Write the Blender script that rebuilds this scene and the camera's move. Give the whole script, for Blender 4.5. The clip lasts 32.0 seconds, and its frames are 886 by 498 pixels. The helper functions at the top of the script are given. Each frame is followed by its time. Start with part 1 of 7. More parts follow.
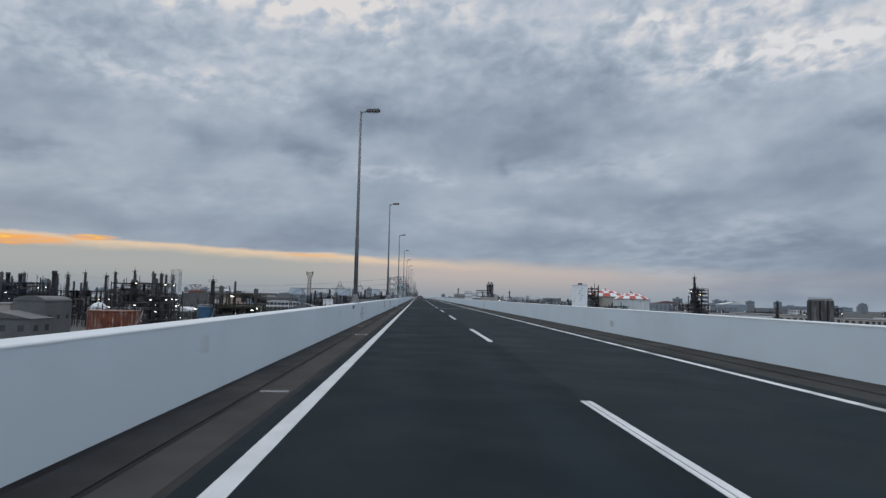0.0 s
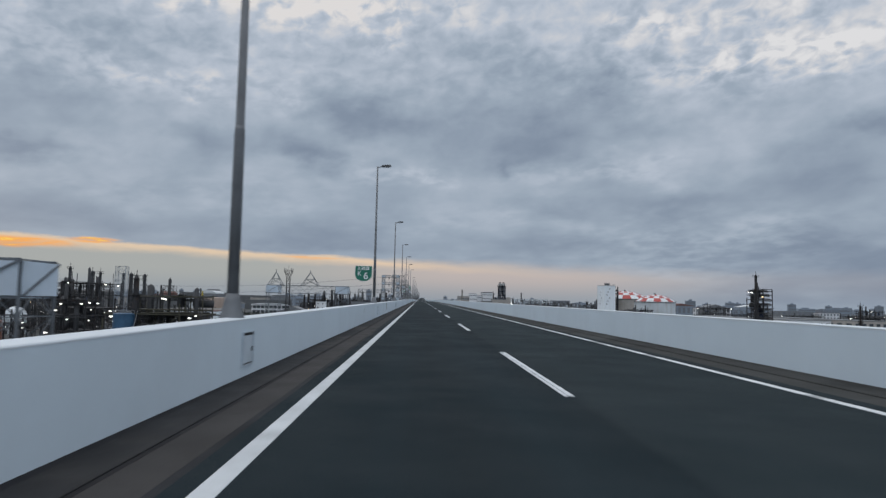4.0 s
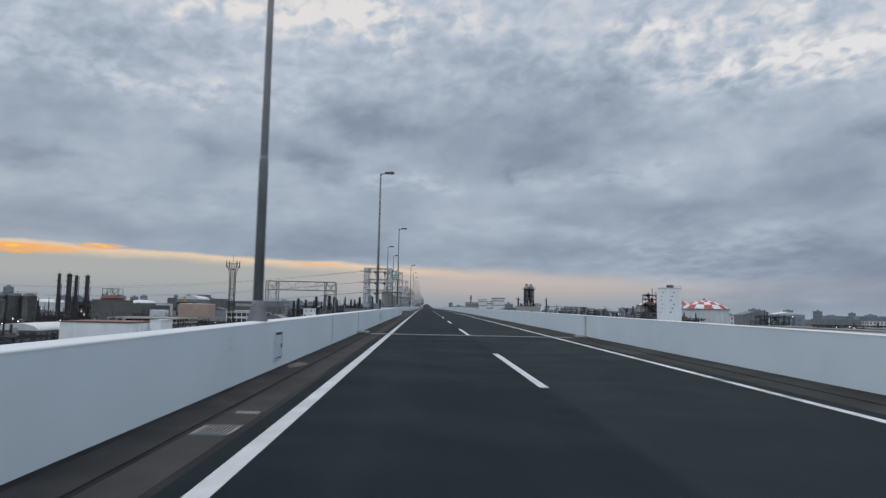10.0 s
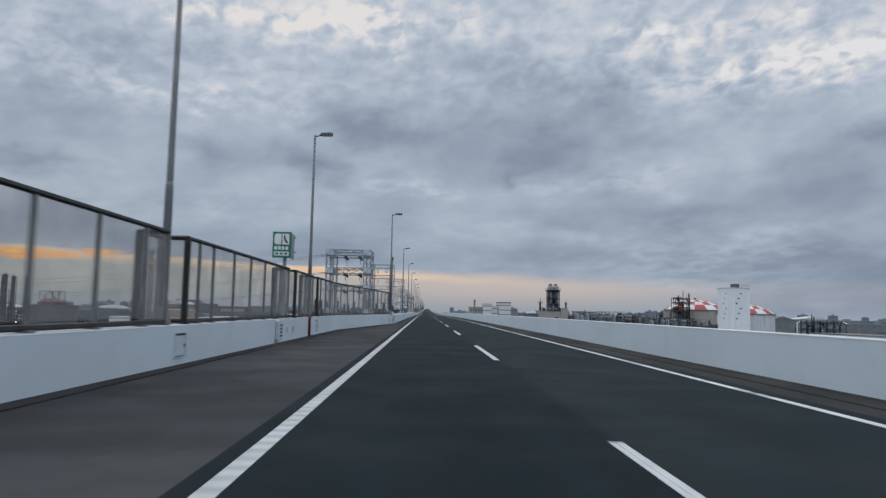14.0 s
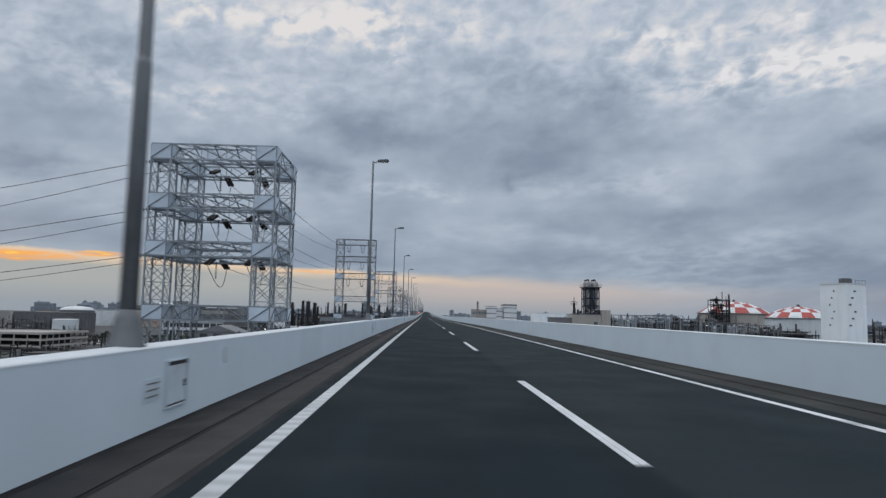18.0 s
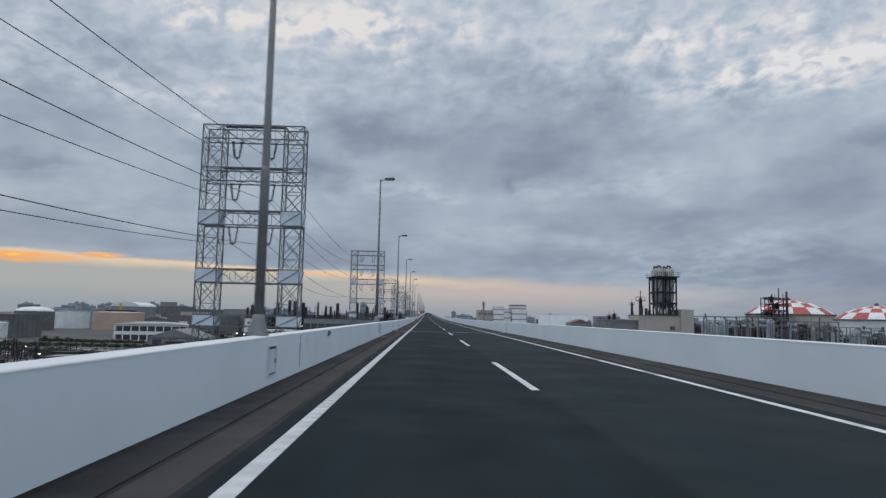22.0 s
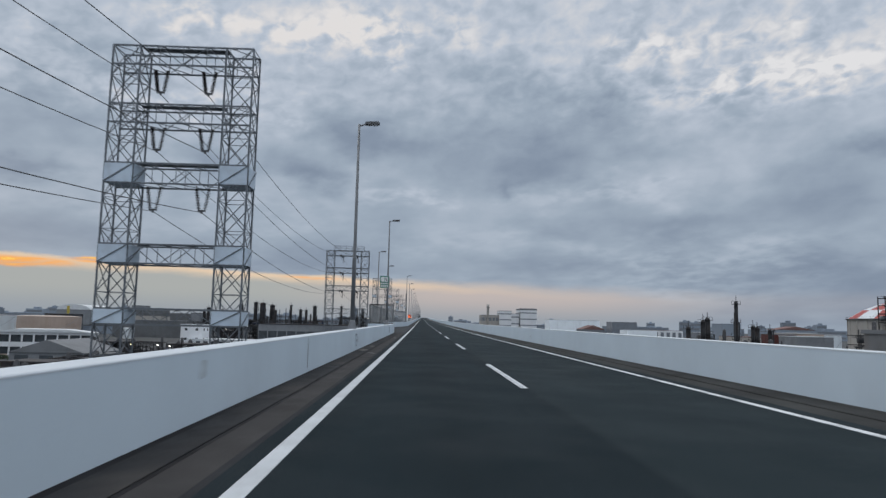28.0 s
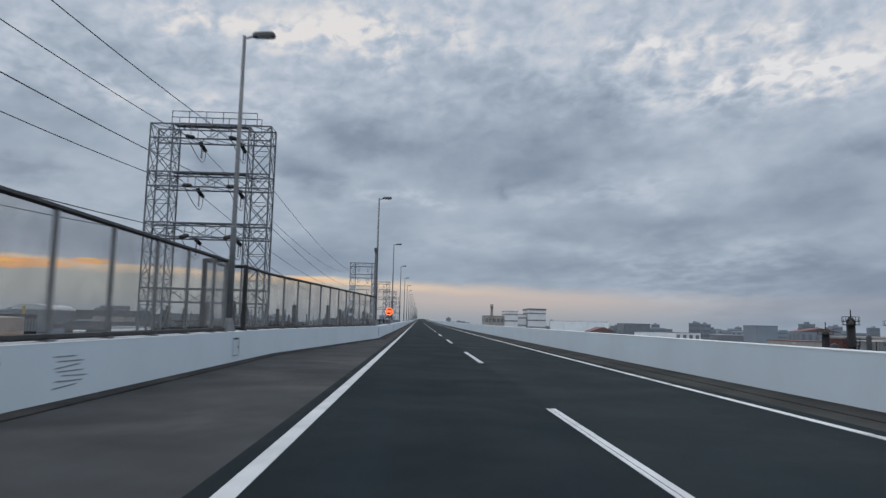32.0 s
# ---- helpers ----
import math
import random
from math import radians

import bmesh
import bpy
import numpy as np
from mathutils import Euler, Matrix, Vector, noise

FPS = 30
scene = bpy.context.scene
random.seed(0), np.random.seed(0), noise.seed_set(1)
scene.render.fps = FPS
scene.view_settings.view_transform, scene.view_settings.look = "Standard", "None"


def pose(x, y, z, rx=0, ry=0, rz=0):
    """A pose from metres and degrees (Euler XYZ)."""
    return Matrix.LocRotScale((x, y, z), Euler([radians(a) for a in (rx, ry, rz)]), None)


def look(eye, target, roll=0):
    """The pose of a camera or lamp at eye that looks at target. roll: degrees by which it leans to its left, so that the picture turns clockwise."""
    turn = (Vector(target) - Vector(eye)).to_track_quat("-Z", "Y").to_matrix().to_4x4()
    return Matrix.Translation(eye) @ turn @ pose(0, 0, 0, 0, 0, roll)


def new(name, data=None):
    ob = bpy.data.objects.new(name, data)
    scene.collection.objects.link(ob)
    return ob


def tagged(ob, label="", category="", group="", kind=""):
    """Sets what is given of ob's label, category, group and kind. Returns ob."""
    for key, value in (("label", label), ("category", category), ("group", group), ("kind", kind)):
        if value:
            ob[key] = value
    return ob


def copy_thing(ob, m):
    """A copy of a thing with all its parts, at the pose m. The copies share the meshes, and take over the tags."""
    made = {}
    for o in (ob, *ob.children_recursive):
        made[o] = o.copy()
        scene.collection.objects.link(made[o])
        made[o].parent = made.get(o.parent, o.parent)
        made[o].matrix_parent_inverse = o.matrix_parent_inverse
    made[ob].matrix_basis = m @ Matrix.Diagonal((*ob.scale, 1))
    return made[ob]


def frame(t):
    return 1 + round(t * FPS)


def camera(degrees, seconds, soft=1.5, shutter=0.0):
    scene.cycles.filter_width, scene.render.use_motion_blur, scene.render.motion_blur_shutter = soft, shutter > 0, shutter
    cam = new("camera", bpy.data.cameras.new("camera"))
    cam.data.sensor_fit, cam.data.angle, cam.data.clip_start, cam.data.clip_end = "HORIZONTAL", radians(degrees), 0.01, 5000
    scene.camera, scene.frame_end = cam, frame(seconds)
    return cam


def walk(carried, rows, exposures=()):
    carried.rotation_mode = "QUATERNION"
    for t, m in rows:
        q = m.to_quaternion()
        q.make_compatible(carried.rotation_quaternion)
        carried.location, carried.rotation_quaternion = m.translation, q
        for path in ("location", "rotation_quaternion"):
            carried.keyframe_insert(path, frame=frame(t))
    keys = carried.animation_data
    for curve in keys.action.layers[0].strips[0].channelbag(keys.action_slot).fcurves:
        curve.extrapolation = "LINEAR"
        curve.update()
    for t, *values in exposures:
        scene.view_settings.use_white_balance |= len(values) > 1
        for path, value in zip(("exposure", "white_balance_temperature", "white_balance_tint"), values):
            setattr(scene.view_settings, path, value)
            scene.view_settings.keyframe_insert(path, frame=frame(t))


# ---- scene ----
# Elevated expressway over a harbour refinery district at dusk.
# Metres; y runs along the carriageway, x across it, z up; the deck at y = 0 has z = 0.
CAMERA_HEIGHT = 1.338
# distance along the road and the slope there; between them the slope changes evenly
SLOPES = [(-60, 0.00494), (100, 0.00545), (250, 0.00522), (400, 0.00352), (550, 0.00020), (700, 0.00355), (850, 0.00696), (1100, 0.00885), (1500, 0.00898)]


def road_z(y):
    """Height of the carriageway: nearly level, with a long shallow dip."""
    z = 0.0
    for (a, s), (b, e) in zip(SLOPES, SLOPES[1:]):
        lo, hi = min(max(0.0, a), b), min(max(y, a), b)
        grow = (e - s) / (b - a)
        z += (s + grow * ((lo + hi) / 2 - a)) * (hi - lo) if b > 0 or y < b else 0.0
    first, last = SLOPES[0], SLOPES[-1]
    return z + last[1] * max(0.0, y - last[0]) + first[1] * min(0.0, y - first[0])


def road_x(y):
    """Sideways offset of the carriageway, which bends very gently far ahead."""
    return 3e-6 * max(0.0, y - 760.0) ** 2


# seconds, across, along, pitch, roll, yaw
PATH = [
    (0.0, -0.17, -9.22, 4.21, -1.20, -2.04),
    (0.5, -0.20, 2.08, 4.23, -1.20, -1.98),
    (1.0, -0.23, 13.42, 4.25, -1.20, -1.93),
    (1.5, -0.26, 24.81, 4.26, -1.20, -1.91),
    (2.0, -0.24, 36.24, 4.27, -1.20, -1.90),
    (2.5, -0.20, 47.69, 4.30, -1.20, -1.89),
    (3.0, -0.16, 59.16, 4.33, -1.20, -1.90),
    (3.5, -0.12, 70.64, 4.36, -1.20, -1.90),
    (4.0, -0.07, 82.14, 4.40, -1.18, -1.91),
    (4.5, -0.03, 93.64, 4.45, -1.15, -1.90),
    (5.0, 0.03, 105.15, 4.50, -1.12, -1.90),
    (5.5, 0.10, 116.66, 4.54, -1.10, -1.90),
    (6.0, 0.18, 128.17, 4.57, -1.10, -1.89),
    (6.5, 0.24, 139.69, 4.60, -1.10, -1.87),
    (7.0, 0.24, 151.20, 4.62, -1.10, -1.85),
    (7.5, 0.24, 162.72, 4.66, -1.15, -1.81),
    (8.0, 0.25, 174.23, 4.71, -1.20, -1.76),
    (8.5, 0.19, 185.74, 4.76, -1.20, -1.70),
    (9.0, 0.13, 197.26, 4.82, -1.20, -1.65),
    (9.5, 0.08, 208.78, 4.88, -1.20, -1.59),
    (10.0, 0.04, 220.30, 4.91, -1.20, -1.54),
    (10.5, 0.00, 231.82, 4.94, -1.25, -1.50),
    (11.0, -0.04, 243.35, 4.95, -1.30, -1.46),
    (11.5, -0.05, 254.88, 4.98, -1.25, -1.44),
    (12.0, -0.04, 266.42, 5.02, -1.20, -1.43),
    (12.5, -0.04, 277.96, 5.07, -1.20, -1.43),
    (13.0, -0.02, 289.52, 5.14, -1.20, -1.44),
    (13.5, 0.01, 301.08, 5.22, -1.15, -1.47),
    (14.0, 0.05, 312.65, 5.31, -1.10, -1.51),
    (14.5, 0.08, 324.23, 5.39, -1.10, -1.54),
    (15.0, 0.11, 335.82, 5.44, -1.10, -1.58),
    (15.5, 0.14, 347.42, 5.47, -1.10, -1.62),
    (16.0, 0.17, 359.03, 5.49, -1.10, -1.64),
    (16.5, 0.14, 370.65, 5.50, -1.10, -1.66),
    (17.0, 0.11, 382.28, 5.52, -1.15, -1.65),
    (17.5, 0.09, 393.91, 5.53, -1.20, -1.62),
    (18.0, 0.04, 405.55, 5.54, -1.25, -1.58),
    (18.5, -0.01, 417.20, 5.55, -1.30, -1.53),
    (19.0, -0.06, 428.85, 5.57, -1.27, -1.48),
    (19.5, -0.07, 440.50, 5.59, -1.23, -1.43),
    (20.0, -0.04, 452.16, 5.61, -1.20, -1.39),
    (20.5, -0.01, 463.81, 5.61, -1.20, -1.38),
    (21.0, -0.01, 475.47, 5.62, -1.20, -1.39),
    (21.5, -0.02, 487.12, 5.62, -1.20, -1.42),
    (22.0, -0.04, 498.76, 5.64, -1.20, -1.47),
    (22.5, -0.06, 510.39, 5.67, -1.20, -1.53),
    (23.0, -0.10, 522.02, 5.71, -1.20, -1.58),
    (23.5, -0.13, 533.63, 5.75, -1.20, -1.63),
    (24.0, -0.16, 545.23, 5.78, -1.20, -1.67),
    (24.5, -0.14, 556.82, 5.82, -1.20, -1.71),
    (25.0, -0.12, 568.39, 5.85, -1.20, -1.74),
    (25.5, -0.10, 579.94, 5.92, -1.20, -1.76),
    (26.0, -0.10, 591.48, 5.97, -1.25, -1.78),
    (26.5, -0.09, 602.99, 6.01, -1.30, -1.80),
    (27.0, -0.09, 614.49, 6.04, -1.35, -1.81),
    (27.5, -0.10, 625.97, 6.07, -1.40, -1.81),
    (28.0, -0.11, 637.43, 6.09, -1.30, -1.81),
    (28.5, -0.13, 648.88, 6.09, -1.40, -1.80),
    (29.0, -0.14, 660.31, 6.08, -1.50, -1.80),
    (29.5, -0.15, 671.73, 6.08, -1.50, -1.80),
    (30.0, -0.16, 683.15, 6.11, -1.50, -1.81),
    (30.5, -0.16, 694.56, 6.13, -1.45, -1.85),
    (31.0, -0.13, 705.98, 6.14, -1.40, -1.91),
    (31.5, -0.10, 717.41, 6.17, -1.35, -1.99),
    (32.0, -0.07, 728.86, 6.20, -1.30, -2.06),
]
cam = camera(65.0, 32.0, soft=1.4, shutter=0.22)
walk(cam, [(t, pose(x, y, road_z(y) + CAMERA_HEIGHT, 90 + p, r, w)) for t, x, y, p, r, w in PATH],
     exposures=[(0, -0.07), (4, -0.05), (9, 0.0), (32, 0.0)])

# ---- world and light ----
world = bpy.data.worlds.new("dusk_sky")
scene.world = world
world.use_nodes = True
wn, wl = world.node_tree.nodes, world.node_tree.links
wn.clear()


class G:
    """A small writer of node arithmetic for one node tree."""

    def __init__(self, tree):
        self.t = tree

    def node(self, kind, **values):
        n = self.t.nodes.new(kind)
        for k, v in values.items():
            setattr(n, k, v) if k in ("operation", "noise_dimensions", "sky_type", "sun_disc", "sun_elevation",
                                      "sun_rotation", "data_type", "blend_type", "clamp", "feature", "distance",
                                      "bands_direction", "wave_type", "interpolation_type", "use_clamp",
                                      "musgrave_type", "normalize", "object") else None
        return n

    def put(self, socket, v):
        if isinstance(v, (int, float)):
            socket.default_value = v
        elif isinstance(v, tuple):
            socket.default_value = v if len(v) == len(socket.default_value) else (*v, 1.0)
        else:
            self.t.links.new(v, socket)

    def m(self, op, a, b=0.0, c=0.0, clamp=False):
        n = self.node("ShaderNodeMath", operation=op, use_clamp=clamp)
        for s, v in zip(n.inputs, (a, b, c)):
            self.put(s, v)
        return n.outputs[0]

    def ramp(self, x, lo, hi, to0=0.0, to1=1.0, smooth=True):
        n = self.node("ShaderNodeMapRange", interpolation_type="SMOOTHSTEP" if smooth else "LINEAR")
        for s, v in zip(n.inputs, (x, lo, hi, to0, to1)):
            self.put(s, v)
        return n.outputs[0]

    def noise(self, vec, scale, detail=4.0, rough=0.55, warp=0.0):
        n = self.node("ShaderNodeTexNoise")
        if vec is not None:
            self.put(n.inputs["Vector"], vec)
        for k, v in (("Scale", scale), ("Detail", detail), ("Roughness", rough), ("Distortion", warp)):
            self.put(n.inputs[k], v)
        return n.outputs[0]

    def mix(self, f, a, b):
        n = self.node("ShaderNodeMix", data_type="RGBA")
        self.put(n.inputs[0], f)
        self.put(n.inputs[6], a)
        self.put(n.inputs[7], b)
        return n.outputs[2]

    def xyz(self, x, y, z):
        n = self.node("ShaderNodeCombineXYZ")
        for s, v in zip(n.inputs, (x, y, z)):
            self.put(s, v)
        return n.outputs[0]

    def split(self, v):
        n = self.node("ShaderNodeSeparateXYZ")
        self.put(n.inputs[0], v)
        return n.outputs


def srgb(r, g, b):
    """A colour named by its 8-bit values."""
    return tuple(((v / 255 + 0.055) / 1.055) ** 2.4 if v > 10 else v / 255 / 12.92 for v in (r, g, b))


def build_sky():
    g = G(world.node_tree)
    way = wn.new("ShaderNodeTexCoord").outputs["Generated"]
    dx, dy, dz = g.split(way)
    az = g.m("MULTIPLY", g.m("ARCTAN2", dx, dy), 57.2958)
    el = g.m("MULTIPLY", g.m("ARCSINE", dz), 57.2958)
    # soft cloud heaps, wider than tall, finer and longer toward the horizon, leaning a little
    flat_az = g.m("MULTIPLY", az, 0.055)
    flat_el = g.m("ADD", g.m("MULTIPLY", g.m("LOGARITHM", g.m("ADD", g.m("MAXIMUM", el, 0.0), 9.0), 2.71828), 1.95), g.m("MULTIPLY", flat_az, -0.12))
    heap = g.xyz(flat_az, flat_el, 0.0)
    big = g.noise(heap, 1.5, 2.0, 0.4, 0.3)
    mid = g.noise(g.xyz(flat_az, flat_el, 5.0), 3.4, 3.5, 0.5, 0.25)
    fleece = g.noise(g.xyz(flat_az, flat_el, 3.0), 7.5, 4.0, 0.5, 0.3)
    ripple = g.noise(g.xyz(flat_az, g.m("MULTIPLY", flat_el, 1.35), 9.0), 11.0, 3.0, 0.5, 0.3)
    wob = g.m("SUBTRACT", g.noise(g.xyz(flat_az, flat_el, 2.0), 3.5, 4.0, 0.5), 0.5)
    wob2 = g.m("SUBTRACT", g.noise(g.xyz(flat_az, flat_el, 7.0), 3.5, 4.0, 0.5), 0.5)
    az_w = g.m("ADD", az, g.m("MULTIPLY", wob, 11.0))
    el_w = g.m("ADD", el, g.m("MULTIPLY", wob2, 4.5))
    bright, dark = [], []

    def puff(a, e, sa, se, amp):
        """One bank of brighter or darker cloud at an azimuth and elevation."""
        u = g.m("MULTIPLY", g.m("SUBTRACT", az_w, a), 0.72 / sa)
        v = g.m("MULTIPLY", g.m("SUBTRACT", el_w, e), 0.72 / se)
        q = g.m("ADD", g.m("MULTIPLY", u, u), g.m("MULTIPLY", v, v))
        (bright if amp > 0 else dark).append(g.m("MULTIPLY", g.m("EXPONENT", g.m("MULTIPLY", q, -1.0)), amp))

    puff(-19.0, 22.6, 2.5, 0.9, 0.60)
    puff(-9.6, 22.9, 4.0, 1.1, 0.85)
    puff(-5.4, 22.4, 2.3, 0.9, 0.60)
    puff(-2.9, 21.0, 1.4, 0.9, 0.45)
    puff(3.2, 23.7, 2.3, 1.3, 0.40)
    puff(18.1, 21.7, 2.3, 0.7, 0.45)
    puff(24.1, 18.1, 3.7, 0.9, 0.60)
    puff(29.9, 19.1, 4.0, 1.0, 0.55)
    puff(33.2, 19.3, 2.7, 0.9, 0.50)
    puff(27.7, 21.7, 5.7, 0.9, 0.35)
    puff(32.1, 17.5, 3.0, 0.7, 0.40)
    puff(-23.1, 16.1, 2.3, 0.5, 0.35)
    puff(-26.1, 16.9, 2.0, 0.5, 0.25)
    puff(-17.7, 15.6, 1.8, 0.7, 0.40)
    puff(-12.1, 15.9, 1.2, 0.8, 0.30)
    puff(-30.1, 18.5, 4.0, 1.7, 0.18)
    puff(-1.0, 10.2, 2.0, 0.5, 0.34)
    puff(-4.7, 10.5, 1.7, 0.5, 0.20)
    puff(15.9, 11.0, 3.4, 0.7, 0.22)
    puff(11.9, 10.3, 4.7, 0.5, 0.12)
    puff(24.3, 5.7, 7.7, 1.0, 0.16)
    puff(-19.1, 8.2, 9.4, 0.9, 0.12)
    puff(4.9, 7.1, 4.4, 0.7, 0.10)
    puff(19.5, 21.5, 8.0, 3.0, 0.18)
    puff(-15.3, 18.0, 5.0, 2.0, 0.10)
    puff(-4.6, 14.8, 3.7, 1.3, -0.50)
    puff(-9.6, 11.7, 1.5, 0.7, -0.38)
    puff(-15.0, 12.1, 3.7, 0.9, -0.22)
    puff(9.1, 13.2, 5.0, 1.8, -0.38)
    puff(14.6, 16.9, 4.0, 1.8, -0.28)
    puff(5.7, 19.9, 3.7, 1.5, -0.26)
    puff(-24.3, 18.6, 5.0, 1.7, -0.22)
    puff(-29.0, 13.9, 4.0, 1.8, -0.20)
    puff(-29.7, 10.5, 2.7, 0.5, -0.34)
    puff(8.4, 11.3, 0.9, 0.5, -0.22)
    puff(21.3, 8.4, 3.7, 0.9, -0.26)
    puff(10.7, 7.9, 3.0, 0.7, -0.24)
    puff(31.2, 10.2, 3.7, 1.8, -0.26)
    puff(33.9, 13.1, 1.7, 0.5, -0.30)
    puff(-20.2, 5.5, 11.1, 1.1, -0.16)
    puff(-5.3, 4.8, 8.7, 0.8, -0.14)
    puff(11.4, 4.4, 7.4, 0.9, -0.16)
    puff(31.7, 4.3, 5.0, 1.3, -0.16)
    puff(2.0, 16.0, 3.0, 1.3, -0.18)
    puff(30.9, 4.4, 6.4, 2.0, -0.20)
    puff(31.5, 1.4, 7.4, 1.5, -0.22)
    puff(21.3, 4.2, 6.4, 1.6, 0.22)
    lift, shade = bright[0], dark[0]
    for one in bright[1:]:
        lift = g.m("ADD", lift, one)
    for one in dark[1:]:
        shade = g.m("ADD", shade, one)
    # bright banks break up into cells with grey gaps
    torn = g.ramp(g.m("ADD", g.m("MULTIPLY", ripple, 0.6), g.m("MULTIPLY", mid, 0.4)), 0.36, 0.64, 0.12, 1.5)
    tone = g.ramp(el, 4.0, 40.0, 0.495, 0.83, False)
    tone = g.m("ADD", tone, g.m("MULTIPLY", g.m("MULTIPLY", lift, torn), 0.38))
    tone = g.m("ADD", tone, g.m("MULTIPLY", shade, 0.66))
    tone = g.m("ADD", tone, g.m("MULTIPLY", g.m("SUBTRACT", big, 0.5), 0.22))
    tone = g.m("ADD", tone, g.m("MULTIPLY", g.m("SUBTRACT", mid, 0.5), 0.30))
    tone = g.m("ADD", tone, g.m("MULTIPLY", g.m("SUBTRACT", fleece, 0.5), g.ramp(el, 5.0, 16.0, 0.08, 0.24)))
    tone = g.m("ADD", tone, g.m("MULTIPLY", g.m("SUBTRACT", ripple, 0.5), g.ramp(el, 12.0, 20.0, 0.02, 0.36)))
    ramp = wn.new("ShaderNodeValToRGB")
    g.put(ramp.inputs[0], tone)
    el_list = ramp.color_ramp.elements
    el_list[0].position, el_list[0].color = 0.0, (*srgb(106, 121, 142), 1)
    el_list[1].position, el_list[1].color = 1.0, (*srgb(229, 229, 231), 1)
    for p, c in ((0.3, (136, 150, 169)), (0.5, (159, 173, 189)), (0.7, (187, 197, 211)), (0.86, (212, 214, 219))):
        e = el_list.new(p)
        e.color = (*srgb(*c), 1)
    # the thin bright cloud toward the sunset is creamy
    cream = g.m("MULTIPLY", g.ramp(tone, 0.72, 1.1), g.ramp(az, 6.0, -4.0, 0.0, 0.35))
    cloud = g.mix(cream, ramp.outputs[0], srgb(228, 219, 212))
    # clear sky above the cloud shows a little
    clear = g.node("ShaderNodeTexSky", sky_type="NISHITA", sun_disc=False, sun_elevation=radians(3.0), sun_rotation=radians(-40.0))
    dim = g.mix(0.03, (0, 0, 0), clear.outputs[0])
    cloud = g.mix(0.05, cloud, dim)
    # the clear strip under the cloud's edge, orange toward the sunset
    ragged = g.m("SUBTRACT", g.noise(g.xyz(g.m("MULTIPLY", az, 0.22), g.m("MULTIPLY", el, 1.0), 0.0), 1.0, 6.0, 0.6), 0.5)
    edge = g.m("ADD", g.ramp(az, -32.0, -8.0, 4.25, 3.55, False), g.ramp(az, -8.0, 20.0, 0.0, -1.0, False))
    edge = g.m("ADD", edge, g.m("MULTIPLY", ragged, 0.9))
    under = g.m("SUBTRACT", edge, el)
    soft = g.ramp(az, -8.0, 10.0, 0.16, 0.75)
    open_sky = g.ramp(g.m("DIVIDE", under, soft), -1.0, 1.0)
    open_sky = g.m("MULTIPLY", open_sky, g.ramp(az, 10.0, 30.0, 1.0, 0.2))
    haze = g.mix(g.ramp(az, -14.0, 4.0), srgb(170, 173, 171), srgb(190, 180, 177))
    haze = g.mix(g.ramp(el, 0.0, 2.4), srgb(150, 158, 167), haze)
    glow = g.m("MULTIPLY", g.ramp(under, 0.9, 0.1), g.ramp(az, 14.0, -6.0, 0.15, 1.0))
    haze = g.mix(g.m("MULTIPLY", glow, 0.8), haze, srgb(236, 208, 176))

    def patch(a, e, sa, se):
        """A burning gap in the cloud at an azimuth and elevation."""
        u = g.m("DIVIDE", g.m("SUBTRACT", az, a), sa)
        v = g.m("DIVIDE", g.m("ADD", g.m("SUBTRACT", el, e), g.m("MULTIPLY", ragged, 0.75)), se)
        q = g.m("ADD", g.m("MULTIPLY", u, u), g.m("MULTIPLY", v, v))
        return g.m("EXPONENT", g.m("MULTIPLY", q, -1.0))

    fire = g.m("MAXIMUM", patch(-29.5, 3.72, 3.4, 0.42), patch(-24.9, 4.08, 1.9, 0.25))
    fire = g.m("MAXIMUM", fire, g.m("MULTIPLY", patch(-8.8, 3.42, 3.2, 0.16), 0.55))
    streaks = g.noise(g.xyz(g.m("MULTIPLY", az, 0.30), g.m("MULTIPLY", el, 2.4), 4.0), 1.0, 5.0, 0.6, 0.6)
    fire = g.m("MULTIPLY", g.ramp(fire, 0.18, 0.75), g.ramp(streaks, 0.34, 0.60, 0.45, 1.0))
    haze = g.mix(fire, haze, srgb(252, 172, 84))
    haze = g.mix(g.m("MULTIPLY", g.ramp(fire, 0.72, 1.0), g.ramp(streaks, 0.5, 0.62)), haze, srgb(255, 206, 104))
    open_sky = g.m("MAXIMUM", open_sky, g.m("MULTIPLY", fire, 0.9))
    out = g.mix(open_sky, cloud, haze)
    # below the horizon
    out = g.mix(g.ramp(el, -0.6, -2.0), out, srgb(96, 104, 112))
    # an overcast sky is brightest overhead
    zenith = g.ramp(el, 26.0, 75.0, 1.0, 1.7)
    # and thinner cloud lies behind, away from the sunset
    zenith = g.m("MULTIPLY", zenith, g.ramp(dy, 0.35, -0.5, 1.0, 1.45))
    back = wn.new("ShaderNodeBackground")
    g.put(back.inputs[0], out)
    g.put(back.inputs[1], zenith)
    end = wn.new("ShaderNodeOutputWorld")
    wl.new(back.outputs[0], end.inputs[0])


build_sky()

sun = new("sun", bpy.data.lights.new("sun", "SUN"))
sun.data.energy, sun.data.angle, sun.data.color = 0.5, radians(40), (1.0, 0.96, 0.93)
sun.matrix_world = look((-60, 60, 90), (0, 0, 0))

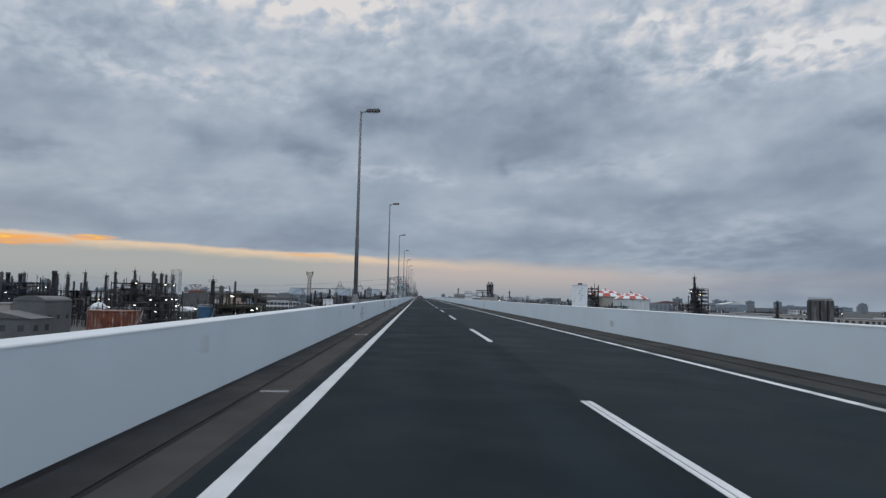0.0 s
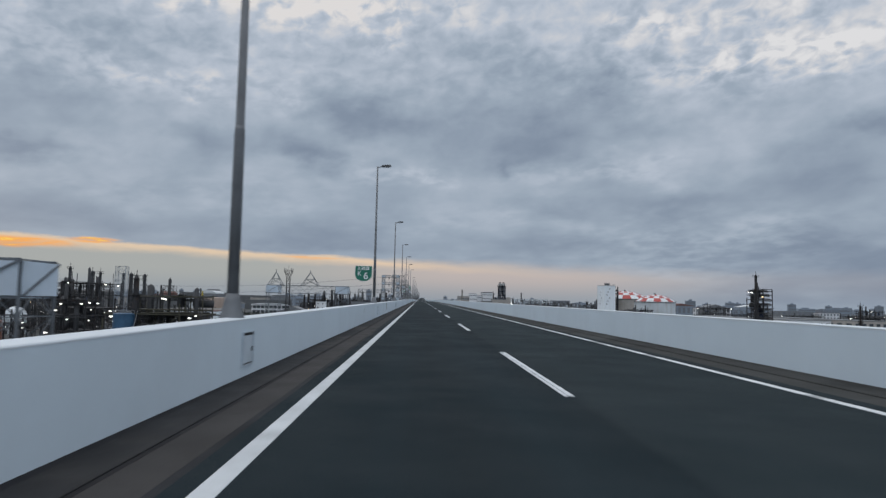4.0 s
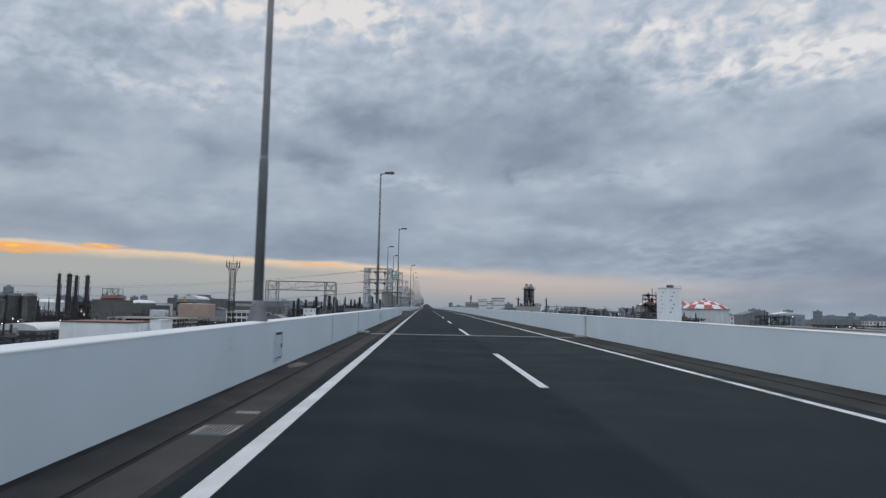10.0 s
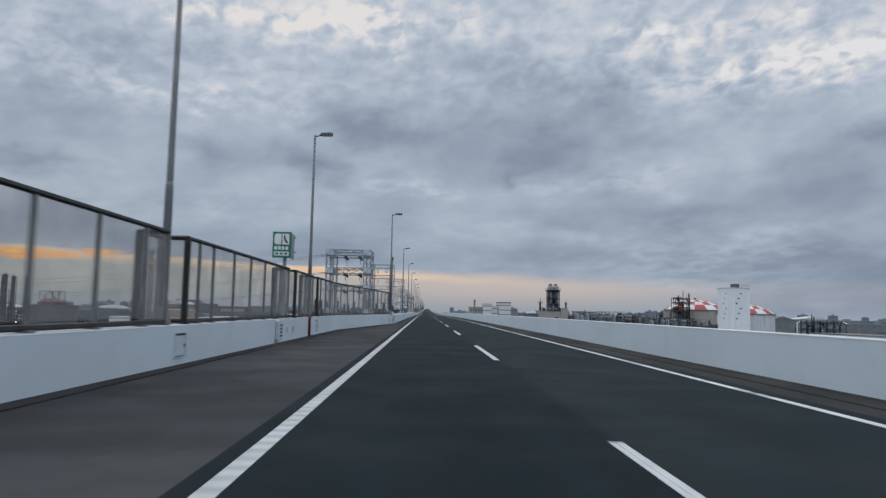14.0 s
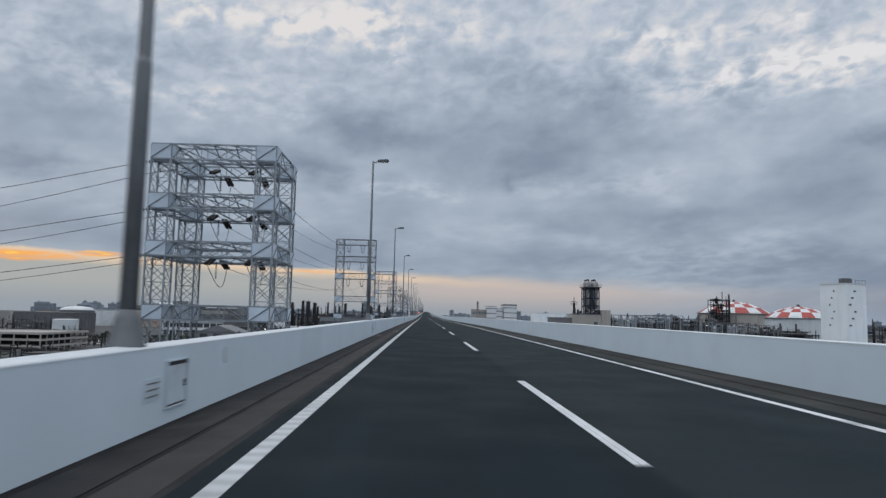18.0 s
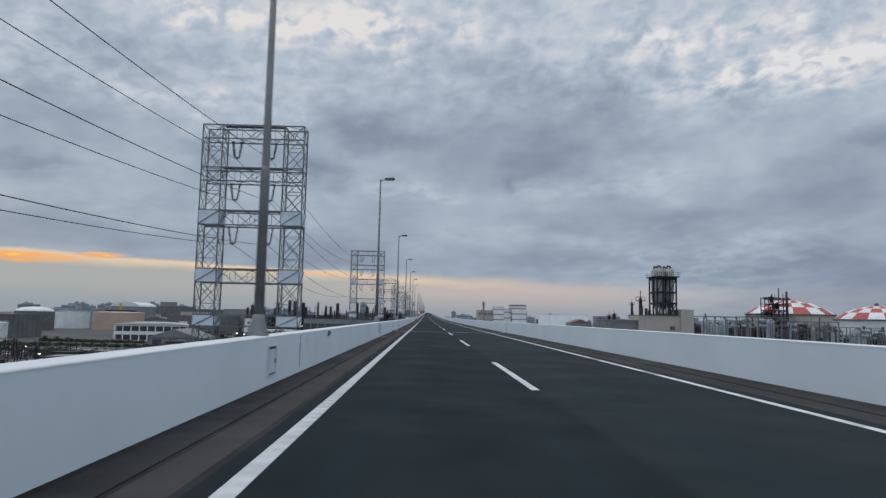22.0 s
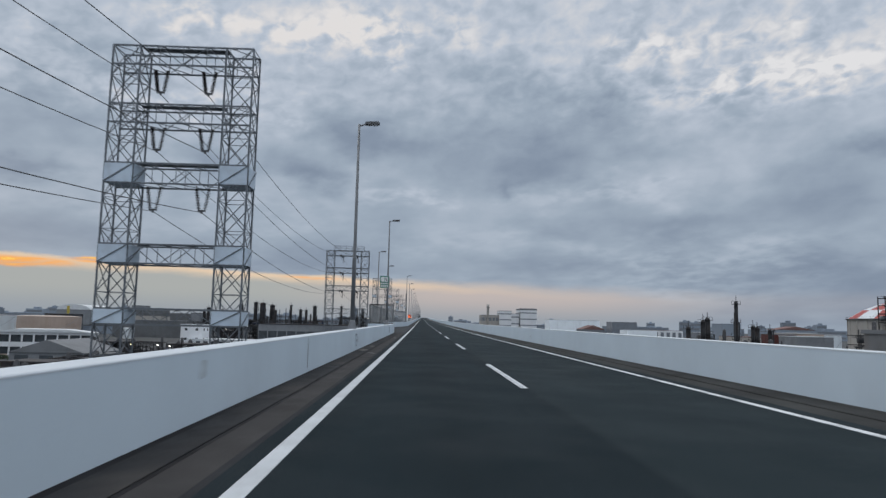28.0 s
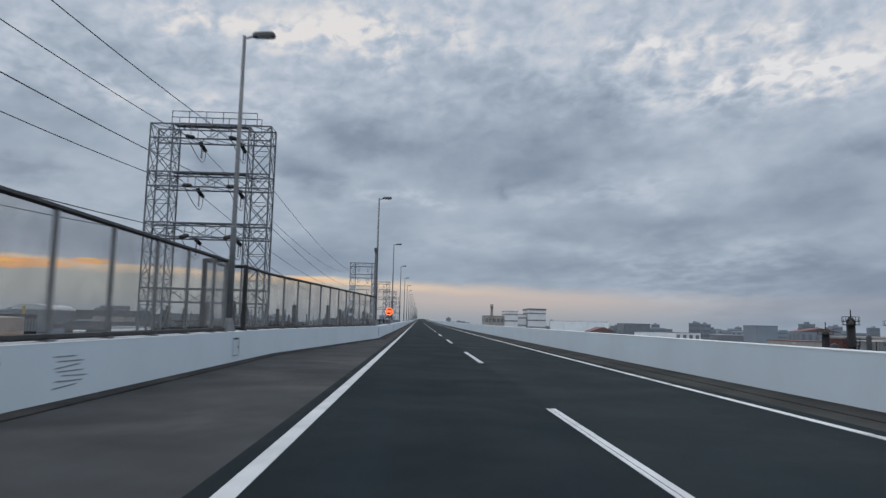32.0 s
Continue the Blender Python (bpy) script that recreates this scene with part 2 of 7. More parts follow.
# ---- materials ----
def material(name, colour, rough=0.7, metal=0.0, vary=0.12, scale=2.0, grain=0.0, grain_scale=60.0, bump=0.0, stain=None, stain_scale=0.3, stain_amount=0.0, spec=None, per_object=0.0, streak=False, along=False):
    """A surface with broad variation, fine grain and optional stains, in world scale."""
    mat = bpy.data.materials.new(name)
    mat.use_nodes = True
    t = mat.node_tree
    b = t.nodes["Principled BSDF"]
    g = G(t)
    pos = t.nodes.new("ShaderNodeNewGeometry").outputs["Position"]
    dark = tuple(c * (1 - vary) for c in colour)
    light = tuple(min(1.0, c * (1 + vary)) for c in colour)
    base = g.mix(g.ramp(g.noise(pos, scale, 4.0, 0.6), 0.3, 0.7), dark, light)
    if grain:
        base = g.mix(g.m("MULTIPLY", g.ramp(g.noise(pos, grain_scale, 3.0, 0.7), 0.45, 0.75), grain), base, tuple(c * 0.45 for c in colour))
    if stain and stain_amount:
        where = pos
        if along:
            x, y, z = g.split(pos)
            where = g.xyz(g.m("MULTIPLY", x, 9.0), g.m("MULTIPLY", y, 0.9), z)
        if streak:
            x, y, z = g.split(pos)
            where = g.xyz(g.m("MULTIPLY", x, 3.0), g.m("MULTIPLY", y, 3.0), g.m("MULTIPLY", z, 0.35))
        base = g.mix(g.m("MULTIPLY", g.ramp(g.noise(where, stain_scale, 5.0, 0.65, 0.4), 0.48, 0.72), stain_amount), base, stain)
    if per_object:
        rnd = t.nodes.new("ShaderNodeObjectInfo").outputs["Random"]
        base = g.mix(g.m("MULTIPLY", rnd, per_object), base, tuple(c * 0.55 for c in colour))
    t.links.new(base, b.inputs["Base Color"])
    b.inputs["Metallic"].default_value = metal
    g.put(b.inputs["Roughness"], g.ramp(g.noise(pos, scale * 2.3, 3.0), 0.2, 0.8, max(0.03, rough - 0.1), min(1.0, rough + 0.1)))
    if spec is not None:
        b.inputs["Specular IOR Level"].default_value = spec
    if bump:
        n = t.nodes.new("ShaderNodeBump")
        n.inputs["Strength"].default_value = bump
        n.inputs["Distance"].default_value = 0.02
        g.put(n.inputs["Height"], g.noise(pos, grain_scale, 3.0, 0.6))
        t.links.new(n.outputs[0], b.inputs["Normal"])
    return mat


def asphalt_material(name, colour, wheel=True):
    """Dense asphalt with polished wheel tracks running along the lanes."""
    mat = material(name, colour, 0.84, vary=0.10, scale=0.25, grain=0.35, grain_scale=55.0, bump=0.5, spec=0.11)
    t = mat.node_tree
    b = t.nodes["Principled BSDF"]
    g = G(t)
    pos = t.nodes.new("ShaderNodeNewGeometry").outputs["Position"]
    x, y, z = g.split(pos)
    old = b.inputs["Base Color"].links[0].from_socket
    if wheel:
        # four wheel tracks: two to a lane, a little smoother and greyer
        wave = g.m("COSINE", g.m("MULTIPLY", g.m("SUBTRACT", x, 0.295 - 0.85), 2 * math.pi / 1.8))
        broken = g.ramp(g.noise(g.xyz(g.m("MULTIPLY", x, 1.2), g.m("MULTIPLY", y, 0.04), 0.0), 1.0, 4.0), 0.3, 0.7)
        worn = g.m("MULTIPLY", g.ramp(wave, -0.2, 1.0), broken)
        old = g.mix(g.m("MULTIPLY", worn, 0.55), old, tuple(c * 1.5 for c in colour))
        drip = g.m("MULTIPLY", g.ramp(wave, -0.5, -1.0), g.ramp(g.noise(g.xyz(g.m("MULTIPLY", x, 2.0), g.m("MULTIPLY", y, 0.05), 2.0), 1.0, 3.0), 0.35, 0.65))
        old = g.mix(g.m("MULTIPLY", drip, 0.25), old, tuple(c * 0.5 for c in colour))
    # the passing lane is browner: later asphalt, plus windscreen reflection painted into the colour
    lane = g.m("MULTIPLY", g.ramp(x, 2.0, 2.2), 0.6)
    old = g.mix(lane, old, (colour[0] * 2.9, colour[1] * 2.1, colour[2] * 1.85))
    patch = g.ramp(g.noise(g.xyz(g.m("MULTIPLY", x, 0.5), g.m("MULTIPLY", y, 0.03), 7.0), 1.0, 4.0, 0.6), 0.35, 0.7)
    old = g.mix(g.m("MULTIPLY", patch, 0.35), old, tuple(c * 1.35 for c in colour))
    t.links.new(old, b.inputs["Base Color"])
    return mat


M_ASPHALT = asphalt_material("asphalt", (0.0064, 0.0136, 0.0176))
M_SHOULDER = material("shoulder_asphalt", (0.022, 0.024, 0.027), 0.88, vary=0.2, scale=0.5, grain=0.3, grain_scale=45, bump=0.4, stain=(0.045, 0.044, 0.043), stain_scale=0.35, stain_amount=0.5, spec=0.12, along=True)
M_BAY = material("lay_by_asphalt", (0.047, 0.052, 0.057), 0.88, vary=0.25, scale=0.35, grain=0.35, grain_scale=45, bump=0.4, stain=(0.085, 0.086, 0.087), stain_scale=0.25, stain_amount=0.6, spec=0.1)
M_GUTTER = material("gutter_concrete", (0.042, 0.041, 0.041), 0.88, vary=0.18, scale=0.6, grain=0.25, grain_scale=35, bump=0.3, stain=(0.038, 0.036, 0.036), stain_scale=0.30, stain_amount=0.7, spec=0.15)
M_KERB = material("dark_kerb", (0.028, 0.029, 0.031), 0.88, vary=0.2, scale=0.8, grain=0.3, bump=0.3, stain=(0.060, 0.056, 0.052), stain_scale=0.28, stain_amount=0.8, spec=0.15)
M_NEARBLACK = material("near_black_strip", (0.013, 0.013, 0.015), 0.8, vary=0.3, scale=0.7, grain=0.3, stain=(0.03, 0.029, 0.028), stain_scale=0.4, stain_amount=0.5, spec=0.15)
M_WALL = material("barrier_concrete", (0.545, 0.635, 0.705), 0.8, vary=0.035, scale=0.30, grain=0.05, grain_scale=25, bump=0.06, stain=(0.495, 0.57, 0.63), stain_scale=0.25, stain_amount=0.55, spec=0.25)
M_COPING = material("coping_paint", (0.53, 0.58, 0.62), 0.75, vary=0.05, scale=0.6, grain=0.1, grain_scale=20)
M_LINE = material("road_paint", (0.54, 0.575, 0.60), 0.65, vary=0.10, scale=1.5, grain=0.3, grain_scale=30, stain=(0.30, 0.31, 0.33), stain_scale=1.3, stain_amount=0.45)


def ribbed_paint(name):
    """Edge-line paint worn through in narrow bars across the line."""
    mat = material(name, (0.47, 0.505, 0.53), 0.65, vary=0.10, scale=1.5, grain=0.3, grain_scale=30, stain=(0.30, 0.31, 0.33), stain_scale=1.3, stain_amount=0.45)
    t = mat.node_tree
    g = G(t)
    b = t.nodes["Principled BSDF"]
    x, y, z = g.split(t.nodes.new("ShaderNodeNewGeometry").outputs["Position"])
    bars = g.ramp(g.m("COSINE", g.m("MULTIPLY", y, 2 * math.pi / 0.36)), 0.25, 0.9)
    where = g.ramp(g.noise(g.xyz(g.m("MULTIPLY", x, 2.0), g.m("MULTIPLY", y, 0.11), 0.0), 1.0, 4.0, 0.6), 0.28, 0.55)
    stretch = g.m("MULTIPLY", g.ramp(y, 245.0, 270.0), g.ramp(y, 605.0, 590.0))
    f = g.m("MULTIPLY", g.m("MULTIPLY", bars, g.m("MULTIPLY", where, stretch)), 0.55)
    t.links.new(g.mix(f, b.inputs["Base Color"].links[0].from_socket, (0.10, 0.11, 0.12)), b.inputs["Base Color"])
    return mat


M_RIBBED = ribbed_paint("ribbed_road_paint")
M_WORN = material("worn_road_paint", (0.62, 0.65, 0.67), 0.65, vary=0.1, scale=1.5, grain=0.35, grain_scale=30, stain=(0.03, 0.034, 0.038), stain_scale=0.55, stain_amount=0.85)
M_GALV = material("galvanised_steel", (0.33, 0.35, 0.37), 0.5, 0.35, vary=0.12, scale=1.2, grain=0.15, grain_scale=18)
M_STEEL_DARK = material("weathered_steel", (0.10, 0.105, 0.11), 0.55, 0.3, vary=0.2, scale=1.0, stain=(0.14, 0.08, 0.05), stain_scale=0.6, stain_amount=0.3)
M_GROUND = material("industrial_ground", (0.050, 0.054, 0.058), 0.9, vary=0.35, scale=0.03, grain=0.4, grain_scale=0.25, stain=(0.035, 0.042, 0.032), stain_scale=0.02, stain_amount=0.8)
M_CONC = material("deck_concrete", (0.32, 0.32, 0.31), 0.85, vary=0.12, scale=0.4, grain=0.2)

# ---- mesh helpers ----
def mesh_of(bm, name, mat, smooth=False):
    me = bpy.data.meshes.new(name)
    bm.to_mesh(me)
    bm.free()
    for m in (mat if isinstance(mat, (list, tuple)) else (mat,)):
        me.materials.append(m)
    if smooth:
        for p in me.polygons:
            p.use_smooth = True
    return me


def part(name, bm, mat, parent, label="", smooth=False):
    """Links a bmesh as one mesh object under a thing or a part."""
    ob = new(name, mesh_of(bm, name, mat, smooth))
    ob.parent = parent
    return tagged(ob, label)


def thing(name, at=(0, 0, 0), turn=0.0, label="", category="", group="", kind=""):
    ob = new(name)
    ob.empty_display_size = 0.3
    ob.matrix_basis = pose(*at, 0, 0, turn)
    return tagged(ob, label, category, group, kind)


def extrude_path(bm, section, ys, zf=None, xf=None):
    """A closed section of (x, dz) points swept along the road at the stations ys."""
    rings = []
    for y in ys:
        z0 = road_z(y) if zf is None else zf(y)
        x0 = road_x(y) + (0.0 if xf is None else xf(y))
        rings.append([bm.verts.new((x + x0, y, z0 + dz)) for x, dz in section])
    n = len(section)
    for a, b in zip(rings, rings[1:]):
        for i in range(n):
            j = (i + 1) % n
            bm.faces.new((a[i], a[j], b[j], b[i]))
    bm.faces.new(rings[0][::-1])
    bm.faces.new(rings[-1])


def stations(y0, y1, step=10.0):
    n = max(1, int(math.ceil((y1 - y0) / step)))
    return [y0 + (y1 - y0) * i / n for i in range(n + 1)]


def swept(name, section, y0, y1, mat, step=10.0, xf=None, label="", category="", kind="", parent=None):
    bm = bmesh.new()
    extrude_path(bm, section, stations(y0, y1, step), None, xf)
    bmesh.ops.recalc_face_normals(bm, faces=bm.faces)
    ob = new(name, mesh_of(bm, name, mat))
    ob.parent = parent
    return tagged(ob, label, category, "", kind)


def box(bm, x0, x1, y0, y1, z0, z1):
    v = [bm.verts.new((x, y, z)) for z in (z0, z1) for x, y in ((x0, y0), (x1, y0), (x1, y1), (x0, y1))]
    for f in ((0, 3, 2, 1), (4, 5, 6, 7), (0, 1, 5, 4), (1, 2, 6, 5), (2, 3, 7, 6), (3, 0, 4, 7)):
        bm.faces.new([v[i] for i in f])


def tube(bm, a, b, r0, r1=None, n=8, caps=True):
    """A round bar from a to b."""
    a, b = Vector(a), Vector(b)
    r1 = r0 if r1 is None else r1
    d = (b - a).normalized()
    u = d.orthogonal().normalized()
    w = d.cross(u)
    ra, rb = [], []
    for i in range(n):
        c = u * math.cos(2 * math.pi * i / n) + w * math.sin(2 * math.pi * i / n)
        ra.append(bm.verts.new(a + c * r0))
        rb.append(bm.verts.new(b + c * r1))
    for i in range(n):
        j = (i + 1) % n
        bm.faces.new((ra[i], ra[j], rb[j], rb[i]))
    if caps:
        bm.faces.new(ra[::-1])
        bm.faces.new(rb)


def lathe(bm, profile, n=24, cx=0.0, cy=0.0):
    """A turned form from (radius, z) pairs, closed at both ends."""
    rings = []
    for r, z in profile:
        if r < 1e-4:
            rings.append([bm.verts.new((cx, cy, z))])
        else:
            rings.append([bm.verts.new((cx + r * math.cos(2 * math.pi * i / n), cy + r * math.sin(2 * math.pi * i / n), z)) for i in range(n)])
    for a, b in zip(rings, rings[1:]):
        for i in range(n):
            j = (i + 1) % n
            if len(a) == 1 and len(b) == 1:
                continue
            if len(a) == 1:
                bm.faces.new((a[0], b[j], b[i]))
            elif len(b) == 1:
                bm.faces.new((a[i], a[j], b[0]))
            else:
                bm.faces.new((a[i], a[j], b[j], b[i]))
    for ring, flip in ((rings[0], True), (rings[-1], False)):
        if len(ring) > 1:
            bm.faces.new(ring[::-1] if flip else ring)


# ---- the viaduct ----
Y0, Y1 = -90.0, 1900.0
LANE_X, LEFT_LINE, RIGHT_LINE = 2.07, -1.48, 5.83
LEFT_WALL, RIGHT_WALL, WALL_H = -2.90, 7.32, 1.0
BAYS = ((312.7, 380.5), (711.5, 778.8))
JOINTS = (69.6, 251.6, 561.4, 905.0)
GROUND_Z = -18.0
rng = random.Random(7)

ground_bm = bmesh.new()
box(ground_bm, -4800, 4800, -1200, 4900, GROUND_Z - 1, GROUND_Z)
ground = tagged(new("ground", mesh_of(ground_bm, "ground", M_GROUND)), "grey paved and weedy industrial ground reaching the horizon", "ground", "", "structure")

deck = swept("viaduct_deck", [(-3.35, -1.9), (7.8, -1.9), (7.8, -0.03), (-3.35, -0.03)], Y0, Y1, M_CONC, label="grey concrete deck of the elevated expressway", category="viaduct", kind="structure")
for y in range(-60, 1900, 40):
    bm = bmesh.new()
    z = road_z(y)
    box(bm, 0.4 + road_x(y), 4.0 + road_x(y), y - 1.4, y + 1.4, GROUND_Z, z - 3.2)
    box(bm, -2.6 + road_x(y), 7.0 + road_x(y), y - 1.3, y + 1.3, z - 3.2, z - 1.9)
    tagged(new("viaduct_pier", mesh_of(bm, "viaduct_pier", M_CONC)), "grey concrete pier with a hammerhead cap", "pier", "viaduct piers", "structure")
road = swept("road", [(-1.78, -0.025), (6.25, -0.025), (6.25, 0.0), (-1.78, 0.0)], Y0, Y1, M_ASPHALT, label="dark grey two-lane asphalt carriageway with worn wheel tracks", category="road", kind="structure")


def bay_wall_x(y):
    """Inner face of the left barrier: it steps out at a lay-by and tapers back."""
    for a, b in BAYS:
        if a <= y <= b:
            return LEFT_WALL - 2.5 * max(0.0, min(1.0, (b - y) / 24.0))
    return LEFT_WALL


M_RIGHT = material("dusty_shoulder", (0.046, 0.048, 0.047), 0.88, vary=0.25, scale=0.4, grain=0.3, grain_scale=40, bump=0.3, stain=(0.035, 0.035, 0.036), stain_scale=0.3, stain_amount=0.7, spec=0.1)
left_pieces = [(Y0, BAYS[0][0]), (BAYS[0][1], BAYS[1][0]), (BAYS[1][1], Y1)]
LEFT_H = 0.90


def left_profile(h):
    """Cross-section of the left parapet and of its painted top, for one height."""
    wall = [(0.0, -0.02), (0.0, h - 0.012), (-0.012, h), (-0.29, h + 0.012), (-0.305, h - 0.004), (-0.305, -1.2), (0.0, -1.2)]
    top = [(0.003, h - 0.02), (0.002, h - 0.006), (-0.010, h + 0.005), (-0.29, h + 0.018), (-0.31, h - 0.002), (-0.31, h - 0.04), (-0.30, h - 0.04), (-0.28, h - 0.004), (-0.02, h - 0.01)]
    return wall, top


wall_section, coping = left_profile(LEFT_H)
for i, (a, b) in enumerate(left_pieces):
    profile, crown = left_profile((0.945, 0.905, 0.905)[i])
    swept("wall_left_%d" % (i + 1), profile, a, b, M_WALL, xf=lambda y: LEFT_WALL, label="pale grey concrete parapet wall along the expressway", category="parapet", kind="structure")
    swept("trim_left_%d" % (i + 1), crown, a, b, M_COPING, xf=lambda y: LEFT_WALL, label="lighter painted top edge of the parapet", category="coping", kind="structure")
    # raised dark kerb, gutter and narrow shoulder
    swept("kerb_left_%d" % (i + 1), [(-2.80, -0.03), (-2.36, -0.03), (-2.36, 0.010), (-2.38, 0.016), (-2.80, 0.012)], a, b, M_KERB, label="low dark dirty concrete kerb under the parapet", category="kerb", kind="structure")
    swept("trim_foot_left_%d" % (i + 1), [(-2.92, -0.03), (-2.80, -0.03), (-2.80, 0.010), (-2.92, 0.014)], a, b, M_NEARBLACK, label="near-black strip along the foot of the parapet", category="dirt strip", kind="structure")
    swept("trim_gutter_left_%d" % (i + 1), [(-2.36, -0.03), (-2.31, -0.03), (-2.31, -0.004), (-2.36, -0.002)], a, b, M_NEARBLACK, label="near-black line at the kerb", category="dirt strip", kind="structure")
    swept("gutter_left_%d" % (i + 1), [(-2.31, -0.03), (-1.88, -0.03), (-1.88, -0.008), (-2.31, -0.006)], a, b, M_GUTTER, label="brown-grey stained gutter strip", category="gutter", kind="structure")
    swept("shoulder_left_%d" % (i + 1), [(-1.88, -0.03), (-1.78, -0.03), (-1.78, -0.003), (-1.88, -0.009)], a, b, M_SHOULDER, label="narrow dirty asphalt shoulder", category="shoulder", kind="structure")
for i, (a, b) in enumerate(BAYS):
    swept("wall_bay_%d" % (i + 1), wall_section, a, b, M_WALL, 2.0, xf=bay_wall_x, label="pale concrete parapet of an emergency lay-by", category="parapet", kind="structure")
    swept("trim_bay_%d" % (i + 1), coping, a, b, M_COPING, 2.0, xf=bay_wall_x, label="lighter painted top edge of the parapet", category="coping", kind="structure")
    swept("kerb_bay_%d" % (i + 1), [(0.0, -0.03), (0.30, -0.03), (0.30, 0.015), (0.27, 0.025), (0.0, 0.03)], a, b, M_KERB, 2.0, xf=bay_wall_x, label="low grey kerb of the lay-by", category="kerb", kind="structure")
    # lay-by floor and its deck
    bm = bmesh.new()
    ys = stations(a, b, 2.0)
    rows = []
    for y in ys:
        z = road_z(y)
        rows.append([bm.verts.new((x, y, z + dz)) for x, dz in ((bay_wall_x(y) - 0.4, -0.03), (-1.78, -0.03), (-1.78, -0.004), (bay_wall_x(y) - 0.4, -0.006))])
    for p, q in zip(rows, rows[1:]):
        for k in range(4):
            bm.faces.new((p[k], p[(k + 1) % 4], q[(k + 1) % 4], q[k]))
    bm.faces.new(rows[0][::-1])
    bm.faces.new(rows[-1])
    bmesh.ops.recalc_face_normals(bm, faces=bm.faces)
    tagged(new("lay_by_floor_%d" % (i + 1), mesh_of(bm, "lay_by_floor", M_BAY)), "dusty blue-grey asphalt floor of the emergency lay-by", "lay-by", "", "structure")
    swept("lay_by_deck_%d" % (i + 1), [(-5.85, -1.3), (-3.35, -1.3), (-3.35, -0.035), (-5.85, -0.035)], a - 0.3, b - 22, M_CONC, label="concrete slab carrying the lay-by", category="viaduct", kind="structure")
    # transverse wall where the barrier steps out
    bm = bmesh.new()
    z = road_z(a)
    box(bm, -5.67, LEFT_WALL - 0.02, a - 0.28, a - 0.004, z - 1.2, z + LEFT_H - 0.004)
    tagged(new("wall_step_%d" % (i + 1), mesh_of(bm, "wall_step", M_WALL)), "pale concrete end wall of the lay-by", "parapet", "", "structure")
swept("wall_right", [(0.0, -0.02), (0.0, WALL_H), (0.26, WALL_H + 0.01), (0.27, WALL_H), (0.27, -1.2), (0.0, -1.2)], Y0, Y1, M_WALL, xf=lambda y: RIGHT_WALL, label="pale grey concrete parapet wall beside the passing lane", category="parapet", kind="structure")
swept("trim_right", [(-0.004, WALL_H - 0.025), (-0.004, WALL_H), (0.02, WALL_H + 0.006), (0.25, WALL_H + 0.016), (0.278, WALL_H + 0.004), (0.278, WALL_H - 0.03), (0.272, WALL_H - 0.03), (0.25, WALL_H - 0.004), (0.02, WALL_H - 0.01)], Y0, Y1, M_COPING, xf=lambda y: RIGHT_WALL, label="lighter painted top edge of the parapet", category="coping", kind="structure")
swept("kerb_right", [(6.80, -0.03), (7.24, -0.03), (7.24, 0.035), (6.84, 0.03), (6.80, 0.02)], Y0, Y1, M_RIGHT, label="low dark dirty concrete kerb under the parapet", category="kerb", kind="structure")
swept("trim_foot_right", [(7.24, -0.03), (7.32, -0.03), (7.32, 0.07), (7.24, 0.03)], Y0, Y1, M_RIGHT, label="dark dirt strip along the foot of the parapet", category="dirt strip", kind="structure")
swept("shoulder_right", [(6.25, -0.03), (6.80, -0.03), (6.80, 0.004), (6.25, -0.004)], Y0, Y1, M_RIGHT, label="narrow brown dusty shoulder", category="shoulder", kind="structure")

# ---- road markings ----
swept("line_left", [(-0.093, 0.0), (0.093, 0.0), (0.093, 0.006), (-0.093, 0.006)], Y0, Y1, M_RIBBED, xf=lambda y: LEFT_LINE, label="worn white edge line", category="road marking", kind="structure")
swept("line_right", [(-0.075, 0.0), (0.075, 0.0), (0.075, 0.006), (-0.075, 0.006)], Y0, Y1, M_WORN, xf=lambda y: RIGHT_LINE, label="worn white edge line", category="road marking", kind="structure")
for k in range(-3, 72):
    swept("lane_dash", [(-0.075, 0.0), (0.075, 0.0), (0.075, 0.006), (-0.004, 0.006), (-0.006, -0.003), (-0.018, -0.003), (-0.020, 0.006), (-0.075, 0.006)], 20 * k - 8.0, 20 * k, M_LINE, 4.0, xf=lambda yy: LANE_X, label="white dashed lane line, eight metres long", category="road marking", kind="structure")

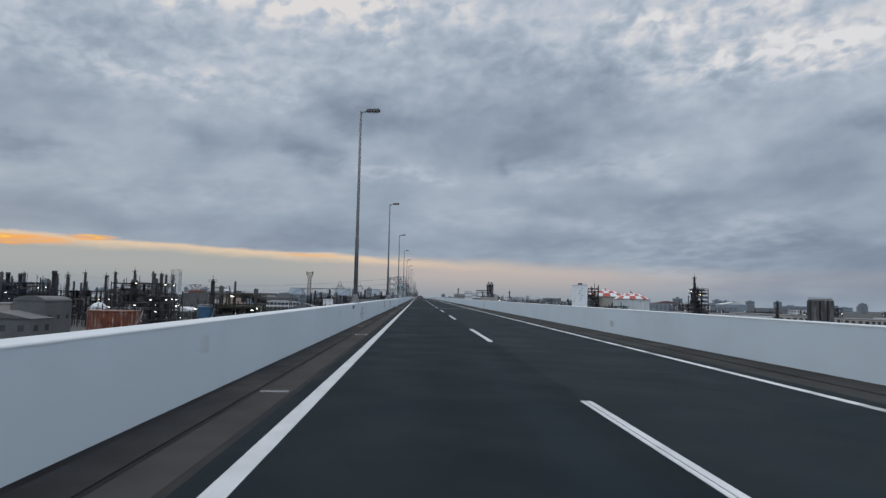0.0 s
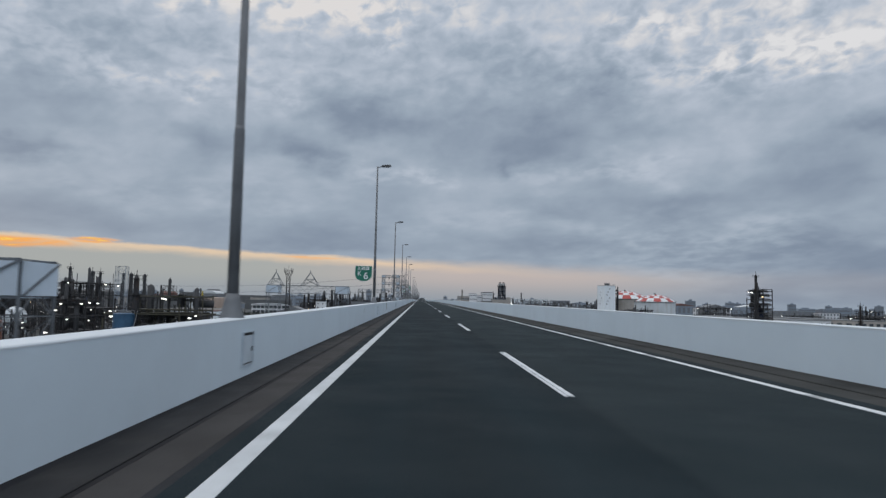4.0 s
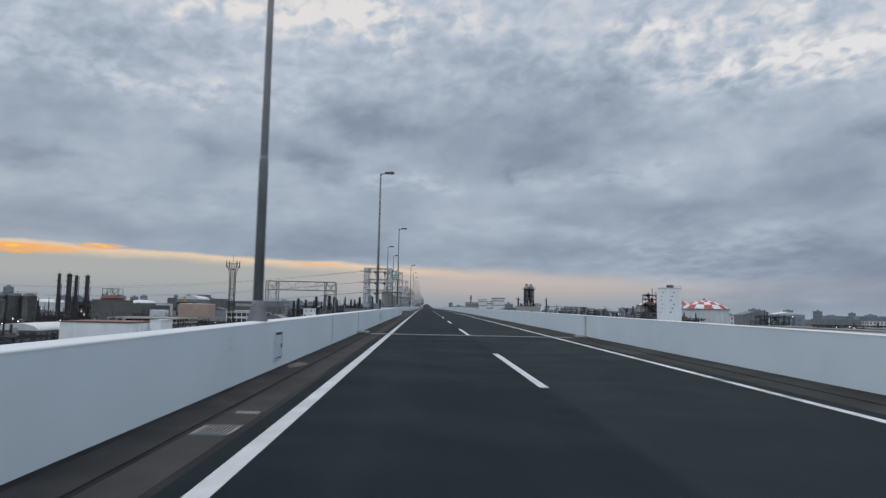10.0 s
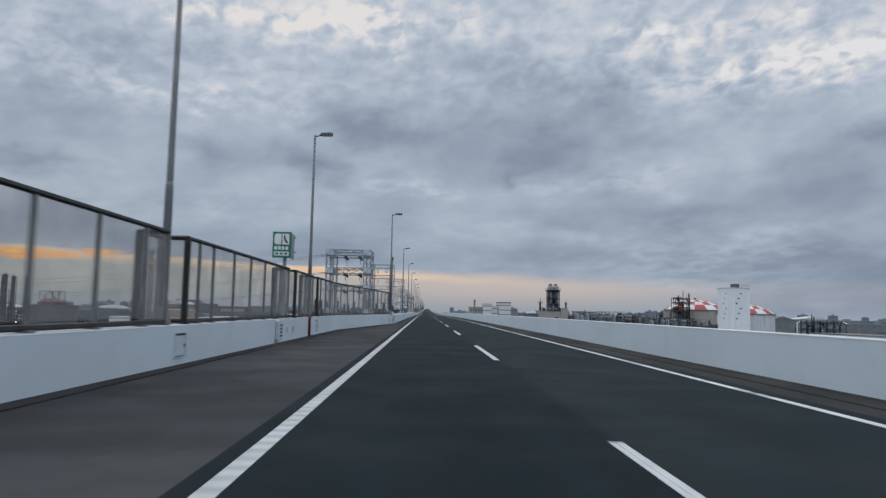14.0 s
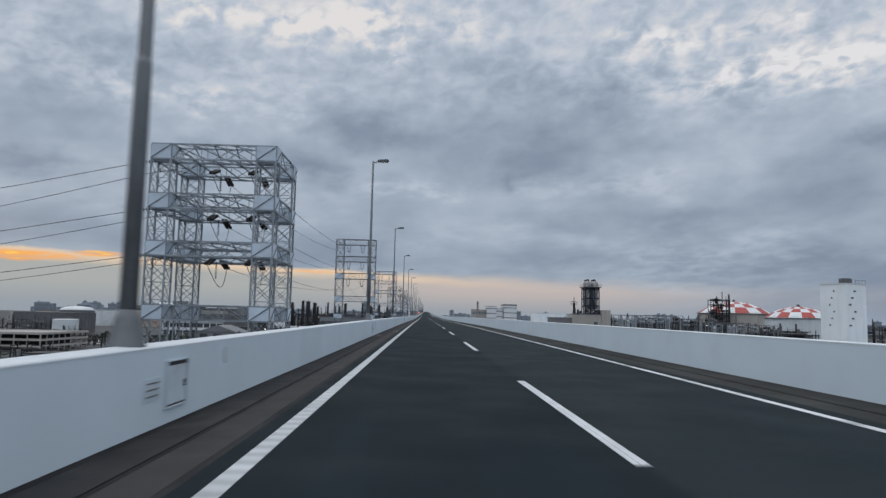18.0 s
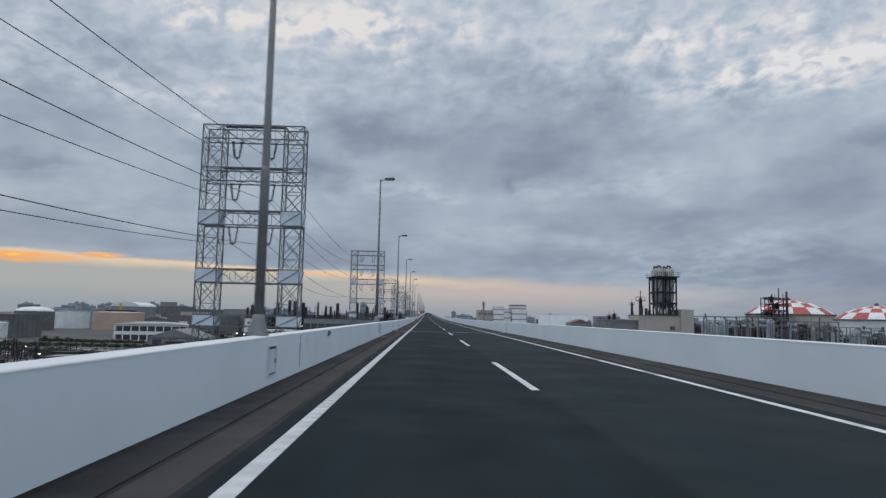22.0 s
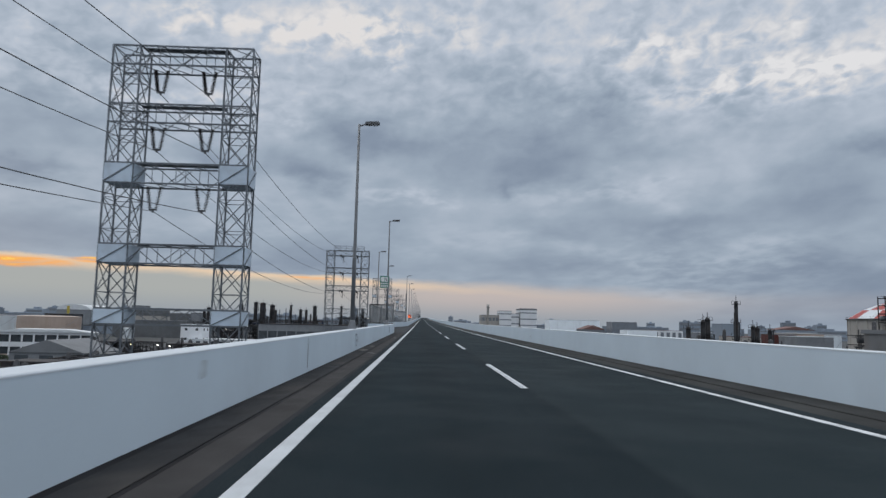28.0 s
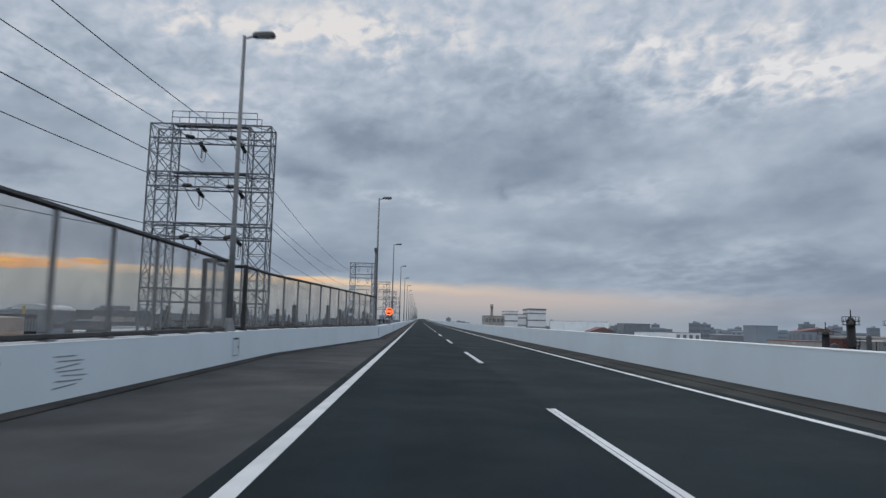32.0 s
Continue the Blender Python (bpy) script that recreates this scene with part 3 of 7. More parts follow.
# ---- expansion joints: two steel combs that mesh across a gap ----
M_POST = material("fence_post", (0.17, 0.18, 0.185), 0.5, 0.4, vary=0.15, scale=2.0)
M_COMB = material("joint_steel", (0.22, 0.23, 0.24), 0.5, 0.6, vary=0.2, scale=3.0, stain=(0.12, 0.09, 0.07), stain_scale=1.5, stain_amount=0.5)
M_HATCH0 = material("cover_steel", (0.34, 0.35, 0.35), 0.6, 0.2, vary=0.15, scale=3.0, stain=(0.2, 0.18, 0.16), stain_scale=2.0, stain_amount=0.5)
M_RUBBER = material("black_rubber", (0.015, 0.015, 0.016), 0.8, vary=0.2)
for yj in JOINTS:
    z = road_z(yj)
    joint = thing("expansion_joint", (0, yj, z), label="steel finger expansion joint across the carriageway", category="expansion joint", group="expansion joints")
    bm = bmesh.new()
    box(bm, -2.35, 6.9, -0.14, 0.14, -0.02, 0.004)
    part("gap", bm, M_RUBBER, joint)
    for side in (-1, 1):
        bm = bmesh.new()
        y0, y1 = sorted((side * 0.14, side * 0.32))
        box(bm, -2.35, 6.9, y0, y1, -0.02, 0.009)
        x = -2.3 + (0.10 if side > 0 else 0.0)
        while x < 6.7:
            v = [bm.verts.new(p) for p in ((x, side * 0.14, 0.008), (x + 0.10, side * 0.14, 0.008), (x + 0.062, -side * 0.11, 0.008), (x + 0.038, -side * 0.11, 0.008))]
            bm.faces.new(v if side < 0 else v[::-1])
            x += 0.20
        part("comb", bm, M_COMB, joint, "grey steel finger plate")
    for x0, x1 in ((-2.9, -2.40), (6.86, 7.32)):
        bm = bmesh.new()
        box(bm, x0, x1, -0.45, 0.45, 0.02, 0.12)
        bmesh.ops.bevel(bm, geom=bm.edges[:], offset=0.03, segments=2, affect="EDGES")
        part("kerb_cover", bm, M_HATCH0, joint, "pale steel cover over the kerb gap")
    for x in (LEFT_WALL + 0.006, RIGHT_WALL - 0.006):
        bm = bmesh.new()
        box(bm, x - 0.01, x + 0.01, *((-0.06, 0.06) if x < 0 else (-0.15, 0.15)), 0.02, LEFT_H + (0.0 if x < 0 else 0.09))
        part("wall_seal", bm, M_HATCH0, joint, "grey seal in the parapet gap")

# ---- street lamps ----
LAMPS = [(-3.16, y) for y in (24.1, 58.73, 93.76, 129.3, 164.5, 199.3, 233.8, 267.6, 302.6)]
LAMPS += [(-5.8, 328.4), (-5.8, 348.0)] + [(-3.16, y) for y in (377.35, 413.2, 446.0, 478.0, 511.95, 543.8, 575.7, 608.1, 638.95, 668.6, 699.75)]
LAMPS += [(-5.85, 729.0), (-5.62, 749.6), (-3.16, 779.6)] + [(-3.16, 811.1 + 34.0 * i) for i in range(24)]
M_POLE = material("dark_galvanised_pole", (0.15, 0.16, 0.17), 0.5, 0.3, vary=0.15, scale=1.2, grain=0.15, grain_scale=18)
M_SLEEVE = material("dull_galvanised_sleeve", (0.15, 0.162, 0.175), 0.55, 0.3, vary=0.15, scale=1.5, grain=0.2, grain_scale=18)
M_LENS = material("lamp_glass", (0.45, 0.47, 0.5), 0.25, vary=0.05)
lamp0 = thing("street_lamp", label="tall tapered grey steel street lamp with a flat head, unlit", category="street lamp", group="street lamps")
bm = bmesh.new()
lathe(bm, [(0.085, 0.0), (0.078, 3.0), (0.077, 3.05), (0.052, 9.25), (0.0, 9.27)], 12)
part("pole", bm, M_POLE, lamp0, smooth=True)
bm = bmesh.new()
lathe(bm, [(0.100, 0.0), (0.090, 3.0), (0.084, 3.12), (0.076, 3.2)], 12)
part("lower_sleeve", bm, M_SLEEVE, lamp0, "dull galvanised lower sleeve", True)
bm = bmesh.new()
lathe(bm, [(0.205, -0.04), (0.205, 0.02), (0.19, 0.05), (0.135, 0.28), (0.102, 0.40)], 12)
part("base_skirt", bm, M_SLEEVE, lamp0, smooth=True)
bm = bmesh.new()
tube(bm, (0, 0, 9.16), (0.34, 0, 9.26), 0.035, 0.035, 8)
part("arm", bm, M_POLE, lamp0)
bm = bmesh.new()
outline = [(0.26, -0.07), (0.34, -0.13), (0.86, -0.15), (0.93, -0.10), (0.93, 0.10), (0.86, 0.15), (0.34, 0.13), (0.26, 0.07)]
top = [bm.verts.new((x, y, 9.27 + 0.05 * (x - 0.26) + (0.07 if 0.3 < x < 0.9 else 0.03))) for x, y in outline]
bot = [bm.verts.new((x, y, 9.215 + 0.05 * (x - 0.26))) for x, y in outline]
bm.faces.new(top)
bm.faces.new(bot[::-1])
for i in range(8):
    j = (i + 1) % 8
    bm.faces.new((bot[i], bot[j], top[j], top[i]))
head = part("lamp_head", bm, M_STEEL_DARK, lamp0, "dark grey flat lamp housing")
bm = bmesh.new()
box(bm, 0.42, 0.86, -0.1, 0.1, 9.205, 9.225)
part("lens", bm, M_LENS, head)
bm = bmesh.new()
box(bm, -0.26, 0.14, -0.28, 0.28, -1.2, -0.02)
bmesh.ops.bevel(bm, geom=bm.edges[:], offset=0.03, segments=1, affect="EDGES")
part("pedestal", bm, M_WALL, lamp0, "concrete block behind the parapet")
for i, (x, y) in enumerate(LAMPS):
    m = pose(x + road_x(y), y, road_z(y) + (0.95 if y < 312 else 0.91)) @ Matrix.Diagonal((1, 1, 0.97 if abs(y - 749.6) < 0.1 else 1.004, 1))
    if i == 0:
        lamp0.matrix_basis = m
    else:
        copy_thing(lamp0, m)

# ---- hatches in the parapet beside each lamp ----
M_HATCH = material("hatch_steel", (0.48, 0.555, 0.62), 0.55, 0.0, vary=0.08, scale=4.0, stain=(0.25, 0.24, 0.23), stain_scale=3.0, stain_amount=0.25)
M_DARK = material("dark_gap", (0.03, 0.03, 0.032), 0.8, vary=0.2)
hatch0 = thing("inspection_hatch", label="grey steel cable hatch in the parapet with dark strips above and below its door", category="hatch", group="parapet hatches")
# flat dark strips put in the shade of the recessed door
for a in ((-0.33, 0.33, 0.47, 0.52), (-0.33, 0.33, 0.0, 0.022)):
    bm = bmesh.new()
    box(bm, -0.004, 0.008, a[0], a[1], a[2], a[3])
    part("gap", bm, M_DARK, hatch0, "dark strip painted for the shade of the door recess")
bm = bmesh.new()
for a in ((-0.36, 0.36, 0.52, 0.535), (-0.36, 0.36, -0.015, 0.0), (-0.36, -0.33, 0.0, 0.52), (0.33, 0.36, 0.0, 0.52)):
    box(bm, -0.004, 0.03, a[0], a[1], a[2], a[3])
part("frame", bm, M_HATCH, hatch0)
bm = bmesh.new()
box(bm, -0.004, 0.012, -0.325, 0.325, 0.024, 0.468)
part("door", bm, M_HATCH, hatch0)
bm = bmesh.new()
box(bm, 0.012, 0.03, 0.24, 0.27, 0.2, 0.28)
part("latch", bm, M_DARK, hatch0)
first = True
HATCH_SHIFT = {24.1: 0.86, 164.5: 0.3, 199.3: 0.3, 233.8: 0.75, 377.35: 2.55, 413.2: 0.85, 575.7: -0.9, 668.6: -0.76}
for x, y in LAMPS:
    if y < 900 and abs(y - 478.0) > 0.5:
        y += HATCH_SHIFT.get(y, 0.05)
        m = pose(LEFT_WALL + road_x(y) if x > -4 else -5.4, y, road_z(y) + 0.2)
        if first:
            hatch0.matrix_basis, first = m, False
        else:
            copy_thing(hatch0, m)
small0 = thing("notice_plate", label="small grey marker plate on the parapet", category="plate", group="parapet plates")
bm = bmesh.new()
box(bm, -0.004, 0.012, -0.22, 0.22, 0.0, 0.24)
part("plate", bm, M_HATCH, small0)
for k in range(3):
    bm = bmesh.new()
    box(bm, 0.012, 0.016, -0.17, 0.17, 0.04 + 0.07 * k, 0.058 + 0.07 * k)
    part("text_bar", bm, M_POST, small0)
for i, (x, y) in enumerate([(LEFT_WALL, 24.14), (LEFT_WALL, 164.05), (LEFT_WALL, 266.88), (LEFT_WALL, 445.7), (-5.4, 340.55), (-5.4, 341.85), (LEFT_WALL, 543.2), (LEFT_WALL, 668.7), (LEFT_WALL, 413.31)]):
    m = pose(x, y, road_z(y) + 0.33)
    if i == 0:
        small0.matrix_basis = m
    else:
        copy_thing(small0, m)
for y in (17.5, 400.0, 684.5):
    m = pose(RIGHT_WALL, y, road_z(y) + 0.32, 0, 0, 180)
    copy_thing(small0, m)
# plates, rust runs and scratched marks on the lay-by walls
M_RUST = material("rust_run", (0.40, 0.30, 0.17), 0.85, vary=0.25, scale=5.0, stain=(0.46, 0.47, 0.46), stain_scale=2.5, stain_amount=0.7)
M_PLATE = material("slate_plate", (0.20, 0.225, 0.255), 0.6, 0.2, vary=0.15, scale=4.0)
louvre = thing("louvre_plate", (-5.4, 727.0, road_z(727.0) + 0.33), label="grey louvred plate on the lay-by parapet", category="plate", group="parapet plates")
bm = bmesh.new()
box(bm, -0.004, 0.012, -0.3, 0.3, 0.0, 0.5)
part("plate", bm, M_HATCH, louvre)
for k in range(6):
    bm = bmesh.new()
    box(bm, 0.012, 0.03, -0.27, 0.27, 0.03 + 0.08 * k, 0.068 + 0.08 * k)
    part("slat", bm, M_PLATE, louvre)
cover = thing("cover_plate", (-5.4, 728.9, road_z(728.9) + 0.2), label="dark slate-grey cover plate below the lamp", category="plate", group="parapet plates")
bm = bmesh.new()
box(bm, -0.004, 0.02, -0.3, 0.3, 0.0, 0.45)
bmesh.ops.bevel(bm, geom=bm.edges[:], offset=0.006, segments=1, affect="EDGES")
part("plate", bm, M_PLATE, cover)
for y, wide in ((729.95, 0.16), (731.0, 0.13), (347.9, 0.06)):
    q = random.Random(int(y))
    bm = bmesh.new()
    left, right = [], []
    for k in range(9):
        z = LEFT_H - 0.09 - 0.085 * k
        left.append((0.0035, -wide * q.uniform(0.7, 1.0) * (1 - 0.03 * k), z))
        right.append((0.0035, wide * q.uniform(0.7, 1.0) * (1 - 0.03 * k), z))
    lv, rv = [bm.verts.new(c) for c in left], [bm.verts.new(c) for c in right]
    for k in range(8):
        bm.faces.new((lv[k], lv[k + 1], rv[k + 1], rv[k]))
    ob = new("rust_streak", mesh_of(bm, "rust_streak", M_RUST))
    ob.matrix_basis = pose(-5.4, y, road_z(y))
    tagged(ob, "faded rust run down the parapet", "stain", "rust runs", "structure")
for k in range(7):
    q = random.Random(60 + k)
    y = 739.85 + q.uniform(-0.12, 0.12)
    bm = bmesh.new()
    box(bm, -0.003, 0.004, -q.uniform(0.25, 0.5), q.uniform(0.25, 0.5), 0, 0.022)
    ob = new("scratched_mark", mesh_of(bm, "scratched_mark", M_PLATE))
    ob.matrix_basis = pose(-5.4, y, road_z(y) + 0.22 + 0.075 * k, q.uniform(-4, 4))
    tagged(ob, "faint unreadable scribbled line on the parapet", "scribble", "scribbles", "structure")
# dark vertical joints and dirt spots on the left parapet
M_STAIN = material("mortar_patch", (0.47, 0.54, 0.59), 0.85, vary=0.12, scale=4.0)
for y in (59.9, 242.9, 393.4, 448.2, 479.8, 515.0, 655.0, 735.05, 858.0):
    bm = bmesh.new()
    box(bm, -0.004, 0.005, -0.02, 0.02, 0.13, LEFT_H - 0.06)
    ob = new("wall_joint", mesh_of(bm, "wall_joint", M_DARK))
    ob.matrix_basis = pose(-5.4 if y == 735.05 else LEFT_WALL, y, road_z(y))
    tagged(ob, "dark sealed joint in the parapet", "joint", "", "structure")
for y in (-0.1, 15.4, 31.0, 44.5, 118.0, 133.6, 231.0, 273.9, 416.1, 458.1, 515.9, 646.6):
    bm = bmesh.new()
    n = 14
    ring = [bm.verts.new((0.004, 0.16 * math.copysign(abs(math.cos(2 * math.pi * i / n)) ** 0.4, math.cos(2 * math.pi * i / n)) * rng.uniform(0.92, 1.05), 0.12 * math.copysign(abs(math.sin(2 * math.pi * i / n)) ** 0.4, math.sin(2 * math.pi * i / n)) * rng.uniform(0.92, 1.05))) for i in range(n)]
    back = [bm.verts.new((0.0, v.co.y, v.co.z)) for v in ring]
    bm.faces.new(ring)
    bm.faces.new(back[::-1])
    for i in range(n):
        bm.faces.new((back[i], back[(i + 1) % n], ring[(i + 1) % n], ring[i]))
    ob = new("patch", mesh_of(bm, "patch", M_STAIN))
    ob.matrix_basis = pose(LEFT_WALL, y, road_z(y) + 0.66)
    tagged(ob, "grey mortar patch on the parapet", "patch", "parapet patches", "structure")

# pale mortar joints across the gutter and a cable cover high on the parapet
M_MORTAR = material("pale_mortar", (0.36, 0.37, 0.38), 0.85, vary=0.2, scale=6.0, grain=0.4)
for y, x0 in ((0.5, -2.3), (165.5, -2.25), (459.8, -2.28), (457.3, -2.2), (666.2, -2.3), (302.4, -2.3), (690.5, -2.2), (43.9, -2.3), (384.7, -2.3), (228.9, -2.2)):
    bm = bmesh.new()
    box(bm, x0, -1.92, -0.035, 0.035, -0.02, -0.001)
    bmesh.ops.rotate(bm, verts=bm.verts, matrix=Matrix.Rotation(radians(rng.uniform(-4, 9)), 3, "Z"), cent=(x0, 0, 0))
    ob = new("gutter_joint", mesh_of(bm, "gutter_joint", M_MORTAR))
    ob.matrix_basis = pose(0, y, road_z(y))
    tagged(ob, "pale mortar joint across the gutter", "joint", "", "structure")
cover = thing("cable_cover", (LEFT_WALL, 20.25, road_z(20.25) + 0.75), label="dark blue-grey cable cover near the parapet top", category="cover", group="cable covers")
bm = bmesh.new()
box(bm, -0.004, 0.05, -0.17, 0.17, 0.0, 0.15)
bmesh.ops.bevel(bm, geom=bm.edges[:], offset=0.012, segments=1, affect="EDGES")
part("lid", bm, M_POST, cover)
for s in (-0.13, 0.13):
    bm = bmesh.new()
    box(bm, 0.05, 0.058, s - 0.015, s + 0.015, 0.06, 0.09)
    part("bolt", bm, M_DARK, cover)
copy_thing(cover, pose(LEFT_WALL, 519.67, road_z(519.67) + 0.72))

# upright marker strips of three small plates
M_FADED = material("faded_ochre", (0.22, 0.19, 0.08), 0.6, vary=0.15, scale=6.0)
M_SLATE = material("slate_plate", (0.10, 0.125, 0.14), 0.6, vary=0.2, scale=8.0, stain=(0.25, 0.28, 0.30), stain_scale=9.0, stain_amount=0.5)
marker = thing("marker_strip", (LEFT_WALL, 47.4, road_z(47.4) + 0.31), label="upright strip of dark and ochre marker plates on the parapet", category="plate", group="marker strips")
for k in range(3):
    bm = bmesh.new()
    box(bm, -0.004, 0.012, -0.17, 0.17, 0.195 * k, 0.195 * k + 0.18)
    tile = part("plate", bm, M_FADED if k == 1 else M_SLATE, marker, "faded ochre plate" if k == 1 else "slate-grey plate")
    bm = bmesh.new()
    box(bm, 0.012, 0.016, -0.11, 0.11, 0.195 * k + 0.05, 0.195 * k + 0.085)
    part("text_bar", bm, M_DARK, tile)
    if k < 2:
        bm = bmesh.new()
        box(bm, -0.004, 0.010, -0.17, 0.17, 0.195 * k + 0.18, 0.195 * k + 0.195)
        part("white_line", bm, M_LINE, marker)
for y in (141.62, 542.66):
    copy_thing(marker, pose(LEFT_WALL, y, road_z(y) + 0.31))

# drain grates let into the gutter
grate0 = thing("drain_grate", (-2.08, 14.55, road_z(14.55) - 0.006), label="rusty steel drain grate in the gutter", category="drain", group="drain grates")
bm = bmesh.new()
for a in ((-0.2, 0.2, -0.26, -0.22), (-0.2, 0.2, 0.22, 0.26), (-0.2, -0.16, -0.22, 0.22), (0.16, 0.2, -0.22, 0.22)):
    box(bm, *a, -0.02, 0.010)
part("frame", bm, M_COMB, grate0)
bm = bmesh.new()
box(bm, -0.16, 0.16, -0.22, 0.22, -0.02, -0.001)
part("sump", bm, M_DARK, grate0, "dark opening under the bars")
for k in range(7):
    bm = bmesh.new()
    box(bm, -0.15 + 0.045 * k, -0.13 + 0.045 * k, -0.22, 0.22, -0.001, 0.008)
    part("bar", bm, M_COMB, grate0)
for y in (165.9, 227.7, 459.0, 625.4):
    copy_thing(grate0, pose(-2.08, y, road_z(y) - 0.006))

# pale mortar spilt over the kerb beside the lamps
M_SPILL = material("spilt_mortar", (0.115, 0.108, 0.098), 0.9, vary=0.3, scale=3.0, grain=0.4, grain_scale=25, stain=(0.05, 0.048, 0.046), stain_scale=2.2, stain_amount=0.7)
for y, long, x0, x1 in ((20.5, 1.1, -2.78, -2.42), (23.2, 0.8, -2.80, -2.45), (25.8, 1.0, -2.75, -2.4), (163.6, 1.7, -2.82, -2.38), (235.2, 1.6, -2.82, -2.42), (268.4, 1.0, -2.8, -2.45), (301.9, 1.6, -2.82, -2.38), (378.6, 1.8, -2.84, -2.4), (446.9, 1.2, -2.8, -2.42), (543.2, 1.7, -2.82, -2.38), (576.3, 1.2, -2.8, -2.4), (668.4, 1.9, -2.82, -2.38), (673.0, 1.2, -2.7, -2.4)):
    bm = bmesh.new()
    n = 18
    ring = []
    for i in range(n):
        a = 2 * math.pi * i / n
        r = rng.uniform(0.72, 1.08)
        ring.append(bm.verts.new(((x0 + x1) / 2 + (x1 - x0) / 2 * math.cos(a) * min(r, 1.0), long / 2 * math.sin(a) * r, 0.021)))
    low = [bm.verts.new((v.co.x, v.co.y, -0.01)) for v in ring]
    bm.faces.new(ring)
    for i in range(n):
        bm.faces.new((low[i], low[(i + 1) % n], ring[(i + 1) % n], ring[i]))
    ob = new("kerb_patch", mesh_of(bm, "kerb_patch", M_SPILL))
    ob.matrix_basis = pose(0, y, road_z(y))
    tagged(ob, "pale brown mortar spilt over the kerb", "patch", "kerb patches", "structure")

# ---- screen fences round the lay-bys ----
def net_material(name, colour, cover):
    """A fine woven screen: part cloth, part gap."""
    mat = bpy.data.materials.new(name)
    mat.use_nodes = True
    t = mat.node_tree
    g = G(t)
    b = t.nodes["Principled BSDF"]
    b.inputs["Roughness"].default_value = 0.8
    pos = t.nodes.new("ShaderNodeNewGeometry").outputs["Position"]
    g.put(b.inputs["Base Color"], g.mix(g.ramp(g.noise(pos, 1.1, 4.0), 0.3, 0.7), tuple(c * 0.85 for c in colour), tuple(c * 1.15 for c in colour)))
    gap = t.nodes.new("ShaderNodeBsdfTransparent")
    both = t.nodes.new("ShaderNodeMixShader")
    g.put(both.inputs[0], g.ramp(g.noise(pos, 0.7, 3.0), 0.3, 0.7, cover - 0.06, cover + 0.06))
    t.links.new(gap.outputs[0], both.inputs[1])
    t.links.new(b.outputs[0], both.inputs[2])
    t.links.new(both.outputs[0], t.nodes["Material Output"].inputs[0])
    return mat


M_NET = net_material("screen_net", (0.27, 0.28, 0.285), 0.25)
M_RAIL = material("black_rail", (0.018, 0.019, 0.021), 0.6, 0.2, vary=0.2, scale=2.0)
FENCE_H = 2.0


def fence_run(points, heavy, open_panels=(), dark=False):
    """Posts, rails and net panels along a line of (x, y) points on the parapet top; open panels have a rail but no net."""
    f = thing("screen_fence", (points[0][0], points[0][1], road_z(points[0][1]) + LEFT_H + 0.02), label="tall grey screen fence with steel posts on the lay-by parapet", category="fence", group="lay-by fences")
    ox, oy, oz = f.matrix_basis.translation

    def at(p):
        return Vector((p[0] - ox, p[1] - oy, road_z(p[1]) + LEFT_H + 0.02 - oz))
    for i, p in enumerate(points):
        bm = bmesh.new()
        c = at(p)
        r = 0.06 if i in heavy else 0.034
        box(bm, c.x - r, c.x + r, c.y - r, c.y + r, c.z - 0.02, c.z + FENCE_H + (0.03 if i in heavy else -0.01))
        box(bm, c.x - 0.1, c.x + 0.1, c.y - 0.1, c.y + 0.1, c.z - 0.02, c.z + 0.03)
        part("post", bm, M_RAIL if dark and i in heavy else M_POST, f)
    for i, (p, q) in enumerate(zip(points, points[1:])):
        a, b = at(p), at(q)
        for h, r in ((FENCE_H, 0.055), (0.06, 0.05)):
            bm = bmesh.new()
            tube(bm, a + Vector((0, 0, h)), b + Vector((0, 0, h)), r, r, 6)
            part("rail", bm, M_RAIL, f, "near-black steel rail")
        if i in open_panels:
            continue
        d = (b - a).normalized()
        n = Vector((-d.y, d.x, 0)) * 0.004
        s, e = a + d * 0.04, b - d * 0.04
        bm = bmesh.new()
        lo, hi = Vector((0, 0, 0.15)), Vector((0, 0, FENCE_H - 0.03))
        v = [bm.verts.new(c) for c in (s + lo + n, e + lo + n, e + hi + n, s + hi + n, s + lo - n, e + lo - n, e + hi - n, s + hi - n)]
        for k in ((0, 1, 2, 3), (7, 6, 5, 4), (0, 4, 5, 1), (3, 2, 6, 7)):
            bm.faces.new([v[j] for j in k])
        part("net_panel", bm, M_NET, f, "grey translucent net panel")


# posts along each lay-by; the fence steps out round every lamp and round the sign
FENCE_RUNS = (((312.75, 314.7, 316.7, 318.75, 320.8, 322.6, 324.6, 326.6, 327.8), (329.05, 329.95, 331.1, 333.1, 335.05, 337.0, 338.9, 341.25), (342.75, 344.3, 346.3, 347.45),
               (349.0, 350.1) + tuple(352.05 + 1.97 * i for i in range(15))),
              ((711.75, 712.9, 714.8, 716.7, 718.6, 720.6, 722.65, 724.75, 727.0), (730.25, 731.4, 733.4, 735.35, 737.45, 739.4, 741.4, 743.5, 745.5, 747.6, 748.8), (751.0, 752.55) + tuple(754.5 + 1.97 * i for i in range(13))))
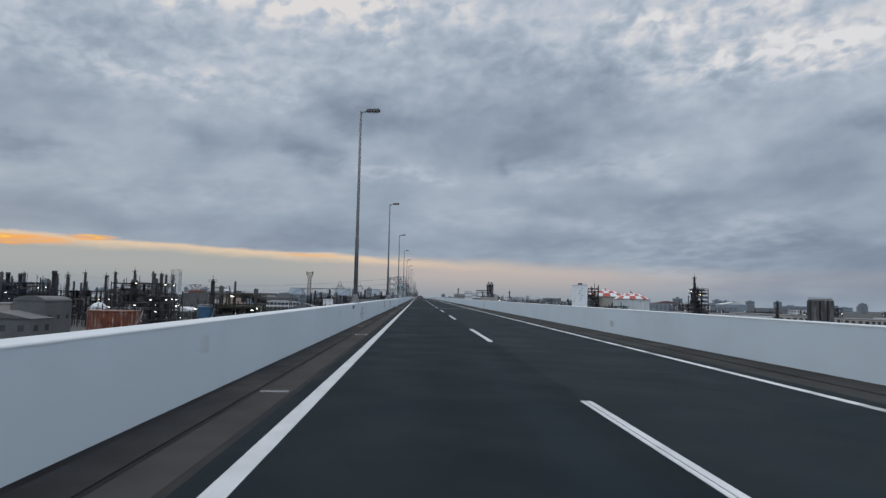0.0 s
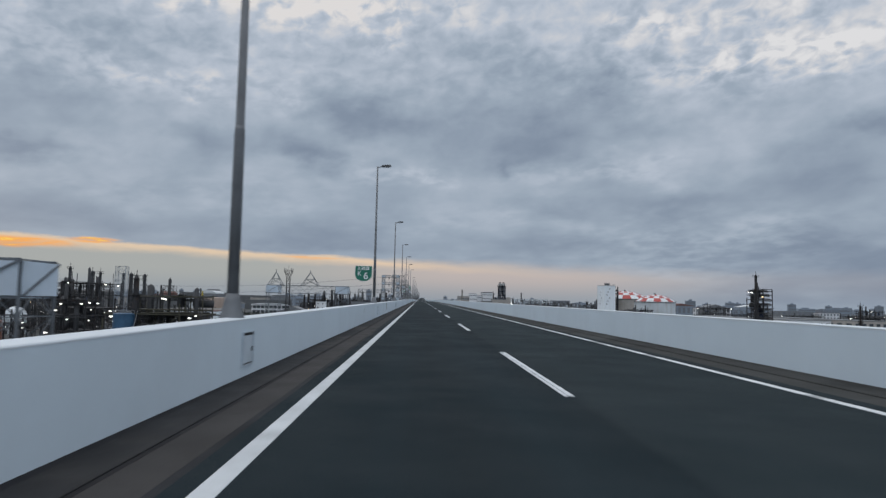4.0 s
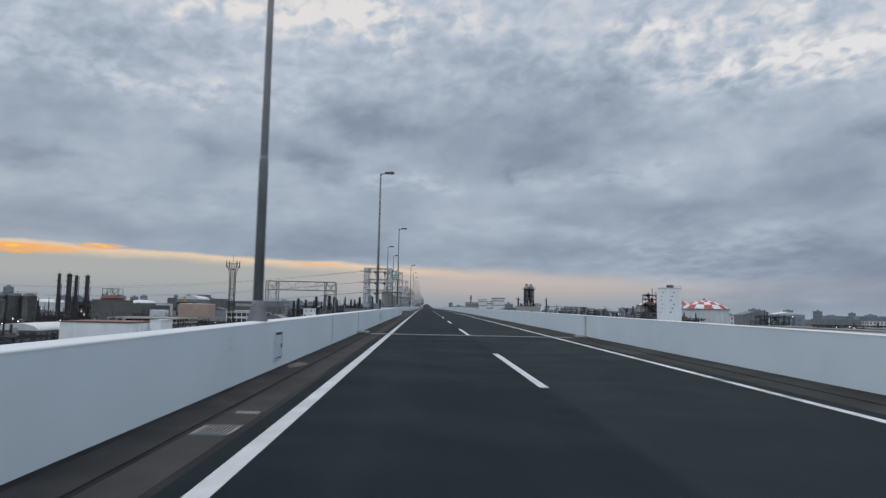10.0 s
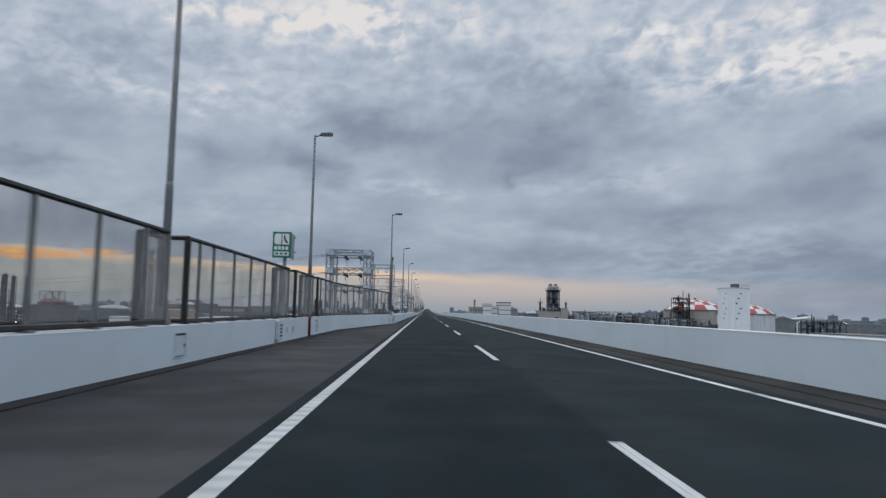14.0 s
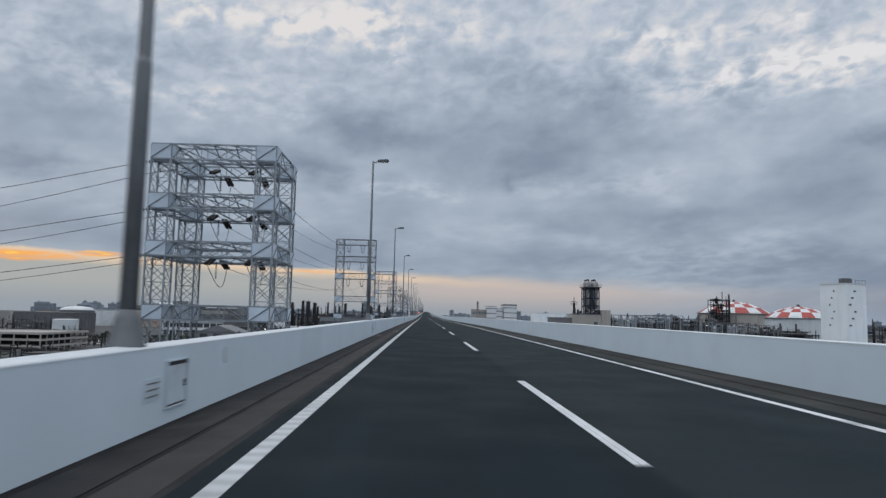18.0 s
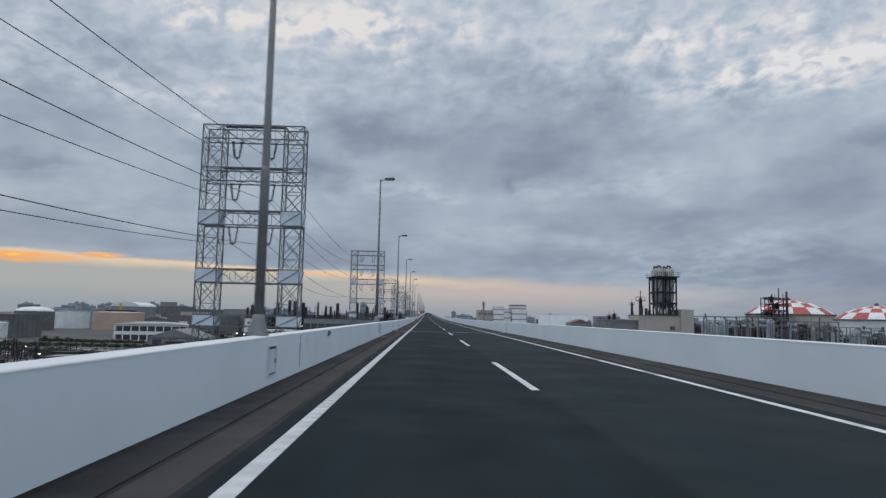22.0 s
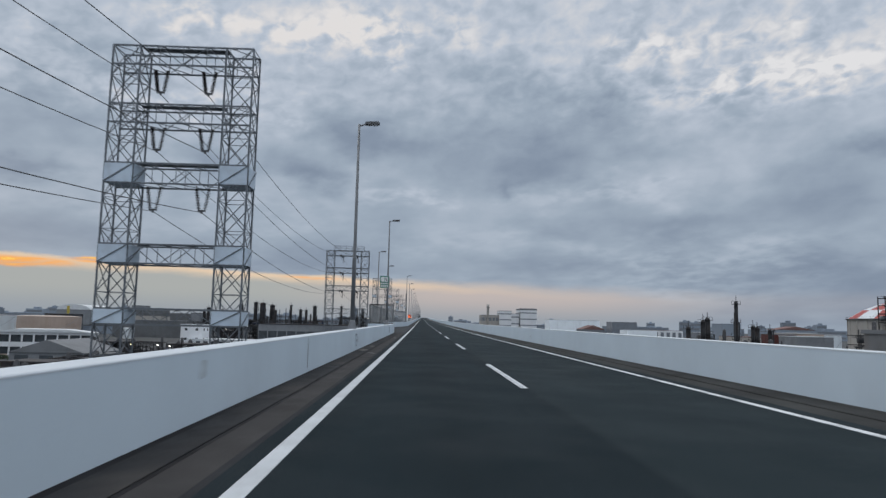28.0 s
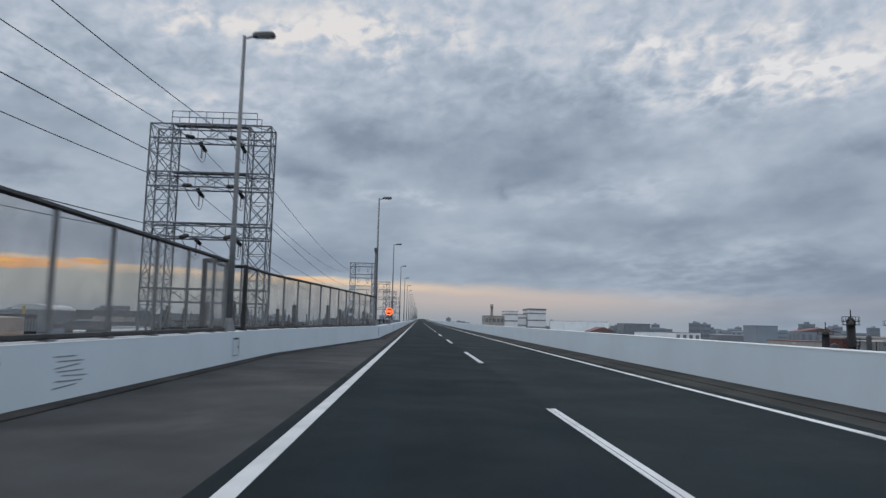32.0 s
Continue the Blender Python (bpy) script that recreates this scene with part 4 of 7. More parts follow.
for (a, b), runs in zip(BAYS, FENCE_RUNS):
    fence_run([(LEFT_WALL - 0.16, a - 0.14), (-4.3, a - 0.14), (-5.55, a - 0.14)], (0, 1, 2))
    for k, ys in enumerate(runs):
        line = [(bay_wall_x(y) - 0.14, y) for y in ys]
        heavy = []
        if k > 0:
            line.insert(0, (line[0][0] - 0.62, line[0][1]))
            heavy += [0, 1]
        if k < len(runs) - 1:
            line.append((line[-1][0] - 0.62, line[-1][1]))
            line.append((line[-1][0], runs[k + 1][0] - 0.09))
            heavy += [len(line) - 2]
        fence_run(line, heavy, (len(line) - 2,) if k < len(runs) - 1 else (), True)
    pole = thing("camera_pole", (-3.25, b + 0.6, road_z(b) + 0.92), label="dark slender pole with a small device on top", category="pole")
    bm = bmesh.new()
    tube(bm, (0, 0, -0.3), (0, 0, 5.3), 0.09, 0.075, 10)
    part("shaft", bm, M_POST, pole)
    bm = bmesh.new()
    box(bm, -0.12, 0.12, -0.14, 0.14, 5.3, 5.62)
    bmesh.ops.bevel(bm, geom=bm.edges[:], offset=0.03, segments=2, affect="EDGES")
    part("device", bm, M_STEEL_DARK, pole, "small dark housing")
    # rust-red hydrant cabinet and a grey cabinet by the parapet
    M_RED = bpy.data.materials.get("rust_red_paint") or material("rust_red_paint", (0.22, 0.035, 0.025), 0.55, vary=0.2, scale=3.0, stain=(0.1, 0.04, 0.03), stain_scale=2.0, stain_amount=0.5)
    hy = 345.7
    cab = None if a > 400 else thing("downpipe", (-5.36, hy, road_z(hy)), label="rust-red drain pipe on the lay-by wall", category="pipe")
    if cab:
        bm = bmesh.new()
        lathe(bm, [(0.07, 0.0), (0.07, 0.86), (0.085, 0.87), (0.085, 0.94), (0.0, 0.95)], 12)
        part("pipe", bm, M_RED, cab, smooth=True)
        bm = bmesh.new()
        box(bm, -0.05, 0.09, -0.09, 0.09, 0.5, 0.54)
        part("clip", bm, M_STEEL_DARK, cab)
    tele = thing("telephone_cabinet", (-5.38, a + 26.0, road_z(a + 26.0) + 0.15), label="grey emergency telephone cabinet on the lay-by wall", category="cabinet")
    bm = bmesh.new()
    box(bm, -0.01, 0.14, -0.28, 0.28, 0.0, 0.7)
    bmesh.ops.bevel(bm, geom=bm.edges[:], offset=0.02, segments=1, affect="EDGES")
    part("body", bm, M_HATCH, tele)
    for k in range(4):
        bm = bmesh.new()
        box(bm, 0.14, 0.15, -0.22, 0.22, 0.12 + 0.13 * k, 0.17 + 0.13 * k)
        part("louvre", bm, M_DARK, tele)

# ---- signs ----
M_GREEN = material("sign_green", (0.012, 0.17, 0.115), 0.4, vary=0.06, scale=2.0)
M_WHITE = material("sign_white", (0.72, 0.74, 0.74), 0.45, vary=0.04, scale=2.0)
M_SIGNBACK = material("sign_back", (0.28, 0.29, 0.30), 0.5, 0.4, vary=0.1)


def slab(bm, pts, y0, y1):
    """A plate facing the traffic (-y) with the outline pts of (x, z)."""
    f = [bm.verts.new((x, y0, z)) for x, z in pts]
    b = [bm.verts.new((x, y1, z)) for x, z in pts]
    bm.faces.new(f)
    bm.faces.new(b[::-1])
    for i in range(len(pts)):
        j = (i + 1) % len(pts)
        bm.faces.new((f[j], f[i], b[i], b[j]))
    bmesh.ops.recalc_face_normals(bm, faces=bm.faces)


def rect(x0, x1, z0, z1):
    return [(x0, z0), (x1, z0), (x1, z1), (x0, z1)]


def letter(name, text, size, mat, parent, at, label=""):
    cu = bpy.data.curves.new(name, "FONT")
    cu.body, cu.size, cu.extrude, cu.offset = text, size, 0.004, 0.012 * size
    cu.align_x, cu.align_y = "CENTER", "CENTER"
    cu.materials.append(mat)
    ob = new(name, cu)
    ob.parent = parent
    ob.matrix_basis = pose(*at, 90, 0, 0)
    return tagged(ob, label)


route = thing("route_sign", (-3.90, 129.14, road_z(129.3) + 2.40), label="green shield-shaped route sign with white K 6 on a lamp pole", category="road sign")
shield = [(-0.55, 1.02), (0.55, 1.02), (0.56, 0.55)] + [(0.56 * math.cos(a), 0.45 + 0.45 * math.sin(a)) for a in [-math.pi * k / 12 for k in range(0, 13)]] + [(-0.56, 0.55)]
bm = bmesh.new()
slab(bm, [(x * 1.04, 0.5 + (z - 0.5) * 1.04) for x, z in shield], 0.0, 0.03)
part("rim", bm, M_WHITE, route, "thin white sign edge")
bm = bmesh.new()
slab(bm, [(x * 0.985, 0.5 + (z - 0.5) * 0.985) for x, z in shield], -0.008, 0.0)
part("face", bm, M_GREEN, route)
letter("letter", "K", 0.42, M_WHITE, route, (-0.27, -0.012, 0.50), "white letter K")
letter("numeral", "6", 0.68, M_WHITE, route, (0.16, -0.012, 0.35), "white numeral 6")
letter("caption", "川崎線", 0.27, M_WHITE, route, (0.0, -0.012, 0.84), "white route name")
bm = bmesh.new()
for z in (0.3, 0.8):
    box(bm, 0.3, 0.80, 0.03, 0.09, z - 0.025, z + 0.025)
part("bracket", bm, M_GALV, route)

for sx, ys, sz in ((-3.46, 302.30, 4.20), (-3.46, 699.70, 4.17), (-6.0, 341.85, 3.42)):
    sg = thing("telephone_sign", (sx, ys, road_z(ys) + sz), label="square green lay-by sign with white pictogram panels on a lamp pole", category="road sign", group="lay-by signs")
    bm = bmesh.new()
    slab(bm, rect(-0.38, 0.38, 0.0, 1.08), -0.02, 0.16)
    part("box", bm, M_GREEN, sg)
    bm = bmesh.new()
    slab(bm, rect(0.40, 0.46, -0.06, 1.0), 0.0, 0.34)
    part("side_plate", bm, M_SIGNBACK, sg, "grey side plate")
    bm = bmesh.new()
    slab(bm, [(-0.31, 0.62), (-0.20, 0.55), (-0.02, 0.55), (-0.02, 1.0), (-0.24, 1.0), (-0.31, 0.92)], -0.026, -0.02)
    part("pictogram_panel", bm, M_WHITE, sg)
    bm = bmesh.new()
    slab(bm, rect(0.02, 0.31, 0.55, 1.0), -0.026, -0.02)
    part("pictogram_panel", bm, M_WHITE, sg)
    bm = bmesh.new()
    slab(bm, [(0.08, 0.93), (0.13, 0.96), (0.15, 0.86), (0.17, 0.76), (0.24, 0.68), (0.27, 0.62), (0.21, 0.60), (0.12, 0.70), (0.08, 0.82)], -0.032, -0.026)
    part("pictogram", bm, M_DARK, sg, "black telephone receiver symbol")
    for k in range(4):
        bm = bmesh.new()
        slab(bm, rect(-0.30 + 0.155 * k, -0.19 + 0.155 * k, 0.33, 0.47), -0.026, -0.02)
        part("text_bar", bm, M_WHITE, sg)
    bm = bmesh.new()
    slab(bm, rect(-0.31, 0.31, 0.08, 0.25), -0.026, -0.02)
    strip = part("text_panel", bm, M_WHITE, sg)
    for k in range(3):
        bm = bmesh.new()
        slab(bm, rect(-0.25 + 0.19 * k, -0.13 + 0.19 * k, 0.12, 0.21), -0.030, -0.026)
        part("text_bar", bm, M_GREEN, strip)
    bm = bmesh.new()
    for z in (0.25, 0.85):
        box(bm, 0.2, 0.55, 0.16, 0.24, z - 0.03, z + 0.03)
    part("bracket", bm, M_GALV, sg)
    if sx < -4:
        bm = bmesh.new()
        tube(bm, (0.1, 0.24, 0.9), (0.1, 0.24, -3.6), 0.075, 0.085, 12)
        part("pole", bm, M_GALV, sg, "pale steel sign pole")


def glow_material(name, colour, strength):
    mat = bpy.data.materials.new(name)
    mat.use_nodes = True
    b = mat.node_tree.nodes["Principled BSDF"]
    b.inputs["Base Color"].default_value = (*colour, 1)
    b.inputs["Emission Color"].default_value = (*colour, 1)
    b.inputs["Emission Strength"].default_value = strength
    return mat


M_LED = glow_material("led_orange", (1.0, 0.16, 0.05), 3.0)
led = thing("led_speed_sign", (-2.70, 792.5, road_z(792.5)), label="small electronic speed sign with glowing orange ring and digits", category="road sign")
bm = bmesh.new()
tube(bm, (0, 0.1, 0.95), (0, 0.1, 1.5), 0.05)
box(bm, -0.5, 0.1, 0.05, 0.15, 0.95, 1.02)
part("stand", bm, M_STEEL_DARK, led)
bm = bmesh.new()
slab(bm, rect(-0.28, 0.28, 1.5, 1.72), 0.0, 0.2)
part("battery_box", bm, M_STEEL_DARK, led)
bm = bmesh.new()
n = 20
slab(bm, [(0.36 * math.cos(2 * math.pi * i / n), 2.1 + 0.36 * math.sin(2 * math.pi * i / n)) for i in range(n)], 0.02, 0.12)
part("panel", bm, M_DARK, led, "black round display panel")
bm = bmesh.new()
for i in range(n):
    a, b = 2 * math.pi * i / n, 2 * math.pi * (i + 0.75) / n
    slab(bm, [(0.27 * math.cos(a), 2.1 + 0.27 * math.sin(a)), (0.34 * math.cos(a), 2.1 + 0.34 * math.sin(a)), (0.34 * math.cos(b), 2.1 + 0.34 * math.sin(b)), (0.27 * math.cos(b), 2.1 + 0.27 * math.sin(b))], 0.0, 0.02)
part("led_ring", bm, M_LED, led, "glowing orange ring")
for x in (-0.17, -0.06, 0.05, 0.14):
    bm = bmesh.new()
    slab(bm, rect(x, x + 0.05, 1.98, 2.22), 0.0, 0.02)
    part("text_bar", bm, M_LED, led, "glowing orange bar")

# ---- power line beside the viaduct ----
M_ZINC = material("zinc_lattice", (0.125, 0.142, 0.160), 0.5, 0.2, vary=0.15, scale=0.5)
M_CAGE = material("pale_zinc_lattice", (0.25, 0.285, 0.32), 0.5, 0.2, vary=0.2, scale=0.5, stain=(0.14, 0.15, 0.16), stain_scale=0.6, stain_amount=0.5)
M_PLATE = material("blue_grey_plate", (0.50, 0.59, 0.68), 0.5, 0.0, vary=0.1, scale=0.6, stain=(0.38, 0.44, 0.5), stain_scale=0.8, stain_amount=0.4)
M_CERAMIC = material("dark_porcelain", (0.025, 0.022, 0.022), 0.3, vary=0.2)
M_WIRE = material("cable", (0.075, 0.08, 0.086), 0.5, 0.3)
TX0 = -20.7


def bar(bm, a, b, w=0.07):
    tube(bm, a, b, w / 2 * 1.1, None, 4, False)


def lattice_column(bm, x0, x1, y0, y1, z0, z1, panel=1.5, chord=0.14, brace=0.07):
    """Four angle chords braced on every face."""
    n = max(1, round((z1 - z0) / panel))
    corners = ((x0, y0), (x1, y0), (x1, y1), (x0, y1))
    for x, y in corners:
        bar(bm, (x, y, z0), (x, y, z1), chord)
    for i in range(n):
        za, zb = z0 + (z1 - z0) * i / n, z0 + (z1 - z0) * (i + 1) / n
        for k in range(4):
            p, q = corners[k], corners[(k + 1) % 4]
            bar(bm, (*p, za), (*q, zb), brace)
            bar(bm, (*q, za), (*p, zb), brace)
            bar(bm, (*p, zb), (*q, zb), brace * 0.8)


def lattice_beam(bm, x0, x1, y0, y1, z0, z1, panel=1.2, chord=0.13, brace=0.065, along="x"):
    """A box truss between two columns."""
    length = (x1 - x0) if along == "x" else (y1 - y0)
    n = max(2, round(length / panel))
    for s in (0, 1):
        for z in (z0, z1):
            bar(bm, *(((x0, (y0, y1)[s], z), (x1, (y0, y1)[s], z)) if along == "x" else (((x0, x1)[s], y0, z), ((x0, x1)[s], y1, z))), chord)
    for i in range(n):
        a, b = i / n, (i + 1) / n
        for s in (0, 1):
            if along == "x":
                u, v, w = x0 + length * a, x0 + length * b, (y0, y1)[s]
                p = ((u, w, z0), (v, w, z1)) if (i + s) % 2 else ((u, w, z1), (v, w, z0))
                bar(bm, *p, brace)
                bar(bm, (v, w, z0), (v, w, z1), brace * 0.8)
            else:
                u, v, w = y0 + length * a, y0 + length * b, (x0, x1)[s]
                p = ((w, u, z0), (w, v, z1)) if (i + s) % 2 else ((w, u, z1), (w, v, z0))
                bar(bm, *p, brace)
                bar(bm, (w, v, z0), (w, v, z1), brace * 0.8)
        for z in (z0, z1):
            if along == "x":
                u, v = x0 + length * a, x0 + length * b
                bar(bm, (u, y0, z), (v, y1, z), brace)
            else:
                u, v = y0 + length * a, y0 + length * b
                bar(bm, (x0, u, z), (x1, v, z), brace)


def insulator(bm, a, b, discs=9, r=0.19):
    """A string of porcelain discs."""
    a, b = Vector(a), Vector(b)
    tube(bm, a, b, 0.025, None, 5)
    for i in range(discs):
        p = a.lerp(b, (i + 0.7) / (discs + 0.4))
        q = a.lerp(b, (i + 0.95) / (discs + 0.4))
        tube(bm, p, q, r, r * 0.55, 8)


def plates(th, x, xw, y0, y1, z0, z1):
    """Corner gusset panels: front, back, two sides and a floor, with raised cross ribs."""
    bm = bmesh.new()
    for yy in (y0 - 0.09, y1 + 0.07):
        box(bm, x, x + xw, yy, yy + 0.02, z0 + 0.05, z1 - 0.05)
    for xx in (x - 0.09, x + xw + 0.07):
        box(bm, xx, xx + 0.02, y0, y1, z0 + 0.05, z1 - 0.05)
    box(bm, x + 0.1, x + xw - 0.1, y0 + 0.1, y1 - 0.1, z0 - 0.02, z0)
    p = part("gusset_panel", bm, M_PLATE, th, "pale blue-grey steel panel")
    bm = bmesh.new()
    bar(bm, (x, y0 - 0.12, z0 + 0.05), (x + xw, y0 - 0.12, z1 - 0.05), 0.07)
    bar(bm, (x + xw + 0.12, y0, z0 + 0.05), (x + xw + 0.12, y1, z1 - 0.05), 0.07)
    part("rib", bm, M_ZINC, p)


def portal_tower(y, levels, plated, col=1.85, name="transmission_tower", label="", left=TX0, right=-11.2):
    th = thing(name, (0, y, 0), label=label, category="transmission tower", group="power line towers")
    top = levels[0][0]
    for x in (left, right - col):
        for z0, z1 in ((GROUND_Z, levels[-1][1]), (levels[-1][1], top)):
            bm = bmesh.new()
            lattice_column(bm, x, x + col, 0, col, z0, z1, 1.9, 0.125, 0.062)
            part("column", bm, M_ZINC, th)
    for i, (zt, zb) in enumerate(levels):
        bm = bmesh.new()
        lattice_beam(bm, left, right, 0.0, col, zb, zt, 1.35, 0.12, 0.058)
        part("beam", bm, M_ZINC, th)
        if i in plated:
            for x in (left, right - col):
                plates(th, x, col, 0, col, zb, zt)
        bm = bmesh.new()
        box(bm, left + col, right - col, col * 0.3, col * 0.7, zt + 0.03, zt + 0.07)
        part("walkway", bm, M_ZINC, th)
    return th


def v_strings(th, levels, col, drop=1.55):
    for zt, zb in levels:
        for x in WIRE_X:
            for s in (-1, 1):
                bm = bmesh.new()
                insulator(bm, (x + s * 0.40, col / 2, zb - 0.05), (x + s * 0.19, col / 2, zb - drop + 0.12), 13, 0.15)
                part("insulator", bm, M_CERAMIC, th, "dark porcelain insulator string")
            bm = bmesh.new()
            box(bm, x - 0.24, x + 0.24, col / 2 - 0.05, col / 2 + 0.05, zb - drop, zb - drop + 0.12)
            box(bm, x - 0.05, x + 0.05, col / 2 - 0.05, col / 2 + 0.05, zb - drop - 0.12, zb - drop)
            part("clamp", bm, M_WIRE, th)


LEVELS = [(19.75, 18.55), (16.03, 14.85), (12.3, 11.05), (7.3, 6.13), (3.4, 2.45)]
TOWER_Y = (557.9, 679.8)
WIRE_X = (-16.75, -13.75)
tower = portal_tower(TOWER_Y[0], LEVELS, (2, 3, 4), 1.7, label="tall galvanised lattice portal tower carrying power lines beside the viaduct", left=-19.5, right=-10.82)
v_strings(tower, LEVELS[:3], 1.7)
copy_thing(tower, pose(-0.17, TOWER_Y[1], 0.75))
for i, y in enumerate((955.0, 1070.0, 1185.0, 1300.0)):
    copy_thing(tower, pose(-3.0 - 0.4 * i, y, 3.6 + 0.8 * i))

# tension tower with a railed platform on top
P4_LEVELS = [(17.9, 16.85), (14.4, 13.35), (10.75, 9.75), (6.1, 5.15), (2.2, 1.2)]
t4 = portal_tower(778.2, P4_LEVELS, (), 1.6, label="lattice portal tower with a railed top platform and strained power lines", left=-19.57, right=-10.97)
bm = bmesh.new()
for x in [-18.1 + 1.21 * i for i in range(6)]:
    for yy in (0.05, 1.55):
        bar(bm, (x, yy, 17.9), (x, yy, 18.85), 0.06)
for yy in (0.05, 1.55):
    for z in (18.4, 18.85):
        bar(bm, (-18.1, yy, z), (-12.05, yy, z), 0.06)
part("railing", bm, M_ZINC, t4)
for zt, zb in P4_LEVELS[:3]:
    for x in (-16.6, -13.6):
        for s in (-1, 1):
            bm = bmesh.new()
            insulator(bm, (x + 0.08, 0.8 + s * 0.7, zb + 0.1), (x + 0.1, 0.8 + s * 2.2, zb - 0.2), 8, 0.15)
            part("insulator", bm, M_CERAMIC, t4, "dark horizontal insulator string")
        bm = bmesh.new()
        insulator(bm, (x + 0.5, 0.8, zb), (x + 0.5, 0.8, zb - 1.3), 8, 0.09)
        part("insulator", bm, M_CERAMIC, t4, "dark hanging insulator string")
        bm = bmesh.new()
        pts = [Vector((x + 0.1 + 0.4 * math.sin(math.pi * k / 10), 0.8 - 2.2 + 4.4 * k / 10, zb - 0.2 - 1.3 * math.sin(math.pi * k / 10))) for k in range(11)]
        for p, q in zip(pts, pts[1:]):
            tube(bm, p, q, 0.028, None, 5, False)
        part("jumper", bm, M_WIRE, t4, "hanging jumper cable")

# double cage tower where the line turns off
P1_LEVELS = [(15.85, 14.7), (12.1, 10.95), (8.5, 7.4), (3.75, 2.65)]
CX1, CAGE_D = -11.4, 8.1
cage = thing("cage_tower", (0, 457.5, 0), label="massive galvanised four-column lattice cage with blue-grey corner panels", category="transmission tower", group="power line towers")
CW = 1.45
for x in (TX0, CX1 - CW):
    for yy in (0.0, CAGE_D - CW):
        bm = bmesh.new()
        lattice_column(bm, x, x + CW, yy, yy + CW, GROUND_Z, P1_LEVELS[0][0], 1.3, 0.15, 0.06)
        part("column", bm, M_CAGE, cage)
        for zt, zb in P1_LEVELS:
            plates(cage, x, CW, yy, yy + CW, zb, zt)
for zt, zb in P1_LEVELS:
    for yy in (0.0, CAGE_D - CW):
        bm = bmesh.new()
        lattice_beam(bm, TX0, CX1, yy, yy + CW, zb, zt, 1.9, 0.14, 0.07)
        part("beam", bm, M_CAGE, cage)
    for x in (TX0, CX1 - CW):
        bm = bmesh.new()
        lattice_beam(bm, x, x + CW, 0.0, CAGE_D, zb, zt, 1.9, 0.14, 0.07, "y")
        part("beam", bm, M_CAGE, cage)
    bm = bmesh.new()
    for k in range(4):
        a = TX0 + CW + k * (CX1 - TX0 - 2 * CW) / 4
        b = a + (CX1 - TX0 - 2 * CW) / 4
        bar(bm, (a, 0.0, zt), (b, CAGE_D, zt), 0.09)
        bar(bm, (b, 0.0, zt), (a, CAGE_D, zt), 0.09)
        bar(bm, (b, 0.0, zb), (b, CAGE_D, zb), 0.11)
    part("floor_bracing", bm, M_CAGE, cage)
for zt, zb in P1_LEVELS[:3]:
    for x in (-17.17, -14.07):
        for yy, s in ((CAGE_D, 1), (4.2, -1)):
            for off in (-0.14, 0.14):
                bm = bmesh.new()
                insulator(bm, (x + off, yy - 0.8 * s, zb + 0.2), (x + off, yy + 0.9 * s, zb - 0.35), 8, 0.14)
                part("insulator", bm, M_CERAMIC, cage, "dark porcelain insulator string")
        bm = bmesh.new()
        insulator(bm, (x, 5.8, zb), (x, 5.8, zb - 1.4), 8, 0.12)
        part("insulator", bm, M_CERAMIC, cage, "dark porcelain insulator string")
        bm = bmesh.new()
        pts = [Vector((x + 0.3 * math.sin(math.pi * k / 12), 3.3 + 5.6 * k / 12, zb - 0.35 - 1.7 * math.sin(math.pi * k / 12))) for k in range(13)]
        for p, q in zip(pts, pts[1:]):
            tube(bm, p, q, 0.03, None, 5, False)
        part("jumper", bm, M_WIRE, cage, "hanging jumper cable")
    for yy in (2.0, 5.4):
        bm = bmesh.new()
        insulator(bm, (TX0 + 0.1, yy, zb + 0.25), (TX0 - 1.7, yy, zb + 0.05), 8, 0.14)
        part("insulator", bm, M_CERAMIC, cage, "dark porcelain insulator string")


# conductors, each with its own sag
def conductor(a, b, sag, r=0.023, n=26):
    cu = bpy.data.curves.new("power_cable", "CURVE")
    cu.dimensions, cu.bevel_depth, cu.bevel_resolution = "3D", r, 1
    sp = cu.splines.new("POLY")
    sp.points.add(n)
    for k in range(n + 1):
        p = Vector(a).lerp(Vector(b), k / n)
        sp.points[k].co = (p.x, p.y, p.z - 4 * sag * (k / n) * (1 - k / n), 1)
    cu.materials.append(M_WIRE)
    ob = new("power_cable", cu)
    return tagged(ob, "dark sagging overhead power cable", "power cable", "power cables")


tips = {0: [16.95, 13.25, 9.45], 1: [17.7, 14.0, 10.2]}
for i in range(3):
    tips[2 + i] = [z + 3.6 + 0.8 * i for z in tips[0]]
for x in WIRE_X:
    for k in range(3):
        z1, z4 = P1_LEVELS[k][1] - 0.35, P4_LEVELS[k][1] - 0.2
        posts = [(x - 0.37, 466.4, z1), (x, TOWER_Y[0] + 0.85, tips[0][k]), (x - 0.17, TOWER_Y[1] + 0.85, tips[1][k]), (x + 0.2, 776.8, z4)]
        posts += [(x + 0.2, 781.2, z4)] + [(x - 3.0 - 0.4 * i, 955.85 + 115 * i, tips[2 + i][k]) for i in range(3)]
        for j, sag in ((0, 1.3), (1, 2.95), (2, 2.1), (4, 3.6), (5, 2.0), (6, 2.0)):
            conductor(posts[j], posts[j + 1], sag)
for k in range(3):
    for yy in (2.0, 5.4):
        z = P1_LEVELS[k][1] + 0.05
        conductor((TX0 - 1.7, 457.5 + yy, z), (-330, 560 + 14 * yy, z + 6), 9.0, 0.028)

